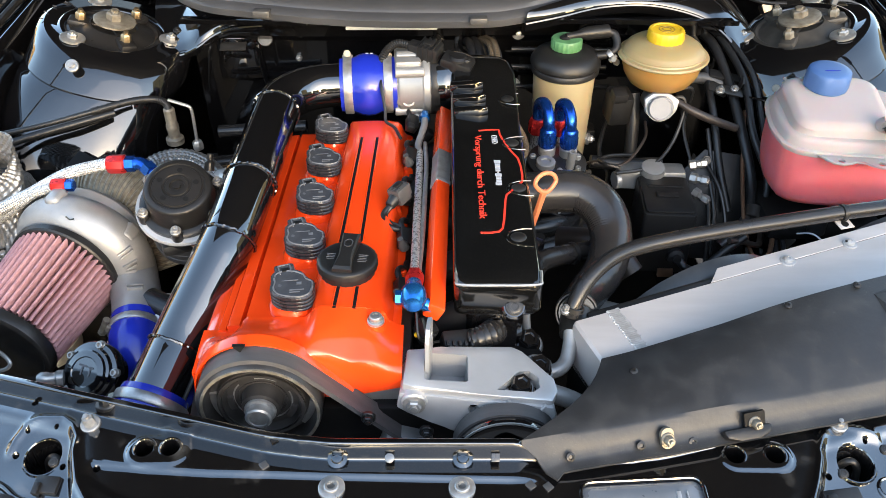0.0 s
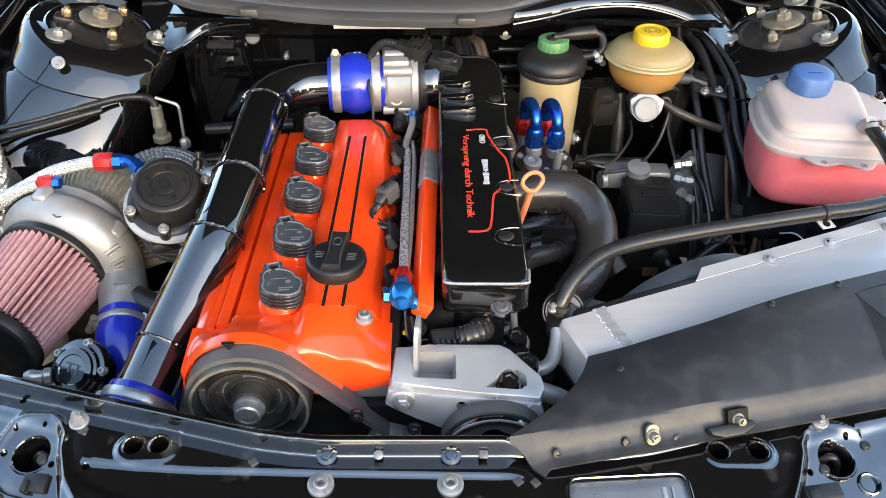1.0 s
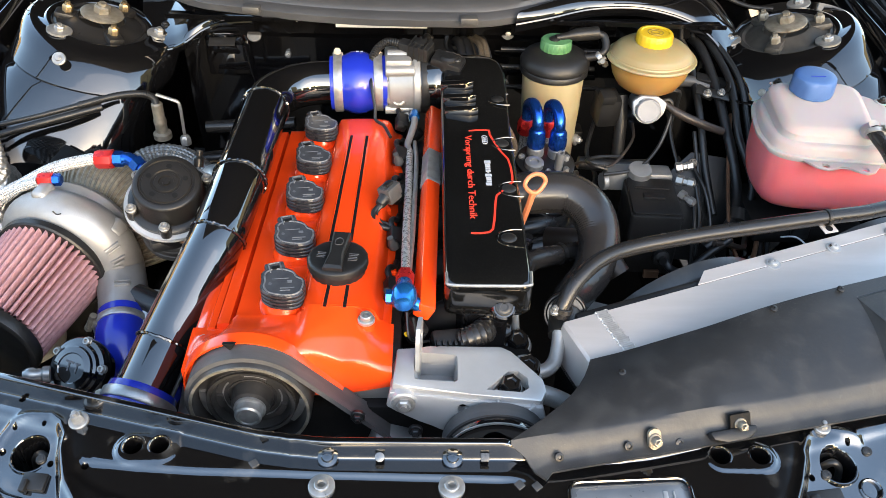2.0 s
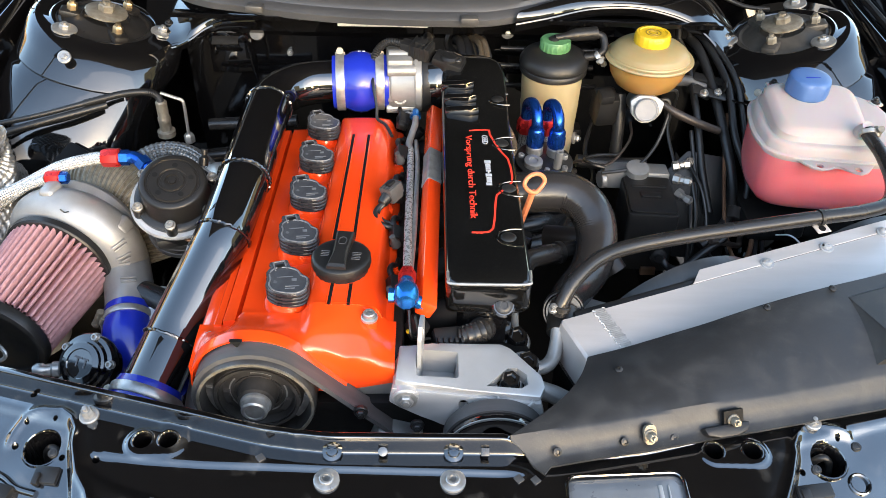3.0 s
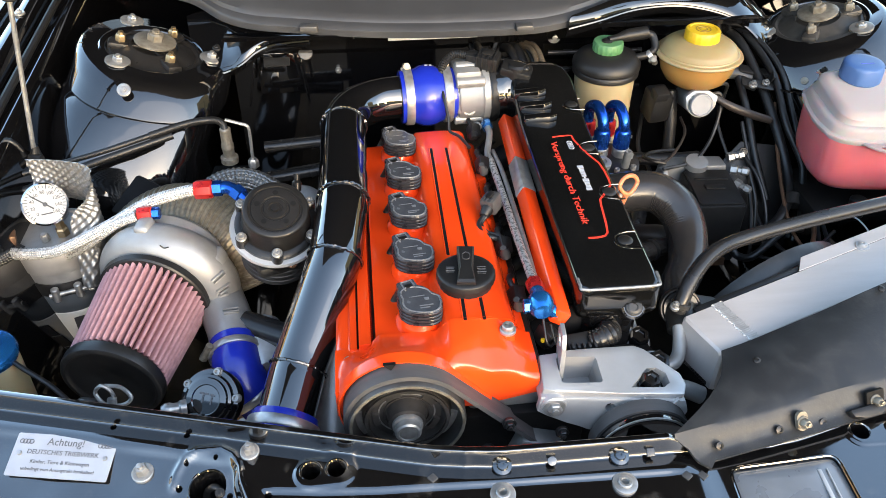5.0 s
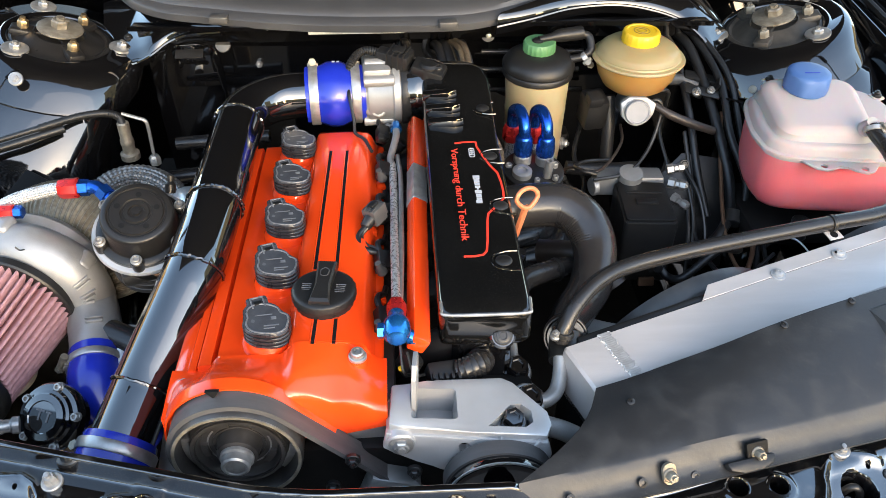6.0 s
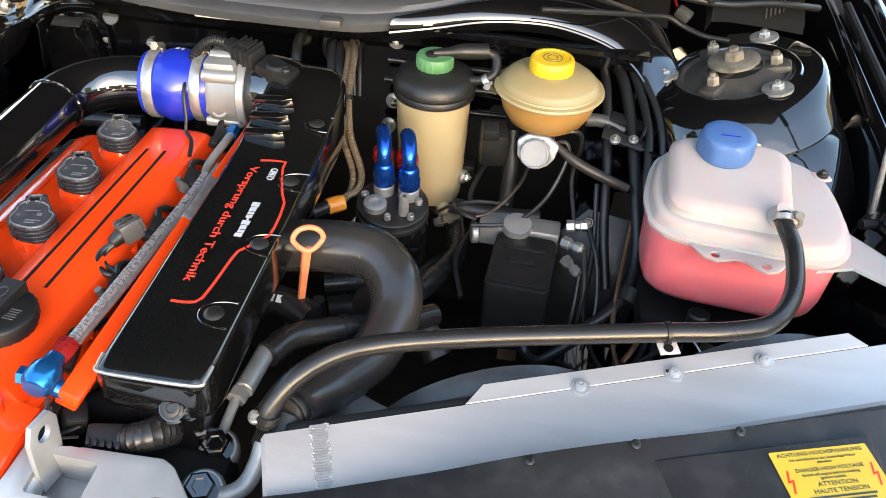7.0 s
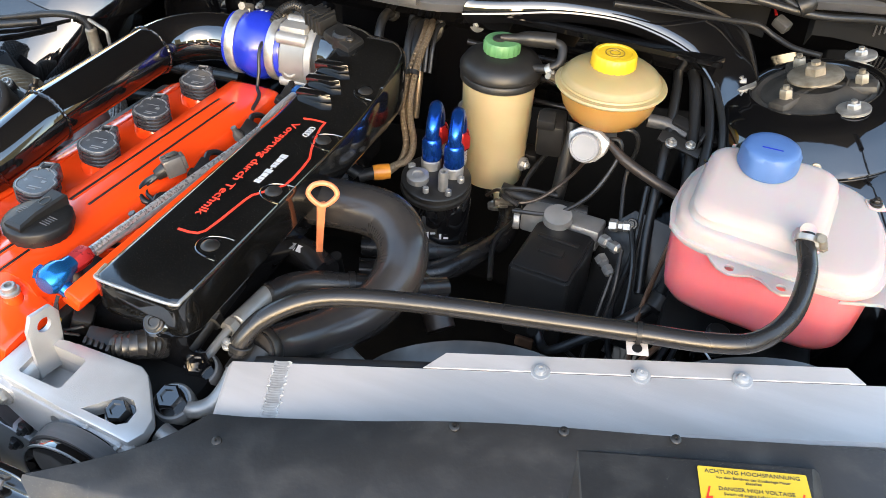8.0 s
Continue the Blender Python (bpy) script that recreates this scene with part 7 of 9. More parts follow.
sy = (Vector((0.114, 0.353, 0.776)) - Vector((0.099, 0.364, 0.690))).normalized()
sz = Vector((0.62, -0.70, 0.35))
sz = (sz - sy * sz.dot(sy)).normalized()
SMX = Matrix.Translation((0.1145, 0.3530, 0.780)) @ Matrix((sy.cross(sz), sy, sz)).transposed().to_4x4()
bm = bm_new()
prism(bm, [(-0.0045, 0), (0.0045, 0), (0.0036, -0.030), (0.0034, -0.095), (-0.0034, -0.095), (-0.0036, -0.030)], -0.0022, 0.0022, SMX, bev=0.0008)
part("stem", bm, TAN, dip)
bm = bm_new()
tube(bm, [(0.117, 0.37, 0.70), (0.115, 0.38, 0.66), (0.11, 0.40, 0.58)], 0.006, 10)
part("guide_tube", bm, MATTE, dip)

# ---- power steering reservoir ----
ps = thing("power_steering_reservoir", (0.183, 0.70, 0.62), "yellowed cream reservoir with black lid and green cap", "fluid reservoir")
px, py = 0.1800, 0.6995
bm = bm_new()
lathe(bm, (px + 0.001, py - 0.004, 0.617), (-0.01, 0.02, 1), [(0, 0), (0.032, 0.0), (0.039, 0.004), (0.0410, 0.010), (0.0432, 0.05), (0.0436, 0.053), (0.0432, 0.056), (0.0452, 0.095), (0.0456, 0.098), (0.0452, 0.101), (0.0472, 0.156), (0, 0.156)], 44)
part("reservoir_body", bm, CREAM, ps)
bm = bm_new()
lathe(bm, (px, py, 0.767), (0, 0, 1), [(0, 0), (0.0495, 0), (0.0515, 0.002), (0.0515, 0.008), (0.0500, 0.010), (0.0525, 0.013), (0.0525, 0.019), (0.0490, 0.024), (0.0465, 0.028), (0.0350, 0.034), (0.026, 0.036), (0, 0.036)], 44)
part("lid", bm, PLASTIC, ps)
bm = bm_new()
lathe(bm, (px - 0.001, py, 0.8035), (0, 0, 1), [(0, 0), (0.0225, 0), (0.0230, 0.001), (0.0230, 0.013), (0.0215, 0.0152), (0.015, 0.016), (0, 0.016)], 60, wobble=lambda a, h: 1 + (0.022 * (1 if math.cos(20 * a) > 0 else -1) if h < 0.0140 else 0))
part("green_cap", bm, GREENCAP, ps, "ribbed green screw cap")
bm = bm_new()
tube(bm, [(px - 0.003, py - 0.003, 0.8215), (px + 0.015, py + 0.003, 0.8220), (px + 0.030, py + 0.008, 0.8225), (px + 0.062, py + 0.016, 0.8225)], [0.005, 0.006, 0.0095, 0.0100], 16)
lathe(bm, (px - 0.004, py - 0.003, 0.817), (0, 0, 1), [(0, 0), (0.0085, 0), (0.0085, 0.004), (0.006, 0.006), (0, 0.006)], 18)
part("vent_elbow", bm, PLASTIC, ps)
bm = bm_new()
tube(bm, [(px + 0.060, py + 0.014, 0.822), (px + 0.072, py + 0.012, 0.818), (px + 0.074, py + 0.0, 0.804), (px + 0.062, py - 0.006, 0.796), (px + 0.044, py - 0.006, 0.792)], 0.0058, 12)
part("vent_hose", bm, RUBBER, ps)
clamp(ps, (px + 0.065, py - 0.007, 0.795), (0.7, 0.1, 0.6), 0.0062, 0.008, ZINC, True, (1, -0.5, 0))
bm = bm_new()
tube(bm, [(px + 0.02, py - 0.030, 0.622), (px + 0.026, py - 0.038, 0.612), (px + 0.030, py - 0.045, 0.60)], 0.009, 14)
part("outlet", bm, CREAM, ps)
bm = bm_new()
tube(bm, [(px + 0.010, py - 0.018, 0.612), (px + 0.036, py - 0.036, 0.604), (0.228, 0.640, 0.597), (0.230, 0.595, 0.592), (0.200, 0.520, 0.600), (0.170, 0.484, 0.602), (0.10, 0.45, 0.61)], 0.0150, 20, n=8)
tube(bm, [(0.215, 0.600, 0.575), (0.200, 0.555, 0.590), (0.172, 0.520, 0.610), (0.140, 0.498, 0.620), (0.09, 0.48, 0.62)], 0.0140, 18, n=8)
part("outlet_hose", bm, HOSE, ps)
clamp(ps, (px + 0.030, py - 0.046, 0.604), (0.3, -0.6, -0.6), 0.0148, 0.009, ZINC, True, (0.4, -0.5, 0.7))
bolt(ps, (px + 0.046, py - 0.012, 0.655), (0.9, -0.4, 0.1), 0.006, 0.008, ZINC, 1.6)
bm = bm_new()
box(bm, (px + 0.035, py + 0.02, 0.65), (0.05, 0.03, 0.02), bev=0.004)
part("holder", bm, MATTE, ps)

# ---- brake reservoir and master cylinder ----
brake = thing("brake_fluid_reservoir", (0.322, 0.687, 0.72), "round amber brake fluid reservoir with yellow cap", "fluid reservoir")
bx, by = 0.3215, 0.688
bm = bm_new()
lathe(bm, (bx, by, 0.746), (0, 0, 1), [(0, 0), (0.022, 0), (0.035, 0.004), (0.047, 0.013), (0.0550, 0.027), (0.0580, 0.038), (0.0585, 0.050), (0, 0.050)], 48)
part("fluid_bowl", bm, AMBER, brake, "amber lower bowl filled with fluid")
bm = bm_new()
lathe(bm, (bx, by, 0.7955), (0, 0, 1), [(0, 0), (0.0595, 0), (0.0655, 0.0010), (0.0670, 0.0030), (0.0655, 0.0055), (0.0612, 0.0068), (0.0604, 0.0088), (0.0582, 0.0100), (0.0560, 0.0150), (0.0535, 0.0172), (0.0480, 0.0212), (0.036, 0.0255), (0.027, 0.0270), (0, 0.027)], 52)
part("domed_top", bm, HAZE, brake, "hazy translucent domed top")
bm = bm_new()
lathe(bm, (bx - 0.001, by - 0.001, 0.8195), (0, 0, 1), [(0, 0), (0.0262, 0), (0.0268, 0.0012), (0.0262, 0.016), (0.0245, 0.0185), (0.0205, 0.019), (0.0195, 0.0178), (0, 0.0178)], 64, wobble=lambda a, h: 1 + (0.016 * (1 if math.cos(22 * a) > 0 else -1) if 0.001 < h < 0.0165 else 0))
cap_y = part("yellow_cap", bm, YELLOWCAP, brake, "ribbed yellow screw cap")
bm = bm_new()
for r in (0.0055, 0.0105):
    lathe(bm, (bx - 0.001, by - 0.001, 0.8373), (0, 0, 1), [(r, 0), (r, 0.0005), (r + 0.0011, 0.0005), (r + 0.0011, 0)], 28)
part("moulded_symbol", bm, BRASS, cap_y)
bm = bm_new()
tube(bm, [(bx + 0.05, by + 0.01, 0.755), (bx + 0.075, by + 0.015, 0.752), (bx + 0.10, by + 0.01, 0.745)], 0.0085, 14)
part("side_hose", bm, GREYPLASTIC, brake, "grey hose")

master = thing("master_cylinder", (0.315, 0.65, 0.69), "silver brake master cylinder with white end plug", "brake cylinder")
ma = Vector((-0.08, -0.93, 0.30)).normalized()
mc = Vector((0.3145, 0.628, 0.741))
bm = bm_new()
lathe(bm, mc - ma * 0.085, ma, [(0, 0), (0.017, 0), (0.018, 0.05), (0.019, 0.070), (0.020, 0.084), (0, 0.084)], 30)
part("cylinder_body", bm, CAST, master)
bm = bm_new()
prism(bm, [(-0.024, 0.012), (-0.012, 0.021), (0.012, 0.021), (0.027, 0.012), (0.024, -0.004), (0.015, -0.016), (-0.008, -0.018), (-0.021, -0.008)], -0.014, 0.0, basis(mc - ma * 0.001, ma), bev=0.003)
part("end_flange", bm, SILVER, master)
bm = bm_new()
lathe(bm, mc, ma, [(0, 0), (0.0175, 0), (0.0180, 0.002), (0.0180, 0.006), (0.0165, 0.008), (0.0150, 0.008), (0.0145, 0.0068), (0, 0.0068)], 36)
part("white_plug", bm, WHITE, master, "white round end plug")
bm = bm_new()
tube(bm, [(0.338, 0.640, 0.748), (0.365, 0.628, 0.735), (0.400, 0.622, 0.722), (0.430, 0.62, 0.712)], [0.004, 0.0065, 0.0065, 0.006], 12)
part("sensor_cable", bm, BRONZEHOSE, master)
for pts in (((0.325, 0.66, 0.748), (0.350, 0.655, 0.760), (0.366, 0.66, 0.755), (0.370, 0.67, 0.73), (0.365, 0.66, 0.69), (0.375, 0.62, 0.65)),
            ((0.330, 0.65, 0.742), (0.350, 0.648, 0.748), (0.354, 0.64, 0.73), (0.335, 0.61, 0.69), (0.30, 0.58, 0.67), (0.25, 0.57, 0.665)),
            ((0.255, 0.575, 0.672), (0.235, 0.58, 0.675), (0.228, 0.60, 0.67), (0.25, 0.62, 0.665), (0.29, 0.63, 0.66))):
    bm = bm_new()
    tube(bm, pts, 0.0028, 8)
    part("brake_pipe", bm, DARKSTEEL, master)
bm = bm_new()
box(bm, (0.262, 0.672, 0.722), (0.035, 0.040, 0.05), (10, 0, 10), bev=0.006)
box(bm, (0.258, 0.655, 0.748), (0.022, 0.022, 0.016), (14, 0, 10), bev=0.003)
part("valve_plug", bm, PLASTIC, master)
bm = bm_new()
tube(bm, [(0.285, 0.68, 0.74), (0.287, 0.665, 0.70), (0.286, 0.65, 0.65), (0.28, 0.64, 0.60)], 0.0095, 14)
part("vacuum_hose", bm, RUBBER, master)
bm = bm_new()
tube(bm, [(0.22, 0.62, 0.655), (0.27, 0.62, 0.65), (0.33, 0.63, 0.645)], 0.010, 14)
part("cross_hose", bm, RUBBER, master)

# ---- oil filter housing with blue elbows ----
oilf = thing("oil_filter_housing", (0.155, 0.545, 0.55), "black oil filter under a round machined take-off plate", "oil filter")
oa = Vector((0.05, -0.12, 1)).normalized()
oc = Vector((0.1575, 0.548, 0.700))
bm = bm_new()
lathe(bm, oc - oa * 0.016, oa, [(0, 0), (0.0415, 0), (0.0430, 0.002), (0.0430, 0.007), (0.0400, 0.008), (0.0400, 0.012), (0.042, 0.013), (0.042, 0.0165), (0.040, 0.018), (0, 0.018)], 44)
part("sandwich_plate", bm, DARKSTEEL, oilf)
bm = bm_new()
lathe(bm, oc - oa * 0.13, oa, [(0, 0), (0.038, 0), (0.043, 0.004), (0.0435, 0.098), (0.041, 0.104), (0.038, 0.110), (0, 0.112)], 40)
part("filter_can", bm, PIPE, oilf)
FB = basis(oc - oa * 0.060 + Vector((0.0175, -0.0405, 0)), (0.40, -0.92, 0), (0, 0, 1))
bars([(-0.010, 0, 0.004, 0.010), (-0.003, 0.003, 0.006, 0.003), (0.006, -0.002, 0.003, 0.008), (0.013, -0.004, 0.006, 0.003)], FB, SILVERINK, oilf, "maker_mark")
for dx, dy, r, h, mat in ((-0.018, -0.014, 0.0135, 0.008, CAST), (0.016, -0.018, 0.006, 0.026, CAST), (0.030, 0.004, 0.0045, 0.006, ZINC), (-0.034, 0.004, 0.005, 0.006, ZINC), (0.0, -0.032, 0.004, 0.005, ZINC), (0.026, -0.026, 0.0042, 0.005, ZINC)):
    bm = bm_new()
    q = oc + Vector((dx, dy, 0.002))
    lathe(bm, q, oa, [(0, -0.002), (r, -0.002), (r, h * 0.85), (r * 0.85, h), (r * 0.5, h), (r * 0.45, h * 0.7), (0, h * 0.7)], 20 if r > 0.005 else 8)
    part("plate_stud", bm, mat, oilf)
for k, (x, y) in enumerate(((0.1440, 0.564), (0.1740, 0.561))):
    elbow = thing("hose_elbow", (x, y, 0.70), "blue anodised curved hose fitting with red collar behind", "hose fitting", "blue hose fittings")
    bm = bm_new()
    lathe(bm, (x, y, 0.702), (0, 0, 1), [(0, 0), (0.0125, 0), (0.0125, 0.012), (0.0105, 0.014), (0, 0.014)], 24)
    part("silver_base", bm, CAST, elbow)
    bm = bm_new()
    lathe(bm, (x, y, 0.716), (0, 0, 1), [(0, 0), (0.0120, 0), (0.0130, 0.002), (0.0130, 0.014), (0.0118, 0.016), (0.0118, 0.024), (0.010, 0.027), (0, 0.027)], 6)
    lathe(bm, (x, y, 0.716), (0, 0, 1), [(0, 0), (0.0118, 0), (0.0118, 0.024), (0.0095, 0.028), (0, 0.028)], 28)
    part("swivel_nut", bm, BLUEANO, elbow)
    bm = bm_new()
    tx, ty = x - 0.010, y + 0.044
    tube(bm, [(x, y, 0.735), (x, y, 0.750), (x - 0.001, y + 0.006, 0.762), (x - 0.005, y + 0.022, 0.770), (tx, ty - 0.006, 0.762), (tx, ty, 0.748), (tx, ty, 0.733)], 0.0082, 20, n=8)
    part("bent_tube", bm, BLUEANO, elbow)
    bm = bm_new()
    lathe(bm, (tx, ty, 0.712), (0, 0, 1), [(0, 0), (0.012, 0), (0.0135, 0.004), (0.0135, 0.018), (0.011, 0.024), (0, 0.024)], 8)
    part("red_collar", bm, REDANO, elbow)
    bm = bm_new()
    tube(bm, [(tx, ty, 0.714), (tx, ty, 0.69), (tx - 0.01, ty - 0.01, 0.66), (tx - 0.03, ty - 0.03, 0.63)], 0.0095, 14)
    part("braided_hose", bm, BRAID, elbow)

lines = thing("oil_lines", (0.10, 0.53, 0.66), "bronze braided hoses with amber clamp beside the plenum", "hose")
bm = bm_new()
braid(bm, [(0.062, 0.755, 0.795), (0.074, 0.718, 0.799), (0.081, 0.657, 0.775), (0.092, 0.614, 0.745), (0.112, 0.582, 0.718), (0.114, 0.560, 0.706), (0.104, 0.545, 0.704), (0.096, 0.529, 0.703)], 0.0042)
part("braided_hose", bm, BRONZEBRAID, lines)
bm = bm_new()
braid(bm, [(0.054, 0.755, 0.793), (0.067, 0.715, 0.797), (0.073, 0.657, 0.772), (0.083, 0.614, 0.741), (0.102, 0.582, 0.714), (0.104, 0.560, 0.700), (0.096, 0.545, 0.692)], 0.0038)
part("braided_hose", bm, BRONZEBRAID, lines)
bm = bm_new()
lathe(bm, (0.078, 0.652, 0.770), (0.2, -0.6, -0.5), [(0.008, -0.003), (0.0095, -0.003), (0.0095, 0.003), (0.008, 0.003)], 18)
part("cable_tie", bm, PLASTIC, lines)
bm = bm_new()
lathe(bm, (0.0945, 0.527, 0.703), (-0.8, -0.6, 0.0), [(0.0062, -0.010), (0.009, -0.010), (0.0098, 0.0), (0.009, 0.010), (0.0062, 0.010)], 20)
part("amber_collar", bm, COLLAR, lines)
bm = bm_new()
tube(bm, [(0.088, 0.522, 0.703), (0.080, 0.517, 0.701), (0.072, 0.512, 0.699)], 0.0075, 14)
part("black_end", bm, RUBBER, lines)
bm = bm_new()
tube(bm, [(-0.014, 0.79, 0.778), (-0.013, 0.77, 0.786), (-0.010, 0.745, 0.782), (-0.006, 0.725, 0.76), (-0.004, 0.71, 0.72)], 0.0065, 14)
part("bulkhead_hose", bm, RUBBER, lines)
for k, (x, r, mat) in enumerate(((0.032, 0.0070, RUBBER), (0.043, 0.0078, RUBBER), (0.051, 0.0052, BRONZEBRAID))):
    bm = bm_new()
    tube(bm, [(x, 0.795, 0.770), (x + 0.002, 0.77, 0.782), (x + 0.006, 0.745, 0.786), (x + 0.013, 0.715, 0.770), (x + 0.018, 0.695, 0.735), (x + 0.02, 0.68, 0.69)], r, 14)
    part("bulkhead_hose", bm, mat, lines)
for k in range(3):
    bm = bm_new()
    tube(bm, [(0.058 + 0.008 * k, 0.765, 0.79), (0.060 + 0.008 * k, 0.74, 0.795), (0.066 + 0.008 * k, 0.71, 0.785), (0.072 + 0.007 * k, 0.69, 0.755)], 0.0030, 8)
    part("wire", bm, WIRE, lines)

# ---- brake control unit ----
abs_u = thing("brake_control_unit", (0.32, 0.50, 0.58), "black control unit with silver valve block and steel unions", "control unit")
AM = pose(0.3155, 0.5260, 0.6140, 0, 0, -4)
bm = bm_new()
prism(bm, rounded(0.074, 0.098, 0.006, 3), -0.06, 0.042, AM, bev=0.003)
part("black_housing", bm, PLASTIC, abs_u)
bm = bm_new()
prism(bm, rounded(0.068, 0.091, 0.005, 3), 0.042, 0.0455, AM, bev=0.0015)
box(bm, (0, -0.005, 0.047), (0.03, 0.012, 0.004), M=AM, bev=0.001)
box(bm, (0.0, 0.018, 0.0465), (0.050, 0.006, 0.003), M=AM, bev=0.001)
part("housing_lid", bm, PLASTIC, abs_u)
bm = bm_new()
box(bm, (0.308, 0.598, 0.643), (0.100, 0.036, 0.030), (-6, 0, -3), bev=0.004)
cyl(bm, (0.258, 0.580, 0.648), (0.250, 0.578, 0.648), 0.013, seg=20, bev=0.001)
part("valve_block", bm, CAST, abs_u)
bm = bm_new()
lathe(bm, (0.305, 0.578, 0.668), (0, -0.2, 1), [(0, -0.006), (0.018, -0.006), (0.017, 0.004), (0.010, 0.006), (0, 0.0065)], 24)
part("round_cover", bm, CAST, abs_u)
for x, y, z, d in ((0.365, 0.600, 0.660, (1, 0, 0.2)), (0.362, 0.575, 0.655, (1, -0.6, 0.1)), (0.366, 0.560, 0.640, (0.8, -0.9, -0.2))):
    bm = bm_new()
    lathe(bm, (x, y, z), d, [(0, 0), (0.0078, 0), (0.0078, 0.009), (0.0055, 0.011), (0.0055, 0.016), (0.007, 0.017), (0.007, 0.025), (0.004, 0.028), (0, 0.028)], 6)
    part("pipe_union", bm, ZINC, abs_u)
bm = bm_new()
tube(bm, [(0.325, 0.452, 0.60), (0.335, 0.44, 0.592), (0.350, 0.428, 0.60), (0.385, 0.44, 0.625), (0.41, 0.45, 0.64)], 0.0058, 10)
part("cable", bm, WIRE, abs_u)
bm = bm_new()
lathe(bm, (0.322, 0.458, 0.600), (0, -1, 0.2), [(0, 0), (0.012, 0), (0.012, 0.008), (0.007, 0.010), (0.006, 0.014), (0, 0.014)], 18)
part("cable_gland", bm, RUBBER, abs_u)
bm = bm_new()
box(bm, (0.312, 0.455, 0.572), (0.022, 0.006, 0.012), (-10, 0, 0), bev=0.001)
part("brown_connector", bm, COPPER, abs_u)
bm = bm_new()
prism(bm, [(-0.05, -0.10), (0.05, -0.10), (0.06, 0.02), (0.035, 0.06), (-0.02, 0.065), (-0.05, 0.03)], 0, 0.004, basis((0.405, 0.585, 0.62), (-0.1, -0.75, 0.45), (0, 0, 1)), bev=0.0012)
part("carrier_plate", bm, PLASTIC, abs_u)
bolt(abs_u, (0.390, 0.602, 0.668), (-0.1, -0.75, 0.45), 0.005, 0.004, DARKSTEEL, 1.4)
for pts in (((0.39, 0.60, 0.664), (0.405, 0.56, 0.640), (0.41, 0.52, 0.60), (0.40, 0.49, 0.56)), ((0.388, 0.565, 0.655), (0.392, 0.53, 0.62), (0.388, 0.50, 0.57)), ((0.385, 0.545, 0.635), (0.382, 0.51, 0.60), (0.378, 0.48, 0.55))):
    bm = bm_new()
    tube(bm, pts, 0.003, 8)
    part("brake_pipe", bm, DARKSTEEL, abs_u)

# ---- wiring and hoses along the left tower ----
harness = thing("wiring_harness", (0.44, 0.60, 0.60), "black wiring harness and hoses hanging beside the tower", "wiring")
for pts, r, mat in ((((0.40, 0.80, 0.79), (0.415, 0.75, 0.785), (0.430, 0.69, 0.750), (0.442, 0.62, 0.70), (0.450, 0.57, 0.655), (0.442, 0.53, 0.63), (0.42, 0.50, 0.615), (0.39, 0.48, 0.60)), 0.0075, WIRE),
                    (((0.405, 0.81, 0.80), (0.425, 0.76, 0.795), (0.447, 0.68, 0.762), (0.452, 0.61, 0.71), (0.470, 0.56, 0.66), (0.455, 0.52, 0.62)), 0.0055, WIRE),
                    (((0.41, 0.80, 0.805), (0.43, 0.76, 0.80), (0.460, 0.69, 0.768), (0.470, 0.63, 0.715), (0.474, 0.57, 0.66), (0.468, 0.53, 0.63)), 0.0045, WIRE),
                    (((0.385, 0.80, 0.79), (0.395, 0.74, 0.775), (0.404, 0.66, 0.72), (0.41, 0.60, 0.66), (0.42, 0.55, 0.61)), 0.006, WIRE),
                    (((0.47, 0.54, 0.62), (0.455, 0.50, 0.60), (0.44, 0.47, 0.61), (0.41, 0.45, 0.63), (0.385, 0.44, 0.64)), 0.0042, BRONZEHOSE),
                    (((0.475, 0.52, 0.63), (0.465, 0.47, 0.61), (0.45, 0.43, 0.605), (0.43, 0.40, 0.60)), 0.004, WIRE),
                    (((0.48, 0.52, 0.63), (0.475, 0.47, 0.612), (0.465, 0.43, 0.608), (0.45, 0.39, 0.605)), 0.0032, WIRE),
                    (((0.47, 0.50, 0.62), (0.452, 0.455, 0.615), (0.438, 0.43, 0.61)), 0.0035, COPPER),
                    (((0.49, 0.47, 0.63), (0.505, 0.455, 0.64), (0.52, 0.44, 0.63), (0.522, 0.42, 0.62)), 0.0012, SILVERINK)):
    bm = bm_new()
    tube(bm, pts, r, 10)
    part("cable", bm, mat, harness)
bm = bm_new()
box(bm, (0.435, 0.70, 0.752), (0.070, 0.018, 0.012), (15, 8, -12), bev=0.003)
box(bm, (0.415, 0.69, 0.742), (0.03, 0.02, 0.012), (15, 20, -12), bev=0.003)
part("cable_clip", bm, PLASTIC, harness)
bm = bm_new()
cyl(bm, (0.448, 0.53, 0.632), (0.442, 0.515, 0.622), 0.0135, seg=18, bev=0.001)
part("clamp_ring", bm, DARKSTEEL, harness)
bm = bm_new()
tube(bm, [(0.10, 0.80, 0.868), (0.20, 0.815, 0.874), (0.30, 0.835, 0.880), (0.38, 0.838, 0.880), (0.46, 0.835, 0.872), (0.53, 0.85, 0.860), (0.60, 0.89, 0.852), (0.68, 0.95, 0.83)], 0.0050, 10)
part("cable", bm, WIRE, harness)
bm = bm_new()
tube(bm, [(0.42, 0.95, 0.885), (0.45, 0.89, 0.886), (0.48, 0.855, 0.876), (0.505, 0.845, 0.868)], 0.005, 10)
lathe(bm, (0.505, 0.845, 0.868), (0.8, 0.3, 0.5), [(0, 0), (0.012, 0), (0.012, 0.014), (0.008, 0.02), (0, 0.02)], 14)
part("scuttle_plug", bm, PLASTIC, harness)

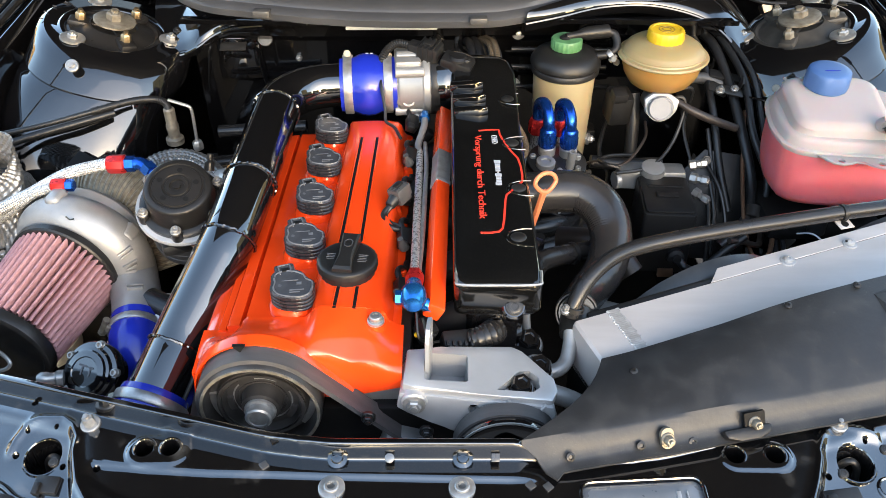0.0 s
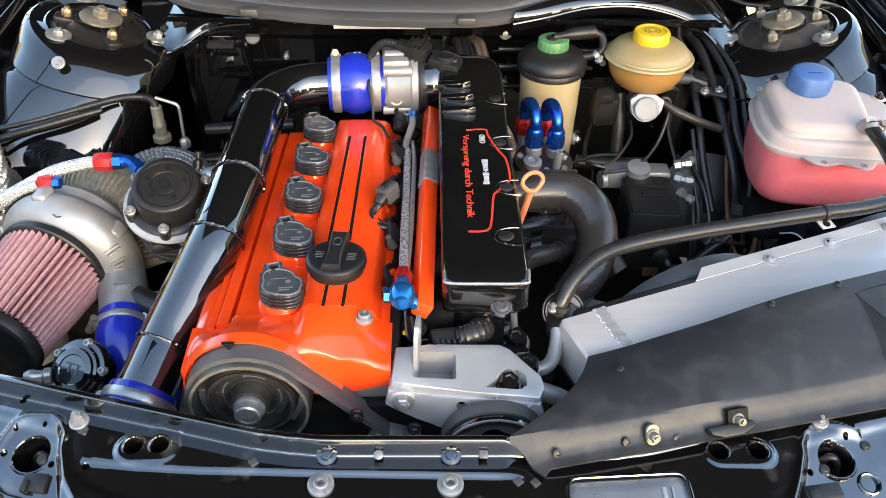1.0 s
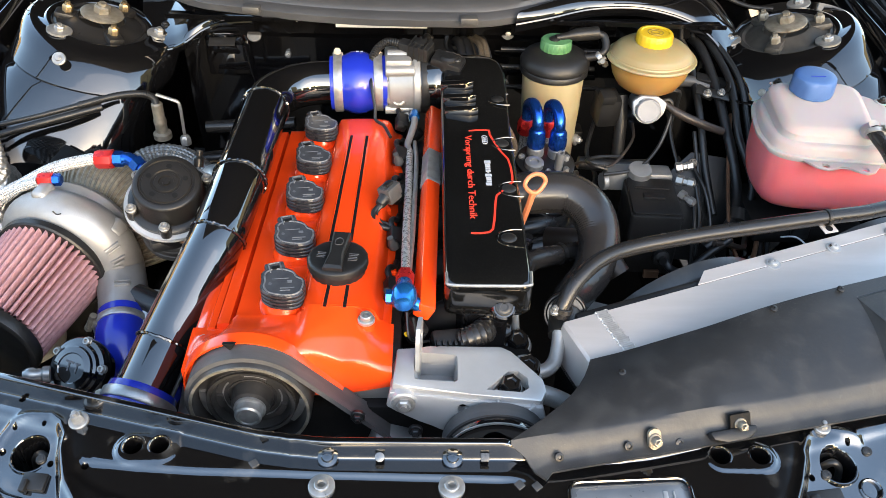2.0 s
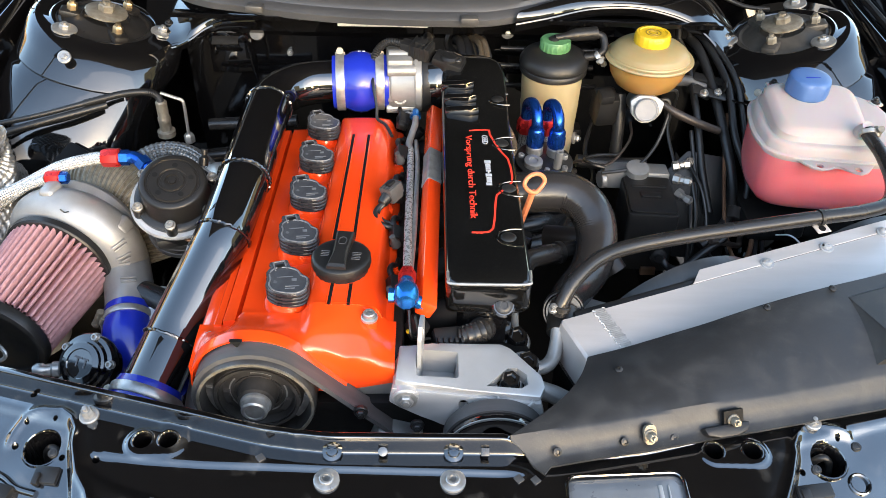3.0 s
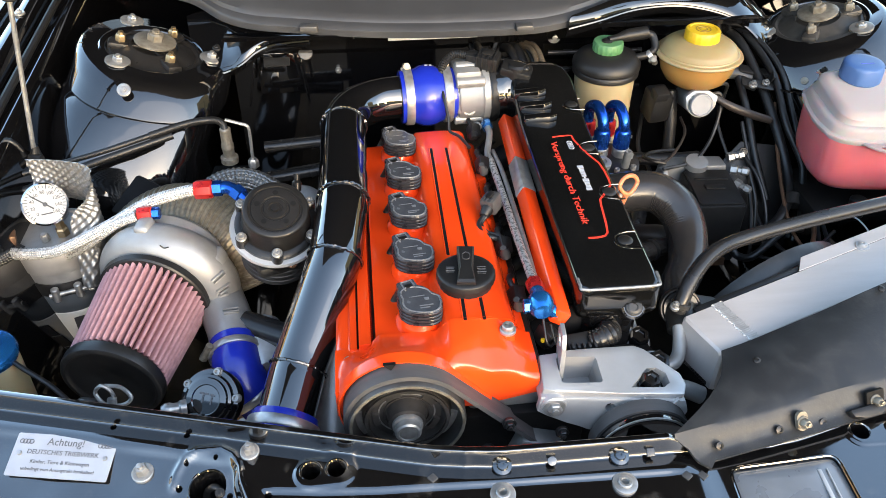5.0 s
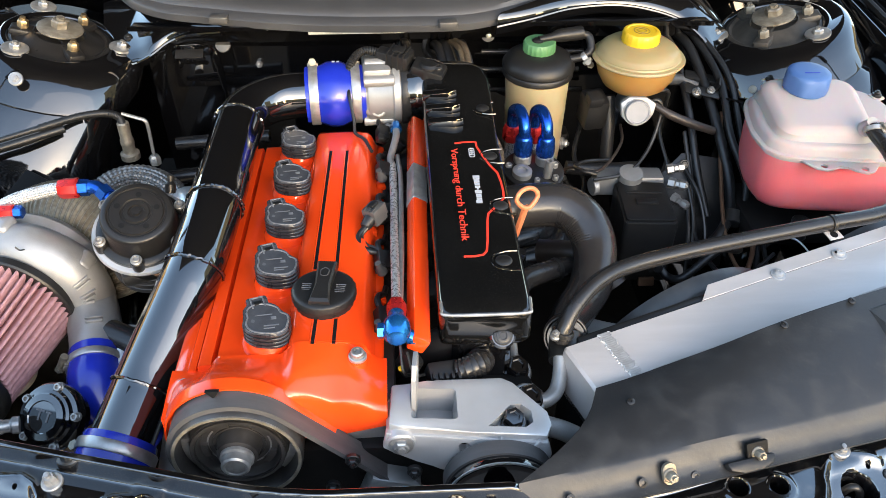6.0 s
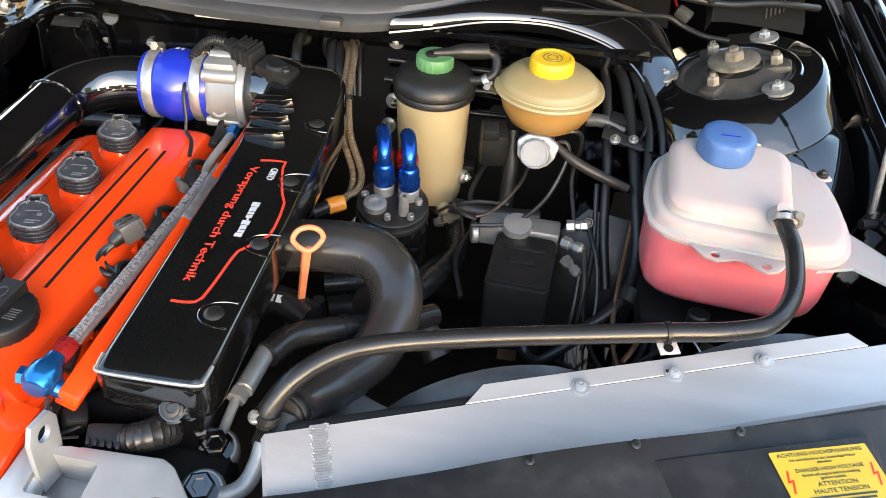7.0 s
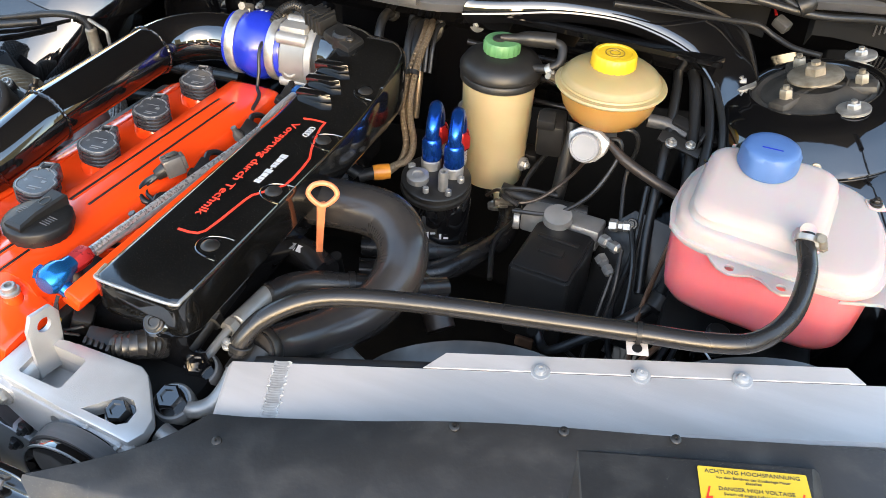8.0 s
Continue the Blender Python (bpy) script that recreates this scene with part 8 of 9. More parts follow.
bm = bm_new()
box(bm, (0.418, 0.665, 0.752), (0.052, 0.016, 0.003), (22, 10, -8), bev=0.001)
box(bm, (0.440, 0.668, 0.760), (0.003, 0.014, 0.018), (22, 10, -8), bev=0.0008)
part("steel_bracket", bm, DARKSTEEL, harness, "bare steel cable bracket")
bolt(harness, (0.408, 0.660, 0.754), (0, -0.35, 1), 0.0045, 0.006, ZINC, 1.5)
bolt(harness, (0.430, 0.663, 0.755), (0, -0.35, 1), 0.0040, 0.005, ZINC, 1.5)
for pts, r, mat in ((((0.395, 0.64, 0.70), (0.40, 0.58, 0.64), (0.395, 0.52, 0.60), (0.41, 0.46, 0.585), (0.44, 0.42, 0.58)), 0.0035, WIRE),
                    (((0.452, 0.66, 0.72), (0.438, 0.58, 0.665), (0.428, 0.50, 0.62), (0.432, 0.45, 0.60), (0.45, 0.41, 0.595)), 0.0030, COPPER),
                    (((0.36, 0.45, 0.585), (0.40, 0.425, 0.59), (0.44, 0.43, 0.60), (0.48, 0.45, 0.62)), 0.0028, WIRE),
                    (((0.20, 0.62, 0.64), (0.222, 0.60, 0.668), (0.25, 0.585, 0.668), (0.275, 0.60, 0.672), (0.30, 0.63, 0.69), (0.31, 0.68, 0.69)), 0.0022, BRONZEHOSE),
                    (((0.26, 0.72, 0.68), (0.24, 0.66, 0.65), (0.25, 0.62, 0.63), (0.235, 0.56, 0.62), (0.25, 0.50, 0.61)), 0.0035, WIRE)):
    bm = bm_new()
    tube(bm, pts, r, 8)
    part("cable", bm, mat, harness)

# ---- coolant tank ----
tank = thing("coolant_tank", (0.53, 0.50, 0.66), "milky expansion tank half full of pink coolant with blue cap", "coolant tank")


def tank_plan(g, dy=0.0):
    """Plan of the tank: straight left end, bulged front, narrower right end. g grows the outline."""
    P = [(0.437, 0.478), (0.452, 0.463), (0.482, 0.454), (0.535, 0.448), (0.571, 0.444), (0.606, 0.444), (0.628, 0.458), (0.638, 0.488), (0.636, 0.540), (0.624, 0.580), (0.592, 0.602), (0.530, 0.607), (0.472, 0.602), (0.446, 0.582), (0.433, 0.520)]
    cx, cy = 0.532, 0.512
    S = spline(P + [P[0]], 4)[:-1]
    return [(cx + (p.x - cx) * g, cy + (p.y - cy) * g + dy) for p in S]


def tilt(x, y, z):
    """The tank leans a little towards the front."""
    return Vector((x, y, z + 0.06 * (y - 0.51)))


bm = bm_new()
loft(bm, [[tilt(x, y, z) for x, y in tank_plan(g)] for g, z in ((0.50, 0.684), (0.76, 0.685), (0.85, 0.688), (0.90, 0.695), (0.93, 0.708), (0.945, 0.735), (0.955, 0.768))])
part("lower_half", bm, PINK, tank, "lower half showing pink coolant", sharp=60)
bm = bm_new()
loft(bm, [[tilt(x, y, z) for x, y in tank_plan(g)] for g, z in ((0.960, 0.764), (0.965, 0.7675), (1.0, 0.7685), (1.008, 0.7705), (1.003, 0.7730), (0.960, 0.7745), (0.950, 0.7770), (0.940, 0.7815), (0.925, 0.7850), (0.900, 0.7870), (0.86, 0.7878), (0.4, 0.7885))])
part("upper_half", bm, TANK, tank, "milky white upper half", sharp=40)
# squared upper chamber under the cap and the lower right shoulder
bm = bm_new()
rings = []
foot = [Vector(p) for p in ((0.4435, 0.4700, 0.7755), (0.5790, 0.4540, 0.7750), (0.5920, 0.5920, 0.7800), (0.4520, 0.5960, 0.7800))]
crown = [Vector(p) for p in ((0.4530, 0.4740, 0.8010), (0.5670, 0.4660, 0.8015), (0.5810, 0.5800, 0.8165), (0.4590, 0.5860, 0.8155))]
mid_top = sum(crown, Vector()) / 4
for t in (0.0, 0.15, 0.38, 0.62):
    flare = 0.10 * (1 - t / 0.62) ** 2
    rings.append(roundpoly([a.lerp(b, t) + (a - mid_top) * flare * Vector((1, 1, 0)).length * 0.35 for a, b in zip(foot, crown)], 0.030))
for k in range(1, 9):
    a = math.pi / 2 * k / 8
    rings.append(roundpoly([p.lerp(mid_top, 0.17 * (1 - math.cos(a)) - 0.070 * (1 - math.sin(a))) + Vector((0, 0, -0.0095 * (1 - math.sin(a)))) for p in crown], 0.030 - 0.005 * k / 8))
loft(bm, rings)
part("filler_chamber", bm, TANK, tank, sharp=50)
bm = bm_new()
prism(bm, [(0.474, 0.458), (0.482, 0.446), (0.489, 0.436), (0.500, 0.431), (0.511, 0.434), (0.520, 0.440), (0.530, 0.438), (0.538, 0.427), (0.548, 0.422), (0.559, 0.426), (0.567, 0.436), (0.580, 0.452), (0.52, 0.470)], 0.7640, 0.7672, bev=0.0012)
lipp = part("front_lip", bm, TANK, tank)
cut = bm_new()
for x, y in ((0.500, 0.4405), (0.548, 0.4320)):
    cyl(cut, (x, y, 0.70), (x, y, 0.80), 0.0048, seg=18)
cut_holes(lipp, cut)
bm = bm_new()
prism(bm, [(0.60, 0.445), (0.640, 0.460), (0.70, 0.415), (0.712, 0.428), (0.69, 0.47), (0.645, 0.52), (0.62, 0.54)], 0.755, 0.7585, bev=0.0012)
part("side_tongue", bm, TANK, tank)
bolt(tank, (0.695, 0.432, 0.7595), (0, 0, 1), 0.005, 0.006, ZINC, 1.5)
bm = bm_new()
lathe(bm, (0.5100, 0.5590, 0.8090), (0, -0.03, 1), [(0, 0), (0.0265, 0), (0.0270, 0.003), (0.0284, 0.004), (0.0290, 0.008), (0.0284, 0.022), (0.0272, 0.0262), (0.0250, 0.0280), (0.0180, 0.0288), (0, 0.0288)], 84, wobble=lambda a, h: 1 + (0.030 * max(-0.4, math.cos(6 * a)) + 0.006 * math.cos(42 * a) if 0.0035 < h < 0.025 else 0))
capb = part("blue_cap", bm, BLUECAP, tank, "blue lobed screw cap")
bars([(0.0, 0.008, 0.016, 0.0018), (0.0, -0.008, 0.020, 0.0018)], Matrix.Translation((0.5100, 0.5590, 0.8377)), BLUESIL, capb)
bm = bm_new()
lathe(bm, (0.5555, 0.470, 0.800), (0, -0.55, 1), [(0, 0), (0.011, 0), (0.010, 0.008), (0.0075, 0.012), (0.0075, 0.018), (0, 0.018)], 22)
part("hose_spigot", bm, TANK, tank)
bm = bm_new()
lathe(bm, (0.556, 0.513, 0.8045), (0, 0, 1), [(0, 0), (0.006, 0), (0.005, 0.0015), (0, 0.002)], 18)
part("moulded_boss", bm, TANK, tank)
for x, y, z in ((0.484, 0.606, 0.797), (0.620, 0.570, 0.7905)):
    bm = bm_new()
    box(bm, (x, y, z), (0.018, 0.016, 0.004), (8, 0, 20), bev=0.002)
    part("mounting_ear", bm, TANK, tank)
    bolt(tank, (x, y, z + 0.003), (0, 0, 1), 0.0045, 0.005, DARKSTEEL, 1.4)
bm = bm_new()
cyl(bm, (0.512, 0.468, 0.665), (0.512, 0.465, 0.635), 0.012, seg=18, bev=0.002)
part("level_sensor", bm, PLASTIC, tank)
bm = bm_new()
box(bm, (0.53, 0.53, 0.63), (0.16, 0.12, 0.03), bev=0.01)
part("support_bracket", bm, MATTE, tank)

# ---- turbocharger side ----
FA = Vector((0.215, 0.95, 0.085)).normalized()  # axis of the air filter and compressor, from the cap inwards
FC = Vector((-0.496, 0.210, 0.664))
FB2 = FC + FA * 0.128
e1 = FA.cross(Vector((0, 0, 1))).normalized()
e2 = e1.cross(FA).normalized()
filt = thing("air_filter", (-0.475, 0.26, 0.60), "conical air filter with pink pleats and black end cap", "air filter")
bm = bm_new()
N = 46
rr = random.Random(11)
rings = []
for s, r in ((0.014, 0.0565), (0.05, 0.0590), (0.09, 0.0620), (0.128, 0.0648)):
    ring_ = []
    for k in range(N * 6):
        a = 2 * math.pi * k / (N * 6)
        w = (-0.004, -0.003, 0.0085, 0.0112, 0.0112, 0.0080)[k % 6]
        j = 0.0012 * math.sin(3.1 * (k // 6))
        ring_.append(FC + FA * s + (e1 * math.cos(a + j * 4) + e2 * math.sin(a + j * 4)) * (r - 0.0115 + w))
    rings.append(ring_)
loft(bm, rings, caps=False)
part("pleats", bm, PLEAT, filt, "pink pleated gauze", sharp=70)
# core seen between the pleats, their shade put into its dark colour
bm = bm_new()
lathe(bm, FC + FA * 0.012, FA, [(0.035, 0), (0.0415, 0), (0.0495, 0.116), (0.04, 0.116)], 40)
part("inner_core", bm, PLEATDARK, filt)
bm = bm_new()
lathe(bm, FC - FA * 0.004, FA, [(0, 0.006), (0.018, 0.006), (0.020, 0.0045), (0.046, 0.0040), (0.0490, 0.0028), (0.0510, 0.0004), (0.0545, 0.0002), (0.0570, 0.0018), (0.0580, 0.0050), (0.0582, 0.0120), (0.0575, 0.0145), (0, 0.0145)], 64)
part("end_cap", bm, PLASTIC, filt, "black rubber end cap")
bm = bm_new()
lathe(bm, FC + FA * 0.124, FA, [(0.045, 0), (0.0660, 0), (0.0680, 0.002), (0.0680, 0.010), (0.064, 0.013), (0.045, 0.017)], 56, wobble=lambda a, h: 1 + (0.012 * math.cos(52 * a) if h < 0.003 else 0))
part("base_ring", bm, PLASTIC, filt)
# fittings ahead of the cap
fit = thing("boost_fitting", (-0.5040, 0.1700, 0.6360), "grey hose fitting with wire loop ahead of the filter", "hose fitting")
bm = bm_new()
cyl(bm, (-0.5160, 0.1500, 0.6560), (-0.5090, 0.1720, 0.6800), 0.0105, seg=18, bev=0.002)
lathe(bm, (-0.5165, 0.1480, 0.6540), (-0.1, -0.6, -0.7), [(0, 0), (0.008, 0), (0.008, 0.012), (0, 0.012)], 6)
part("fitting_body", bm, GREYPLASTIC, fit)
bm = bm_new()
tube(bm, [(-0.4820, 0.1580, 0.6660), (-0.4800, 0.1660, 0.6900), (-0.4900, 0.1700, 0.7000), (-0.4980, 0.1680, 0.6920), (-0.4880, 0.1600, 0.6820), (-0.4700, 0.1600, 0.6800), (-0.4620, 0.1640, 0.6860), (-0.4720, 0.1700, 0.6960), (-0.4880, 0.1720, 0.6980)], 0.0022, 8)
cyl(bm, (-0.4820, 0.1500, 0.6610), (-0.4810, 0.1630, 0.6880), 0.005, seg=12)
part("wire_loop", bm, ZINC, fit)

# compressor housing
turbo = thing("turbocharger", (-0.45, 0.38, 0.60), "cast aluminium turbo compressor housing with raised letters", "turbocharger")
VC = FB2 + FA * 0.036 + Vector((0, 0, -0.006))
bm = bm_new()
rings = []
steps = 46
R0 = 0.062
for k in range(steps + 1):
    u = k / steps
    th = radians(-40 - 318 * u)
    tr = 0.012 + 0.0205 * u ** 0.8
    cen = VC + (e1 * math.cos(th) + e2 * math.sin(th)) * (R0 - 0.006 * (1 - u))
    rad_dir = (e1 * math.cos(th) + e2 * math.sin(th))
    rings.append([cen + rad_dir * tr * math.cos(b) + FA * tr * 1.0 * math.sin(b) for b in [2 * math.pi * j / 22 for j in range(22)]])
last_th = radians(-358)
tang = (e1 * math.sin(last_th) - e2 * math.cos(last_th)).normalized()
cen0 = VC + (e1 * math.cos(last_th) + e2 * math.sin(last_th)) * R0
rd = (e1 * math.cos(last_th) + e2 * math.sin(last_th))
OUT = Vector((-0.3705, 0.268, 0.640))
neck = spline([cen0, cen0 + tang * 0.022, cen0.lerp(OUT, 0.55) + tang * 0.010 + rd * 0.004, OUT], 5)
for k, p in enumerate(neck[1:], 1):
    d = (neck[min(k + 1, len(neck) - 1)] - neck[k - 1]).normalized()
    tr = 0.0325 - 0.0045 * k / (len(neck) - 1)
    q = d.cross(rd).normalized()
    r2 = q.cross(d).normalized()
    if r2.dot(rd) < 0:
        r2 = -r2
    rings.append([p + r2 * tr * math.cos(b) + (-q if q.dot(FA) < 0 else q) * tr * math.sin(b) for b in [2 * math.pi * j / 22 for j in range(22)]])
out_dir = (neck[-1] - neck[-3]).normalized()
loft(bm, rings)
part("volute", bm, TURBOCAST, turbo, sharp=70)
bm = bm_new()
lathe(bm, FB2 + FA * 0.004, FA, [(0.05, 0), (0.0540, 0), (0.0560, 0.004), (0.0580, 0.030), (0.0680, 0.048), (0.0700, 0.070), (0.060, 0.082), (0, 0.082)], 48)
part("inlet_body", bm, TURBOCAST, turbo)
for th in (96, 30):
    bm = bm_new()
    rdv = e1 * math.cos(radians(th)) + e2 * math.sin(radians(th))
    box(bm, (0, 0, 0), (0.020, 0.026, 0.020), M=basis(VC + rdv * 0.083 + FA * 0.006, rdv, FA), bev=0.006, seg=3)
    part("casting_lug", bm, TURBOCAST, turbo)
# raised letters on the outlet, drawn as plain strokes
for k in range(7):
    u = -0.30 + 0.165 * k
    if u < 0:
        th = last_th - radians(70) * u
        rdv = e1 * math.cos(th) + e2 * math.sin(th)
        p, d, tr = VC + rdv * R0, (e1 * math.sin(th) - e2 * math.cos(th)).normalized(), 0.0325
    else:
        f = u * (len(neck) - 1)
        i = min(len(neck) - 2, int(f))
        d = (neck[i + 1] - neck[i]).normalized()
        p, tr = neck[i].lerp(neck[i + 1], f - i), 0.0325 - 0.0045 * u
    n_up = Vector((0.30, -0.66, 0.68))
    n_up = (n_up - d * n_up.dot(d)).normalized()
    q = p + n_up * (tr + 0.0008)
    bm = bm_new()
    for oy, l in ((-0.0030, 0.019), (0.0022, 0.013 if k % 2 else 0.018)):
        box(bm, (0, oy, 0.0004), (l, 0.0026, 0.0040), M=basis(q, n_up, d), bev=0.0006)
    part("raised_letter_bar", bm, CAST, turbo)
bm = bm_new()
q = VC + (e1 * 0.30 + e2 * 0.95) * 0.086 - FA * 0.024
tube(bm, [q + e1 * -0.004 + e2 * 0.004, q, q + e1 * 0.006 + e2 * 0.002], 0.0009, 6)
part("stamp_mark", bm, DARKSTEEL, turbo)
# blue hose on the outlet
tb = thing("turbo_outlet_hose", tuple(OUT), "blue silicone hose with steel clamps on the turbo outlet", "hose")
bm = bm_new()
od = out_dir
hp = [OUT - od * 0.012, OUT + od * 0.008, OUT + od * 0.022, OUT + od * 0.036 + Vector((0.004, 0, -0.008)), OUT + od * 0.048 + Vector((0.012, 0, -0.022)), OUT + od * 0.058 + Vector((0.026, 0.004, -0.042)), OUT + od * 0.062 + Vector((0.040, 0.006, -0.064))]
tube(bm, hp, [0.0295, 0.0295, 0.0288, 0.0282, 0.0282, 0.0282, 0.0282], 30, n=6)
part("hose_body", bm, BLUESIL, tb)
clamp(tb, OUT + od * 0.004, od, 0.0296, 0.009, ZINC, True, (-0.6, -0.3, 0.3))
clamp(tb, hp[4], (hp[5] - hp[3]), 0.0284, 0.009, ZINC, False)

# wastegate
wg = thing("wastegate", (-0.312, 0.338, 0.66), "black round wastegate on a silver ring with six bolts", "wastegate")
wa = Vector((0.09, -0.38, 0.92)).normalized()
wc = Vector((-0.3115, 0.3520, 0.7590))
bm = bm_new()
lathe(bm, wc - wa * 0.006, wa, [(0, 0), (0.0515, 0), (0.0540, 0.002), (0.0550, 0.005), (0.0535, 0.008), (0.047, 0.009), (0, 0.009)], 52)
part("clamp_ring", bm, SILVER, wg, "silver clamping ring")
bm = bm_new()
lathe(bm, wc - wa * 0.075, wa, [(0, 0), (0.036, 0), (0.042, 0.010)] + [(0.046 if k % 2 else 0.040, 0.012 + 0.0055 * (k // 2) + (0.0028 if k % 4 in (2, 3) else 0.0)) for k in range(14)] + [(0.0470, 0.056), (0.0480, 0.068), (0, 0.068)], 44)
part("lower_body", bm, DARKSTEEL, wg)
bm = bm_new()
lathe(bm, wc + wa * 0.002, wa, [(0, 0), (0.0480, 0), (0.0485, 0.006), (0.0465, 0.008), (0.0410, 0.009), (0.0392, 0.012), (0.0386, 0.034), (0.0375, 0.0375), (0.0358, 0.0388), (0.0312, 0.0392), (0.0302, 0.0376), (0.0284, 0.0376), (0.0274, 0.0394), (0.0170, 0.0398), (0.0160, 0.0384), (0.0140, 0.0384), (0.0130, 0.0400), (0.0085, 0.0402), (0.0080, 0.0380), (0.0045, 0.0380), (0.0040, 0.0405), (0, 0.0405)], 60)
top = part("cap", bm, CASTBLACK, wg, "black anodised cap")
WM = basis(wc, wa, (0, 1, 0))
# matte black discs on the cap paint the shade of its holes
for k in range(5):
    a = radians(20 + 72 * k)
    bm = bm_new()
    lathe(bm, WM @ Vector((0.0215 * math.cos(a), 0.0215 * math.sin(a), 0.0412)), wa, [(0, 0), (0.0032, 0), (0.0032, 0.0008), (0, 0.0008)], 14)
    part("cap_hole_shade", bm, MATTE, top)
for k in range(6):
    a = radians(-86 + 60 * k)
    bm = bm_new()
    q = WM @ Vector((0.0460 * math.cos(a), 0.0460 * math.sin(a), 0.000))
    cyl(bm, q, q + wa * 0.0175, 0.0070, seg=16, bev=0.001)
    part("bolt_boss", bm, CASTBLACK, top)
    bolt(wg, q + wa * 0.0177, wa, 0.0046, 0.0055, ZINC, 1.35, socket=True)
for k in range(4):
    a = radians(-65 + 90 * k)
    bolt(wg, WM @ Vector((0.0445 * math.cos(a), 0.0445 * math.sin(a), -0.016)), wa, 0.0048, 0.006, COPPER, 1.3)
bm = bm_new()
box(bm, wc - wa * 0.045 + Vector((0.01, -0.01, 0)), (0.085, 0.07, 0.016), (0, 0, 20), bev=0.006)
part("mounting_flange", bm, DARKSTEEL, wg)
bm = bm_new()
lathe(bm, WM @ Vector((0.022, 0.050, 0.004)), (0.1, 0.4, 0.8), [(0, 0), (0.006, 0), (0.006, 0.01), (0.0035, 0.013), (0.004, 0.020), (0, 0.020)], 12)
part("barb", bm, DARKSTEEL, wg)

# lambda sensor and its lead
lam = thing("lambda_sensor", (-0.402, 0.615, 0.66), "steel lambda sensor with cable and thin bent pipe", "sensor")
sc = Vector((-0.402, 0.616, 0.690))
bm = bm_new()
lathe(bm, sc, (0.02, -0.03, 1), [(0, 0), (0.013, 0), (0.013, 0.008), (0.0085, 0.010), (0.0085, 0.022), (0.0092, 0.023), (0.0092, 0.030), (0.008, 0.032), (0.008, 0.056), (0.006, 0.058), (0, 0.058)], 20)
part("sensor_body", bm, STAINED, lam)
bm = bm_new()
tube(bm, [sc + Vector((0.001, -0.002, 0.056)), (-0.404, 0.612, 0.758), (-0.418, 0.606, 0.766), (-0.450, 0.600, 0.765), (-0.50, 0.585, 0.757)], 0.0048, 10, n=16, ribs=(1, 0.12))
part("corrugated_sleeve", bm, PLASTIC, lam)
bm = bm_new()
tube(bm, [(-0.50, 0.585, 0.757), (-0.56, 0.565, 0.748), (-0.62, 0.545, 0.742), (-0.66, 0.53, 0.74)], 0.0042, 10)
tube(bm, [(-0.47, 0.592, 0.752), (-0.53, 0.568, 0.744), (-0.59, 0.545, 0.735), (-0.66, 0.51, 0.725)], 0.0055, 10)
part("cable", bm, WIRE, lam)
bm = bm_new()
tube(bm, [(-0.398, 0.612, 0.762), (-0.378, 0.610, 0.756), (-0.368, 0.609, 0.752), (-0.366, 0.608, 0.740), (-0.367, 0.608, 0.705), (-0.367, 0.608, 0.690)], 0.0024, 8, n=5)
lathe(bm, (-0.367, 0.608, 0.684), (0, 0, 1), [(0, 0), (0.008, 0), (0.008, 0.010), (0.005, 0.014), (0, 0.014)], 6)
part("bent_pipe", bm, ZINC, lam)

# wrapped exhaust parts
exh = thing("wrapped_exhaust", (-0.44, 0.50, 0.58), "exhaust housing and pipes in titanium and silver heat wrap", "exhaust")
bm = bm_new()
tube(bm, [(-0.535, 0.47, 0.60), (-0.50, 0.475, 0.655), (-0.46, 0.478, 0.675), (-0.41, 0.465, 0.675), (-0.37, 0.44, 0.655), (-0.355, 0.42, 0.62)], [0.050, 0.056, 0.058, 0.056, 0.050, 0.045], 40, n=36, ribs=(2, 0.030))
part("turbine_blanket", bm, WRAP, exh, "bronze ribbed heat blanket")
bm = bm_new()
braid(bm, [(-0.460, 0.500, 0.645), (-0.445, 0.540, 0.664), (-0.418, 0.572, 0.676), (-0.385, 0.582, 0.678), (-0.350, 0.570, 0.672), (-0.325, 0.542, 0.658), (-0.31, 0.50, 0.635)], 0.0175, 12, 0.0014, 0.08)
part("silver_sleeve", bm, FOILWRAP, exh, "silver woven sleeve")
bm = bm_new()
tube(bm, [(-0.30, 0.48, 0.70), (-0.285, 0.46, 0.715), (-0.275, 0.43, 0.715), (-0.27, 0.40, 0.70)], 0.024, 22)
part("manifold_pipe", bm, FOIL, exh)
bm = bm_new()
tube(bm, [(-0.285, 0.19, 0.655), (-0.265, 0.24, 0.67), (-0.25, 0.30, 0.675), (-0.248, 0.38, 0.68)], 0.030, 22)
part("steel_manifold", bm, DARKSTEEL, exh)
bm = bm_new()
tube(bm, [(-0.255, 0.12, 0.62), (-0.25, 0.17, 0.655), (-0.245, 0.22, 0.69)], 0.021, 20)
part("steel_pipe", bm, CAST, exh)
bm = bm_new()
tube(bm, [(-0.33, 0.25, 0.62), (-0.34, 0.28, 0.63), (-0.345, 0.31, 0.64)], 0.026, 20)
part("foil_sleeve", bm, FOIL, exh)
for a, b, r in (((-0.36, 0.30, 0.655), (-0.28, 0.26, 0.65), 0.016), ((-0.40, 0.66, 0.62), (-0.24, 0.68, 0.63), 0.012), ((-0.36, 0.70, 0.66), (-0.22, 0.70, 0.67), 0.010)):
    bm = bm_new()
    cyl(bm, a, b, r, seg=18)
    part("dark_pipe", bm, HOSE, exh)

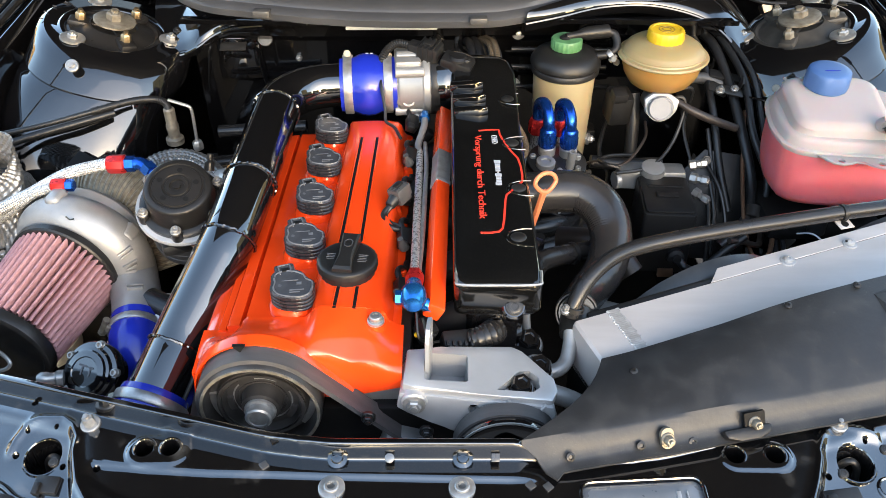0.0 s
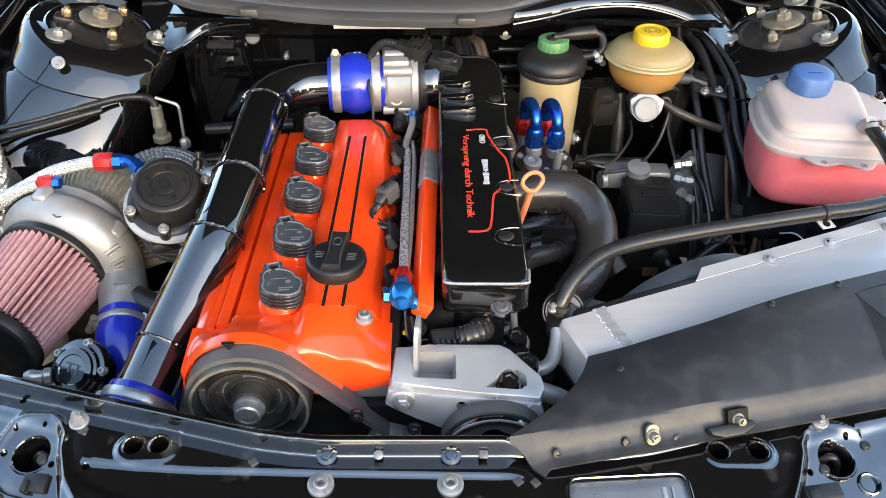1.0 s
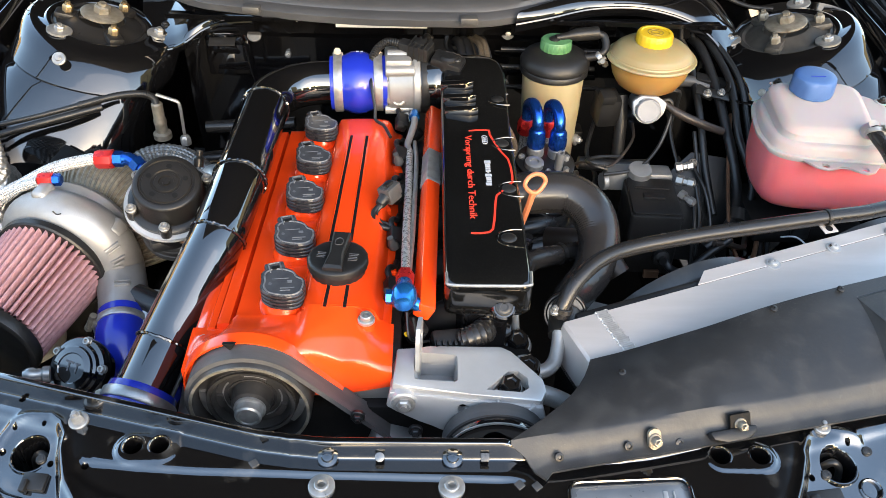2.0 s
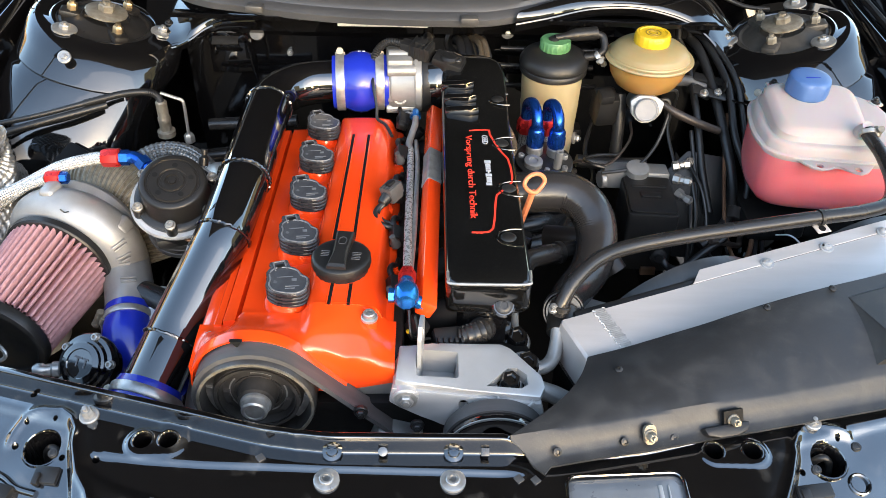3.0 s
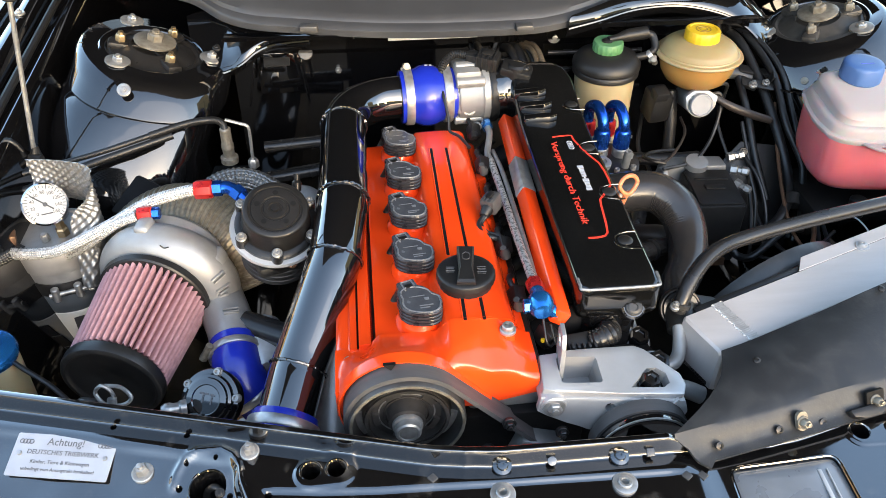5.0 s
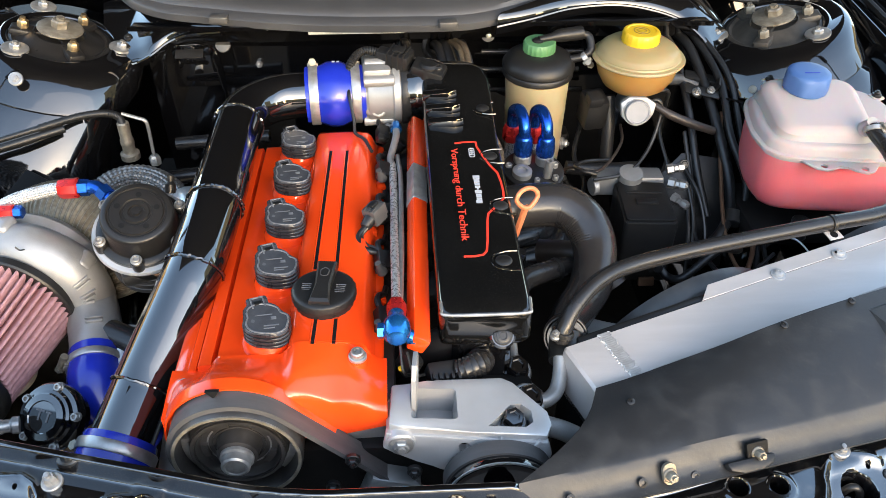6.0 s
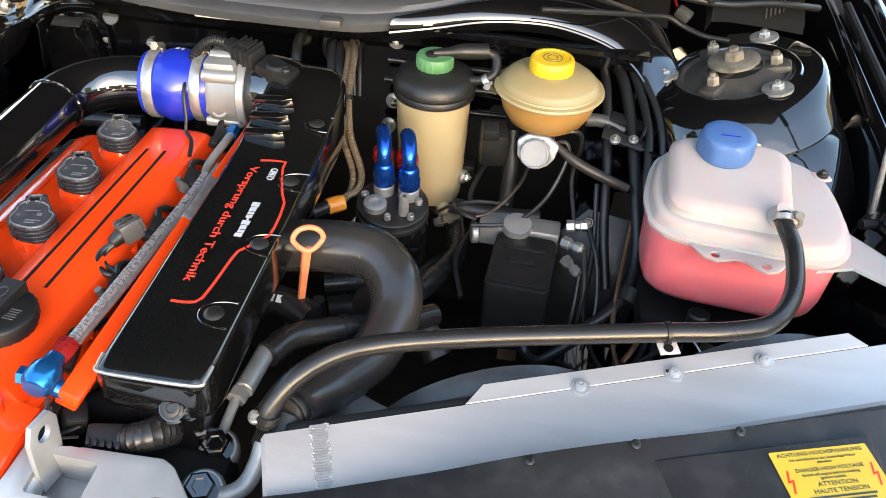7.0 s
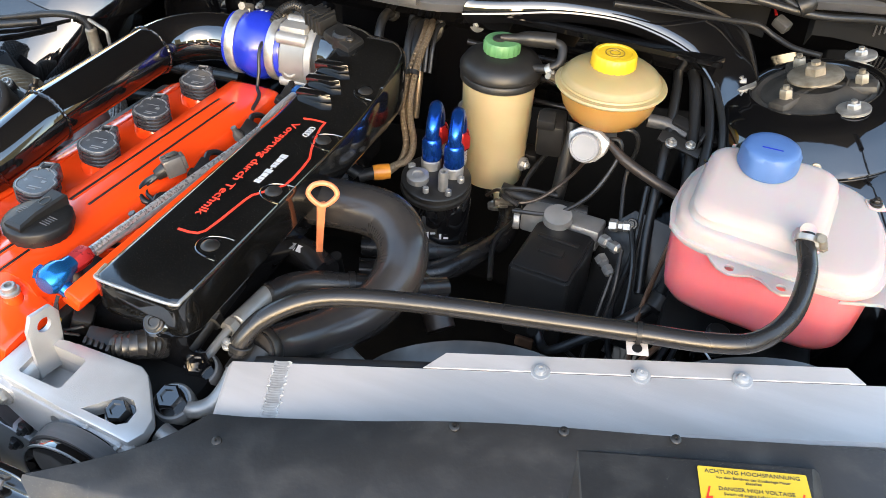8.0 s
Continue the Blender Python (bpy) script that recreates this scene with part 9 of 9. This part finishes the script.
# braided lines with red and blue fittings
for name_pts, r, fitp, fdir, big in ((((-0.652, 0.412, 0.697), (-0.630, 0.402, 0.702), (-0.582, 0.390, 0.715), (-0.518, 0.393, 0.745), (-0.466, 0.402, 0.770), (-0.420, 0.399, 0.785), (-0.404, 0.398, 0.787)), 0.0070, (-0.398, 0.398, 0.7875), (1, 0.0, 0.03), 1),
                                     (((-0.600, 0.420, 0.680), (-0.565, 0.402, 0.705), (-0.530, 0.392, 0.733), (-0.506, 0.390, 0.750), (-0.478, 0.387, 0.762)), 0.0060, (-0.470, 0.387, 0.7640), (1, 0.0, 0.02), 0)):
    oil = thing("braided_oil_line", fitp, "braided steel oil line with red and blue fitting", "oil line", "braided oil lines")
    bm = bm_new()
    braid(bm, name_pts, r)
    part("braided_hose", bm, BRAID, oil)
    f = Vector(fdir).normalized()
    q = Vector(fitp)
    k = 0.84 if big else 0.66
    bm = bm_new()
    lathe(bm, q - f * 0.012 * k, f, [(0, 0), (0.0125 * k, 0), (0.0140 * k, 0.004 * k), (0.0140 * k, 0.024 * k), (0.0120 * k, 0.026 * k), (0, 0.026 * k)], 8)
    part("red_collar", bm, REDANO, oil)
    bm = bm_new()
    lathe(bm, q + f * 0.014 * k, f, [(0, 0), (0.0115 * k, 0), (0.0115 * k, 0.012 * k), (0.009 * k, 0.014 * k), (0, 0.014 * k)], 6)
    if big:
        tube(bm, [q + f * 0.022, q + f * 0.030 + Vector((0, -0.001, 0)), q + f * 0.042 + Vector((0, -0.008, -0.004)), q + f * 0.052 + Vector((0, -0.016, -0.012))], 0.0080, 16)
        lathe(bm, q + f * 0.038 + Vector((0, -0.005, -0.002)), (0.7, -0.6, -0.35), [(0, 0), (0.0105, 0), (0.0105, 0.011), (0, 0.012)], 6)
    part("blue_fitting", bm, BLUEANO, oil)
    if big:
        bm = bm_new()
        box(bm, (-0.668, 0.435, 0.695), (0.028, 0.034, 0.042), (0, 10, 20), bev=0.004)
        part("manifold_block", bm, COPPER, oil, "copper-brown junction block")
        bm = bm_new()
        lathe(bm, (-0.652, 0.424, 0.690), (0.7, -0.5, 0.1), [(0, -0.008), (0.0115, -0.008), (0.0115, 0.008), (0, 0.008)], 6)
        lathe(bm, (-0.656, 0.415, 0.672), (0, 0, -1), [(0, -0.006), (0.011, -0.006), (0.011, 0.012), (0, 0.012)], 6)
        part("dark_union", bm, DARKSTEEL, oil)
        bm = bm_new()
        braid(bm, [(-0.656, 0.413, 0.668), (-0.650, 0.38, 0.64), (-0.640, 0.32, 0.60), (-0.625, 0.26, 0.57), (-0.61, 0.22, 0.55)], 0.0075)
        part("braided_hose", bm, BRAID, oil)

# swirl pot with pressure gauge and foil shield
can = thing("fuel_swirl_pot", (-0.612, 0.452, 0.48), "brushed aluminium canister with band clamp and label", "canister")
bm = bm_new()
lathe(bm, (-0.612, 0.455, 0.665), (0, 0, 1), [(0, 0), (0.054, 0), (0.0545, 0.002), (0.0545, 0.028), (0.052, 0.032), (0.046, 0.033), (0.044, 0.030), (0, 0.030)], 44)
part("lid", bm, TURBOCAST, can)
bm = bm_new()
lathe(bm, (-0.612, 0.455, 0.50), (0, 0, 1), [(0, -0.08), (0.0525, -0.08), (0.0525, 0.166), (0, 0.166)], 44)
part("canister_body", bm, TURBOCAST, can)
clamp(can, (-0.612, 0.455, 0.640), (0, 0, 1), 0.0530, 0.020, DARKSTEEL, False)
bm = bm_new()
cb = Vector((-0.612 + 0.0600 * 0.30, 0.455 - 0.0600 * 0.954, 0.640))
cyl(bm, cb - Vector((0.954, 0.30, 0)) * 0.024, cb + Vector((0.954, 0.30, 0)) * 0.026, 0.0032, seg=12)
lathe(bm, cb + Vector((0.954, 0.30, 0)) * 0.024, (0.954, 0.30, 0), [(0, 0), (0.0058, 0), (0.0058, 0.006), (0, 0.0065)], 6)
for d in (-0.016, 0.012):
    cyl(bm, cb + Vector((0.954, 0.30, 0)) * d + Vector((0, 0, -0.010)), cb + Vector((0.954, 0.30, 0)) * d + Vector((0, 0, 0.010)), 0.0052, seg=14, bev=0.001)
part("t_bolt", bm, ZINC, can, "bright T-bolt of the band clamp")
bm = bm_new()
lathe(bm, (-0.612, 0.455, 0.600), (0, 0, 1), [(0.0526, 0), (0.0533, 0.001), (0.0533, 0.030), (0.0526, 0.031)], 44)
part("upper_band", bm, CANBAND, can, "blue-grey band")
bm = bm_new()
lathe(bm, (-0.612, 0.455, 0.44), (0, 0, 1), [(0.0528, 0), (0.0536, 0.001), (0.0536, 0.159), (0.0528, 0.160)], 44)
wrap_l = part("label_wrap", bm, PAPER, can, "pale printed label")
for k, (ang, z, w, h) in enumerate(((-68, 0.580, 0.022, 0.022), (-70, 0.556, 0.022, 0.022), (-72, 0.532, 0.022, 0.022), (-74, 0.508, 0.022, 0.022), (-40, 0.588, 0.010, 0.012), (-40, 0.571, 0.010, 0.012), (-40, 0.554, 0.010, 0.012), (-40, 0.537, 0.010, 0.012))):
    a = radians(ang)
    bm = bm_new()
    box(bm, (0, 0, 0), (w, h, 0.001), M=basis((-0.612 + 0.0542 * math.cos(a), 0.455 + 0.0542 * math.sin(a), z), (math.cos(a), math.sin(a), 0)))
    part("print_bar", bm, INK, wrap_l)
gauge = thing("pressure_gauge", (-0.600, 0.437, 0.70), "small round white pressure gauge in a steel case", "gauge")
gd = Vector((0.22, -0.72, 0.62)).normalized()
gc = Vector((-0.6055, 0.4430, 0.7475))
bm = bm_new()
lathe(bm, gc - gd * 0.026, gd, [(0, 0), (0.024, 0), (0.0265, 0.003), (0.0265, 0.024), (0.0275, 0.025), (0.0275, 0.029), (0.0255, 0.030), (0.0250, 0.0265), (0, 0.0265)], 40)
part("case", bm, CHROME, gauge)
bm = bm_new()
lathe(bm, gc + gd * 0.0006, gd, [(0, 0), (0.0250, 0), (0.0250, 0.0006), (0, 0.0006)], 40)
part("dial", bm, DIAL, gauge)
GM = basis(gc + gd * 0.0013, gd, (0, 0, 1))
bm = bm_new()
for k in range(28):
    a = radians(225 - 270 * k / 27)
    l = 0.0050 if k % 3 == 0 else 0.0030
    box(bm, (0, 0, 0.0002), (l, 0.0009, 0.0004), M=GM @ Matrix.Translation((0.0225 * math.cos(a), 0.0225 * math.sin(a), 0)) @ Euler((0, 0, a)).to_matrix().to_4x4())
part("scale_marks", bm, INK, gauge)
for k, s in enumerate(("0", "20", "40", "60", "80", "100", "120", "140", "160")):
    a = radians(225 - 270 * k / 8)
    writing(s, 0.0060, GM @ Matrix.Translation((0.0155 * math.cos(a), 0.0155 * math.sin(a), 0.0004)), INK, gauge, name="numeral", depth=0.0003)
bars([(0, -0.012, 0.014, 0.0016)], GM, INK, gauge)
bm = bm_new()
box(bm, (0, 0, 0.001), (0.032, 0.0018, 0.0006), M=GM @ Matrix.Translation((-0.003, 0.003, 0)) @ Euler((0, 0, radians(-42))).to_matrix().to_4x4())
lathe(bm, gc + gd * 0.0015, gd, [(0, 0), (0.0028, 0), (0.0022, 0.0016), (0, 0.0018)], 14)
part("needle", bm, INK, gauge)
bm = bm_new()
lathe(bm, (-0.5985, 0.449, 0.696), (0, -0.1, 1), [(0, 0), (0.0085, 0), (0.0085, 0.010), (0.006, 0.012), (0.006, 0.034), (0, 0.034)], 6)
part("stem", bm, BRASS, gauge)
bm = bm_new()
lathe(bm, (-0.617, 0.437, 0.697), (0, -0.1, 1), [(0, 0), (0.006, 0), (0.006, 0.006), (0.004, 0.010), (0, 0.010)], 8)
part("bleed_screw", bm, ZINC, gauge)

foil = thing("heat_shield", (-0.57, 0.46, 0.62), "curled embossed silver foil heat shield", "heat shield")
bm = bm_new()
LEVELS = ((0.799, ((-0.622, 0.468), (-0.600, 0.466), (-0.580, 0.462), (-0.560, 0.456), (-0.545, 0.448), (-0.534, 0.434))),
          (0.770, ((-0.622, 0.470), (-0.600, 0.472), (-0.575, 0.468), (-0.552, 0.455), (-0.536, 0.430), (-0.545, 0.418))),
          (0.742, ((-0.622, 0.475), (-0.600, 0.480), (-0.572, 0.474), (-0.550, 0.455), (-0.536, 0.419), (-0.569, 0.414))),
          (0.700, ((-0.580, 0.515), (-0.570, 0.503), (-0.560, 0.485), (-0.552, 0.455), (-0.543, 0.408), (-0.571, 0.406))),
          (0.650, ((-0.570, 0.510), (-0.560, 0.494), (-0.553, 0.476), (-0.550, 0.445), (-0.556, 0.394), (-0.572, 0.392))))
bent = [spline([(x, y, z) for x, y in line], 20) for z, line in LEVELS]
grid = list(zip(*[spline(col, 32) for col in zip(*bent)]))
rows = []
for k in range(len(grid)):
    row, u = [], 0.0
    run = 0.155 * k / (len(grid) - 1)
    for i, p in enumerate(grid[k]):
        q = grid[k][min(i + 1, len(grid[k]) - 1)]
        o = grid[k][max(i - 1, 0)]
        dn = grid[min(k + 1, len(grid) - 1)][i] - grid[max(k - 1, 0)][i]
        nrm = (q - o).cross(dn).normalized()
        u += (p - o).length
        v = run / 0.0072
        lift = math.cos(2 * math.pi * (u / 0.0115 + 0.5 * (int(v) % 2))) * math.sin(math.pi * (v % 1.0))
        row.append(p + nrm * 0.0014 * lift)
    rows.append(row)
loft(bm, [row + [p + Vector((-0.0003, 0.0012, -0.0002)) for p in row[::-1]] for row in rows])
part("foil_sheet", bm, QUILT, foil, sharp=150)

# blow-off valve between filter and pipe
bov = thing("blow_off_valve", (-0.372, 0.165, 0.62), "black round blow-off valve with silver nozzle", "blow-off valve")
ba = Vector((-0.25, -0.62, 0.74)).normalized()
bc = Vector((-0.3860, 0.166, 0.671))
bm = bm_new()
lathe(bm, bc - ba * 0.035, ba, [(0, 0), (0.027, 0), (0.028, 0.014), (0.034, 0.016), (0.0345, 0.026), (0.033, 0.029), (0.0285, 0.030), (0.0270, 0.034), (0.0240, 0.0350), (0.0230, 0.0380), (0.0165, 0.0390), (0.0155, 0.0378), (0, 0.0378)], 44)
part("valve_body", bm, PIPE, bov)
BVM = basis(bc + ba * 0.0032, ba, (0, 0, 1))
bars([(-0.004, 0.006, 0.010, 0.002), (-0.004, 0.001, 0.002, 0.010), (0.006, 0.001, 0.002, 0.010), (0.006, 0.006, 0.006, 0.002)], BVM, GREYINK, bov)
for k in range(5):
    a = radians(15 + 72 * k)
    bolt(bov, bc - ba * 0.007 + (BVM.to_3x3() @ Vector((math.cos(a), math.sin(a), 0))) * 0.0310, ba, 0.0042, 0.005, ZINC, 1.2, socket=True)
bm = bm_new()
nz = Vector((-0.9, -0.25, 0.15)).normalized()
q = bc + Vector((-0.020, -0.010, 0.002))
lathe(bm, q, nz, [(0, 0), (0.0085, 0), (0.0085, 0.006), (0.0065, 0.008), (0.0065, 0.014), (0.0078, 0.016), (0.0078, 0.022), (0.005, 0.026), (0, 0.026)], 18)
part("nozzle", bm, ZINC, bov)
bm = bm_new()
tube(bm, [(-0.43, 0.25, 0.60), (-0.40, 0.235, 0.62), (-0.365, 0.215, 0.640)], 0.0022, 8)
part("cable", bm, WIRE, bov)
bm = bm_new()
tube(bm, [(-0.42, 0.20, 0.585), (-0.395, 0.21, 0.60), (-0.37, 0.20, 0.62)], 0.028, 20)
part("tan_pipe", bm, BRASS, bov)

# washer bottle and loose cable at the wing
bottle = thing("washer_bottle", (-0.625, 0.245, 0.60), "cream washer bottle with sky blue lid", "washer bottle")
bm = bm_new()
lathe(bm, (-0.632, 0.245, 0.60), (0, 0, 1), [(0, 0), (0.028, 0), (0.029, 0.07), (0.026, 0.082), (0, 0.082)], 28)
part("bottle_neck", bm, CREAM, bottle)
bm = bm_new()
lathe(bm, (-0.632, 0.245, 0.682), (0.1, -0.1, 1), [(0, 0), (0.030, 0), (0.031, 0.006), (0.029, 0.012), (0.020, 0.016), (0, 0.017)], 32)
part("blue_lid", bm, SKYBLUE, bottle)
cable = thing("wing_cable", (-0.60, 0.18, 0.66), "thin brown cable loop by the wing", "cable")
bm = bm_new()
tube(bm, [(-0.64, 0.17, 0.685), (-0.60, 0.165, 0.695), (-0.56, 0.16, 0.690), (-0.545, 0.17, 0.675), (-0.56, 0.18, 0.66)], 0.0026, 8)
part("cable_run", bm, BRONZEHOSE, cable)
bm = bm_new()
tube(bm, [(-0.66, 0.33, 0.70), (-0.62, 0.25, 0.685), (-0.56, 0.21, 0.66), (-0.53, 0.19, 0.63)], 0.003, 8)
part("cable_run", bm, WIRE, cable)
dark = thing("relay_box", (-0.545, 0.56, 0.66), "black plastic box behind the heat shield", "box")
bm = bm_new()
box(bm, (-0.520, 0.545, 0.665), (0.05, 0.065, 0.05), (25, 10, -30), bev=0.004)
part("box_body", bm, MATTE, dark)
bm = bm_new()
box(bm, (-0.500, 0.515, 0.690), (0.004, 0.05, 0.010), (25, 10, -30), bev=0.001)
part("edge_clip", bm, PIPE, dark)
